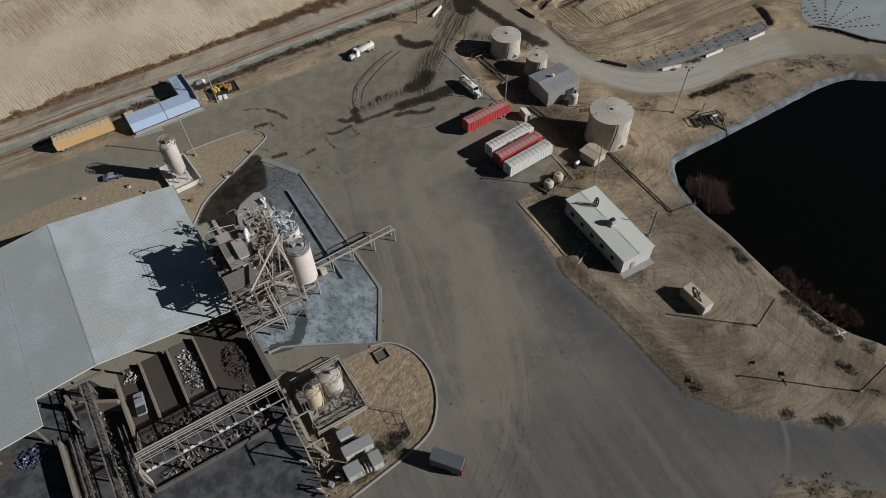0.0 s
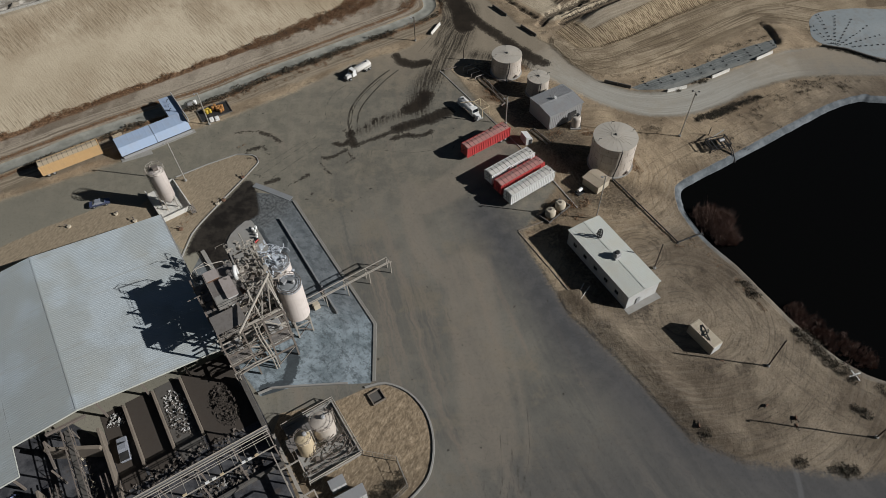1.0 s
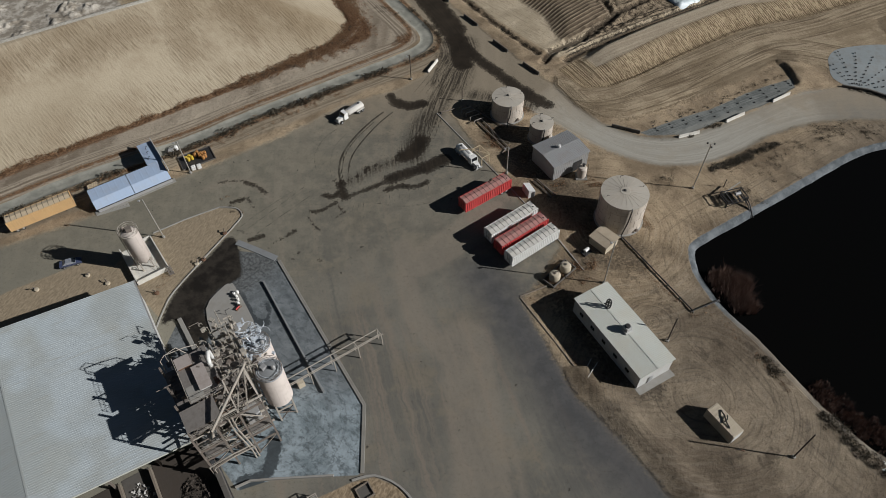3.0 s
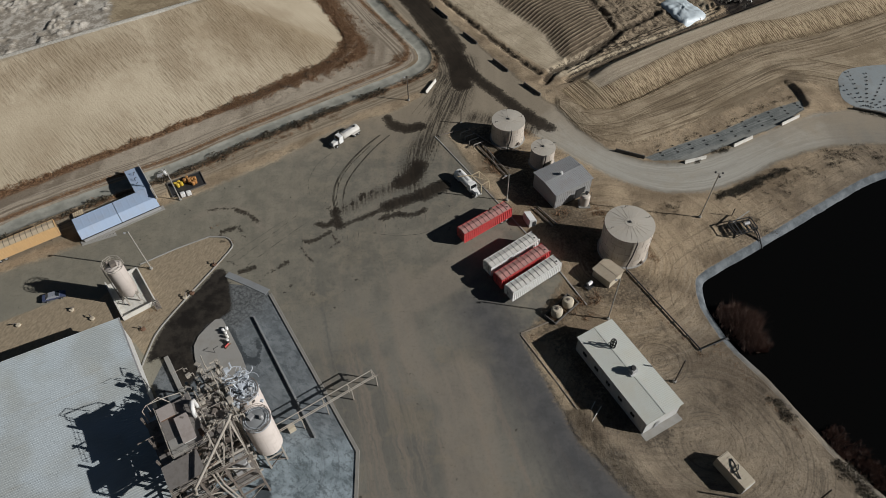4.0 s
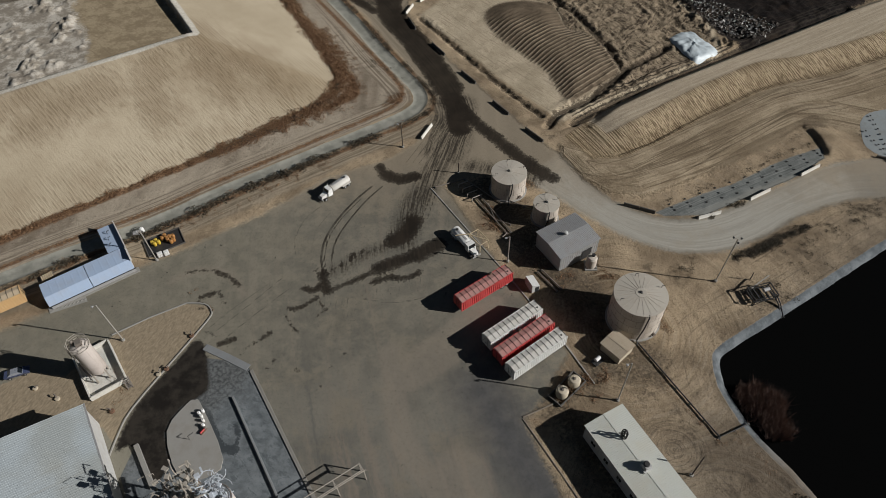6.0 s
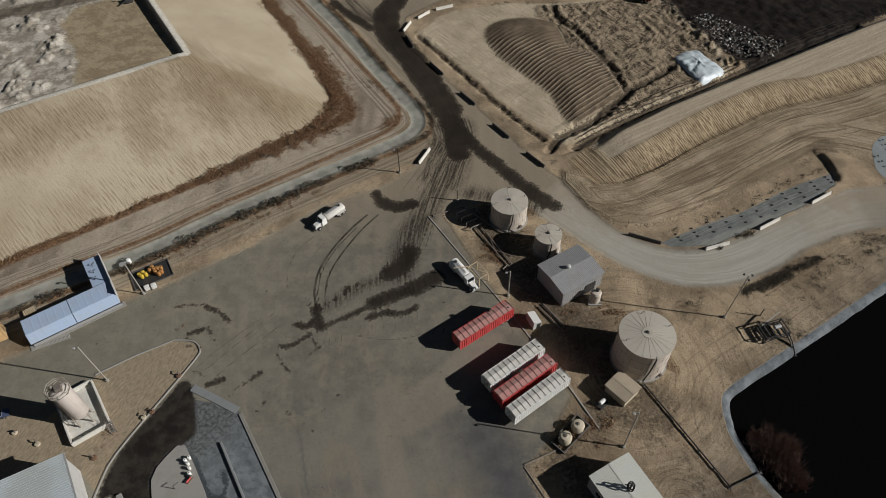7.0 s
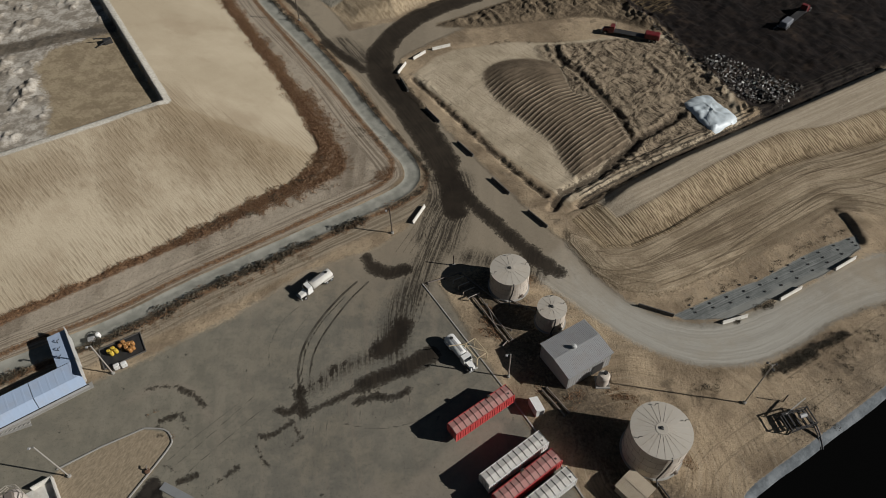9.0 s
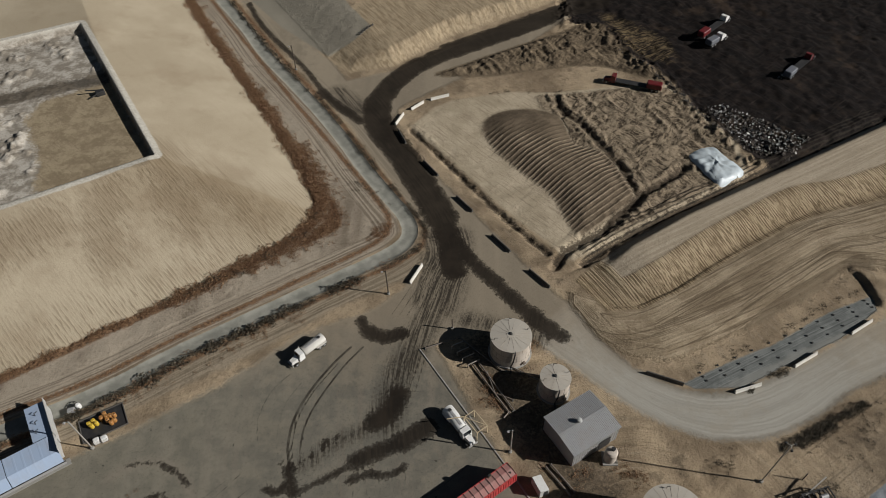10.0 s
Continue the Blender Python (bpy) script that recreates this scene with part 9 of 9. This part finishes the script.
def brush(name, lines, density, spread, size, leaves, mat, label, seed, tall=0.8, base=None, blades=False):
    """Clumps of small dry leaves strewn along lines."""
    rng = random.Random(seed)
    sh = S()
    for line in lines:
        line = smooth(line, False, 3)
        for p, q in zip(line, line[1:]):
            d = math.dist(p, q)
            for _ in range(max(1, round(d * density))):
                f, o = rng.random(), rng.gauss(0, spread)
                x, y = p[0] + (q[0] - p[0]) * f - (q[1] - p[1]) / d * o, p[1] + (q[1] - p[1]) * f + (q[0] - p[0]) / d * o
                if base is None and density < 8 and noise.noise((x * 0.16, y * 0.16, seed)) < -0.12:
                    continue
                z, s = ground_at(x, y) if base is None else base, size * rng.uniform(0.45, 1.35)
                for _ in range(round(leaves * 3)):
                    a, e, r = rng.uniform(0, 6.28), rng.uniform(0.1, 1.0), rng.random() ** 0.5
                    c = Vector((x + math.cos(a) * s * r, y + math.sin(a) * s * r, z + s * tall * e * (1.1 - 0.7 * r)))
                    u = Vector((rng.uniform(-1, 1), rng.uniform(-1, 1), rng.uniform(-0.4, 1))).normalized() * s * 0.18
                    w = Vector((rng.uniform(-1, 1), rng.uniform(-1, 1), rng.uniform(-0.6, 0.6))).normalized() * s * 0.11
                    if blades:
                        c.z = z
                        u, w = Vector((rng.gauss(0, 0.3), rng.gauss(0, 0.3), 1)) * s * tall * rng.uniform(0.5, 1.2), Vector((math.cos(a), math.sin(a), 0)) * 0.045
                        sh.put((c - w, c + w, c + u), ((0, 1, 2),))
                        continue
                    sh.put((c - u, c + w, c + u, c - w), ((0, 1, 2, 3),))
    return single(name, sh, mat, 0, 0, 0, 0, label, "brush", kind="stuff")


toe = [(-120, 141.5), (-89, 162), (-60.5, 181), (-41, 195.5), (-33, 204), (-31.8, 212.5), (-34.5, 219), (-51.0, 248), (-76, 288), (-96, 321)]
brush("brush", [toe[2:]], 13.0, 1.0, 1.0, 10, M_WEED, "dry red-brown weeds along the foot of the bank", 1)
brush("brush", [[(-120, 141.5), (-89, 162), (-60.5, 181)]], 7.0, 0.45, 0.75, 9, M_WEED, "thin line of dry weeds along the foot of the bank", 30)
brush("brush", [[(-46, 190.5), (-36, 197), (-29.5, 202.5), (-27.8, 207.5), (-29.8, 213), (-33.5, 221), (-41, 236)]], 15.0, 1.5, 0.8, 9, M_WEED, "dry weeds at the corner of the bank", 2)
brush("brush", [[(-62, 180), (-50, 188.5), (-40, 196), (-33, 203.5), (-31.5, 209)]], 4.0, 0.5, 0.95, 10, M_BUSH, "dark bushes along the foot of the bank", 31)
brush("brush", [[(-18.5, 199.2), (-14.5, 202), (-13.4, 205)], [(-17.5, 201), (-15, 205)]], 9.0, 0.7, 0.5, 8, M_WEED, "dry red-brown weeds at the bend of the channel", 32)
brush("brush", [[(-27, 226.5), (-22, 219.5), (-15.5, 210.8)], [(-25, 221), (-19, 214.5)]], 4.0, 1.2, 0.4, 8, M_BUSH, "low dark weeds on the churned verge", 33)
brush("brush", [[(-110, 128.8), (-86.7, 144.4), (-68.2, 154.6), (-53.1, 165.5), (-39, 174.7), (-20.3, 186.7), (-12, 192), (-5, 197.5)]], 2.6, 0.35, 0.75, 10, M_BUSH, "dark shrubs along the drainage channel", 3)
brush("brush", [[(-110, 128.8), (-86.7, 144.4), (-68.2, 154.6), (-53.1, 165.5), (-39, 174.7), (-20.3, 186.7)]], 1.1, 0.3, 1.25, 16, M_BUSH, "round dark shrubs beside the drainage channel", 34)
brush("brush", [[(-4.6, 200), (-6.4, 206.5), (-18.4, 225), (-33, 249), (-47.4, 268.8), (-57.3, 283.1), (-68.4, 300.1), (-79.1, 317.7)]], 5.0, 0.4, 0.6, 9, M_BUSH, "low dark weeds between channel and haul road", 28)
brush("brush", [[(-62, 157), (-48, 167), (-38, 173), (-30, 178)], [(-58, 163), (-40, 172.5)], [(-88, 142.6), (-68.5, 153.4), (-53.5, 164.3), (-39, 173.5), (-20.3, 185.5), (-10, 192.3)]], 5.0, 1.1, 0.45, 8, M_WEED, "sparse dry weeds on the verge", 4)
brush("brush", [[(62.5, 147), (66.5, 148.6), (73.8, 152.4), (82, 156.3)], [(66, 147.6), (74, 151.6)]], 30.0, 0.55, 0.42, 8, M_BUSH, "dark scrub beside the gravel road", 5)
brush("brush", [[(66.8, 146.4), (67.6, 146.4)], [(69, 147), (70, 147.2)], [(72, 146.4), (72.9, 146.4)], [(74.2, 146.3), (74.9, 146.4)], [(62, 143.5), (63, 143.6)], [(76.4, 145.2), (77, 145.2)], [(82.4, 144.3), (83.4, 144.7)], [(70.4, 136), (72.4, 137)], [(66, 139.6), (70, 140.6)], [(86, 160), (98, 161), (110, 162)], [(84, 155), (94, 158), (106, 160)], [(92, 162.5), (104, 163.5)], [(76, 149), (90, 156)], [(47, 143), (54, 144.5)]], 3.2, 1.3, 0.5, 9, M_BUSH, "scattered dark scrub by the pond", 6)
brush("brush", [[(56.9, 115.4), (58.7, 111.7), (60.4, 109.1), (61.2, 105.8)], [(60, 112), (62.5, 113.6)]], 34.0, 1.1, 0.9, 12, M_REED, "dry reeds standing in the water of the pond", 7, 2.2, -0.9, True)
brush("brush", [[(69.4, 89.1), (72.4, 83.2), (77.6, 79.4), (81.6, 75)]], 12.0, 1.3, 0.7, 9, M_REED, "sparse dark reeds in the water of the pond", 27, 1.6, -0.9, True)
brush("brush", [[(59.5, 97.5), (64, 89.7), (69, 82.2), (72, 77.4), (76, 71.5), (82, 69)]], 5.5, 0.7, 0.75, 12, M_BUSH, "dark scrub along the pond edge", 8)
brush("brush", [[(75.2, 57.3), (78.6, 59.6)], [(75.8, 58.6), (78.8, 58.0)], [(60.2, 55.1), (61.6, 54.8)], [(44.9, 60.5), (46.2, 60.0)], [(73.8, 65.8), (76.2, 64.4)], [(66, 54.0), (71, 53.6)]], 5.0, 0.5, 0.8, 14, M_BUSH, "dark bushes at the edge of the yard", 9)
brush("brush", [[(56, 41.5), (62, 41), (72, 39), (84, 38)], [(54, 38), (66, 36), (80, 35)]], 4.0, 1.2, 0.7, 9, M_BUSH, "scrub at the corner of the exit road", 10)
brush("brush", [[(-15, 47.5), (-11, 50.0), (-8.6, 52)], [(-18, 42.5), (-14, 44.5)], [(-13, 52), (-11, 54)], [(-14.5, 54), (-10.5, 50), (-12, 47)], [(-22, 41.5), (-16, 45.5)]], 5.0, 0.9, 0.75, 14, M_BUSH, "green-brown bushes in the switchgear yard", 11)
brush("brush", [[(19, 145), (24, 141.5), (30, 141)], [(17.6, 164.5), (18.6, 168), (17.6, 171.5)], [(31.5, 142), (34, 141), (37, 142)], [(43.6, 128), (44, 132), (42.5, 136)], [(10, 162), (8, 158), (12, 154)], [(18.5, 163.5), (18.2, 166)], [(21, 112), (27, 117), (33, 118.5)], [(26, 113), (31, 117)]], 6.0, 1.1, 0.6, 8, M_WEED, "dry weeds inside the compound", 12)
brush("brush", [[(16, 109), (20, 102), (25, 92)], [(39, 120), (44, 112), (50, 103.5)], [(52, 107), (58, 97), (64, 87)]], 2.6, 0.5, 0.4, 7, M_WEED, "low dry weeds along kerbs and pipes", 13)
brush("brush", [[(-9, 241), (2, 226), (14, 208.5), (25, 195)], [(1, 256), (18, 259.5), (34, 259.5)], [(33, 250), (38, 240), (47, 218)]], 2.4, 0.5, 0.45, 7, M_BUSH, "sparse dark scrub on the dirt mound", 14)
low_wall("cover_kerb", [(105.4, 178.8), (111.5, 176.8), (119.4, 171.6), (133, 167.4)], 0.4, 0.7, M_CONCD, "dark low wall along the edge of the cover", group="pad walls")
brush("brush", [[(60, 159), (61.4, 159.6)], [(64.6, 161.9), (66.3, 162.8)], [(67.4, 163.2), (69.4, 164)], [(59.9, 158.6), (60.9, 158.7)], [(66.1, 162.2), (69.1, 163.1)], [(107, 177.6), (112, 175.8), (119, 171)]], 8.0, 0.25, 0.42, 9, M_BUSH, "dark bushes between road barriers", 29)
brush("brush", [[(50, 163.5), (60, 168), (70, 172.5), (84, 180.5), (92, 184)]], 2.0, 0.4, 0.5, 8, M_BUSH, "dark scrub along the liner", 15)
brush("brush", [[(-50, 133), (-52.5, 131.5)], [(-57, 135.8), (-54, 137.5)], [(-70, 123), (-62, 112)]], 2.0, 0.7, 0.42, 8, M_WEED, "dry weeds on the dirt island", 16)
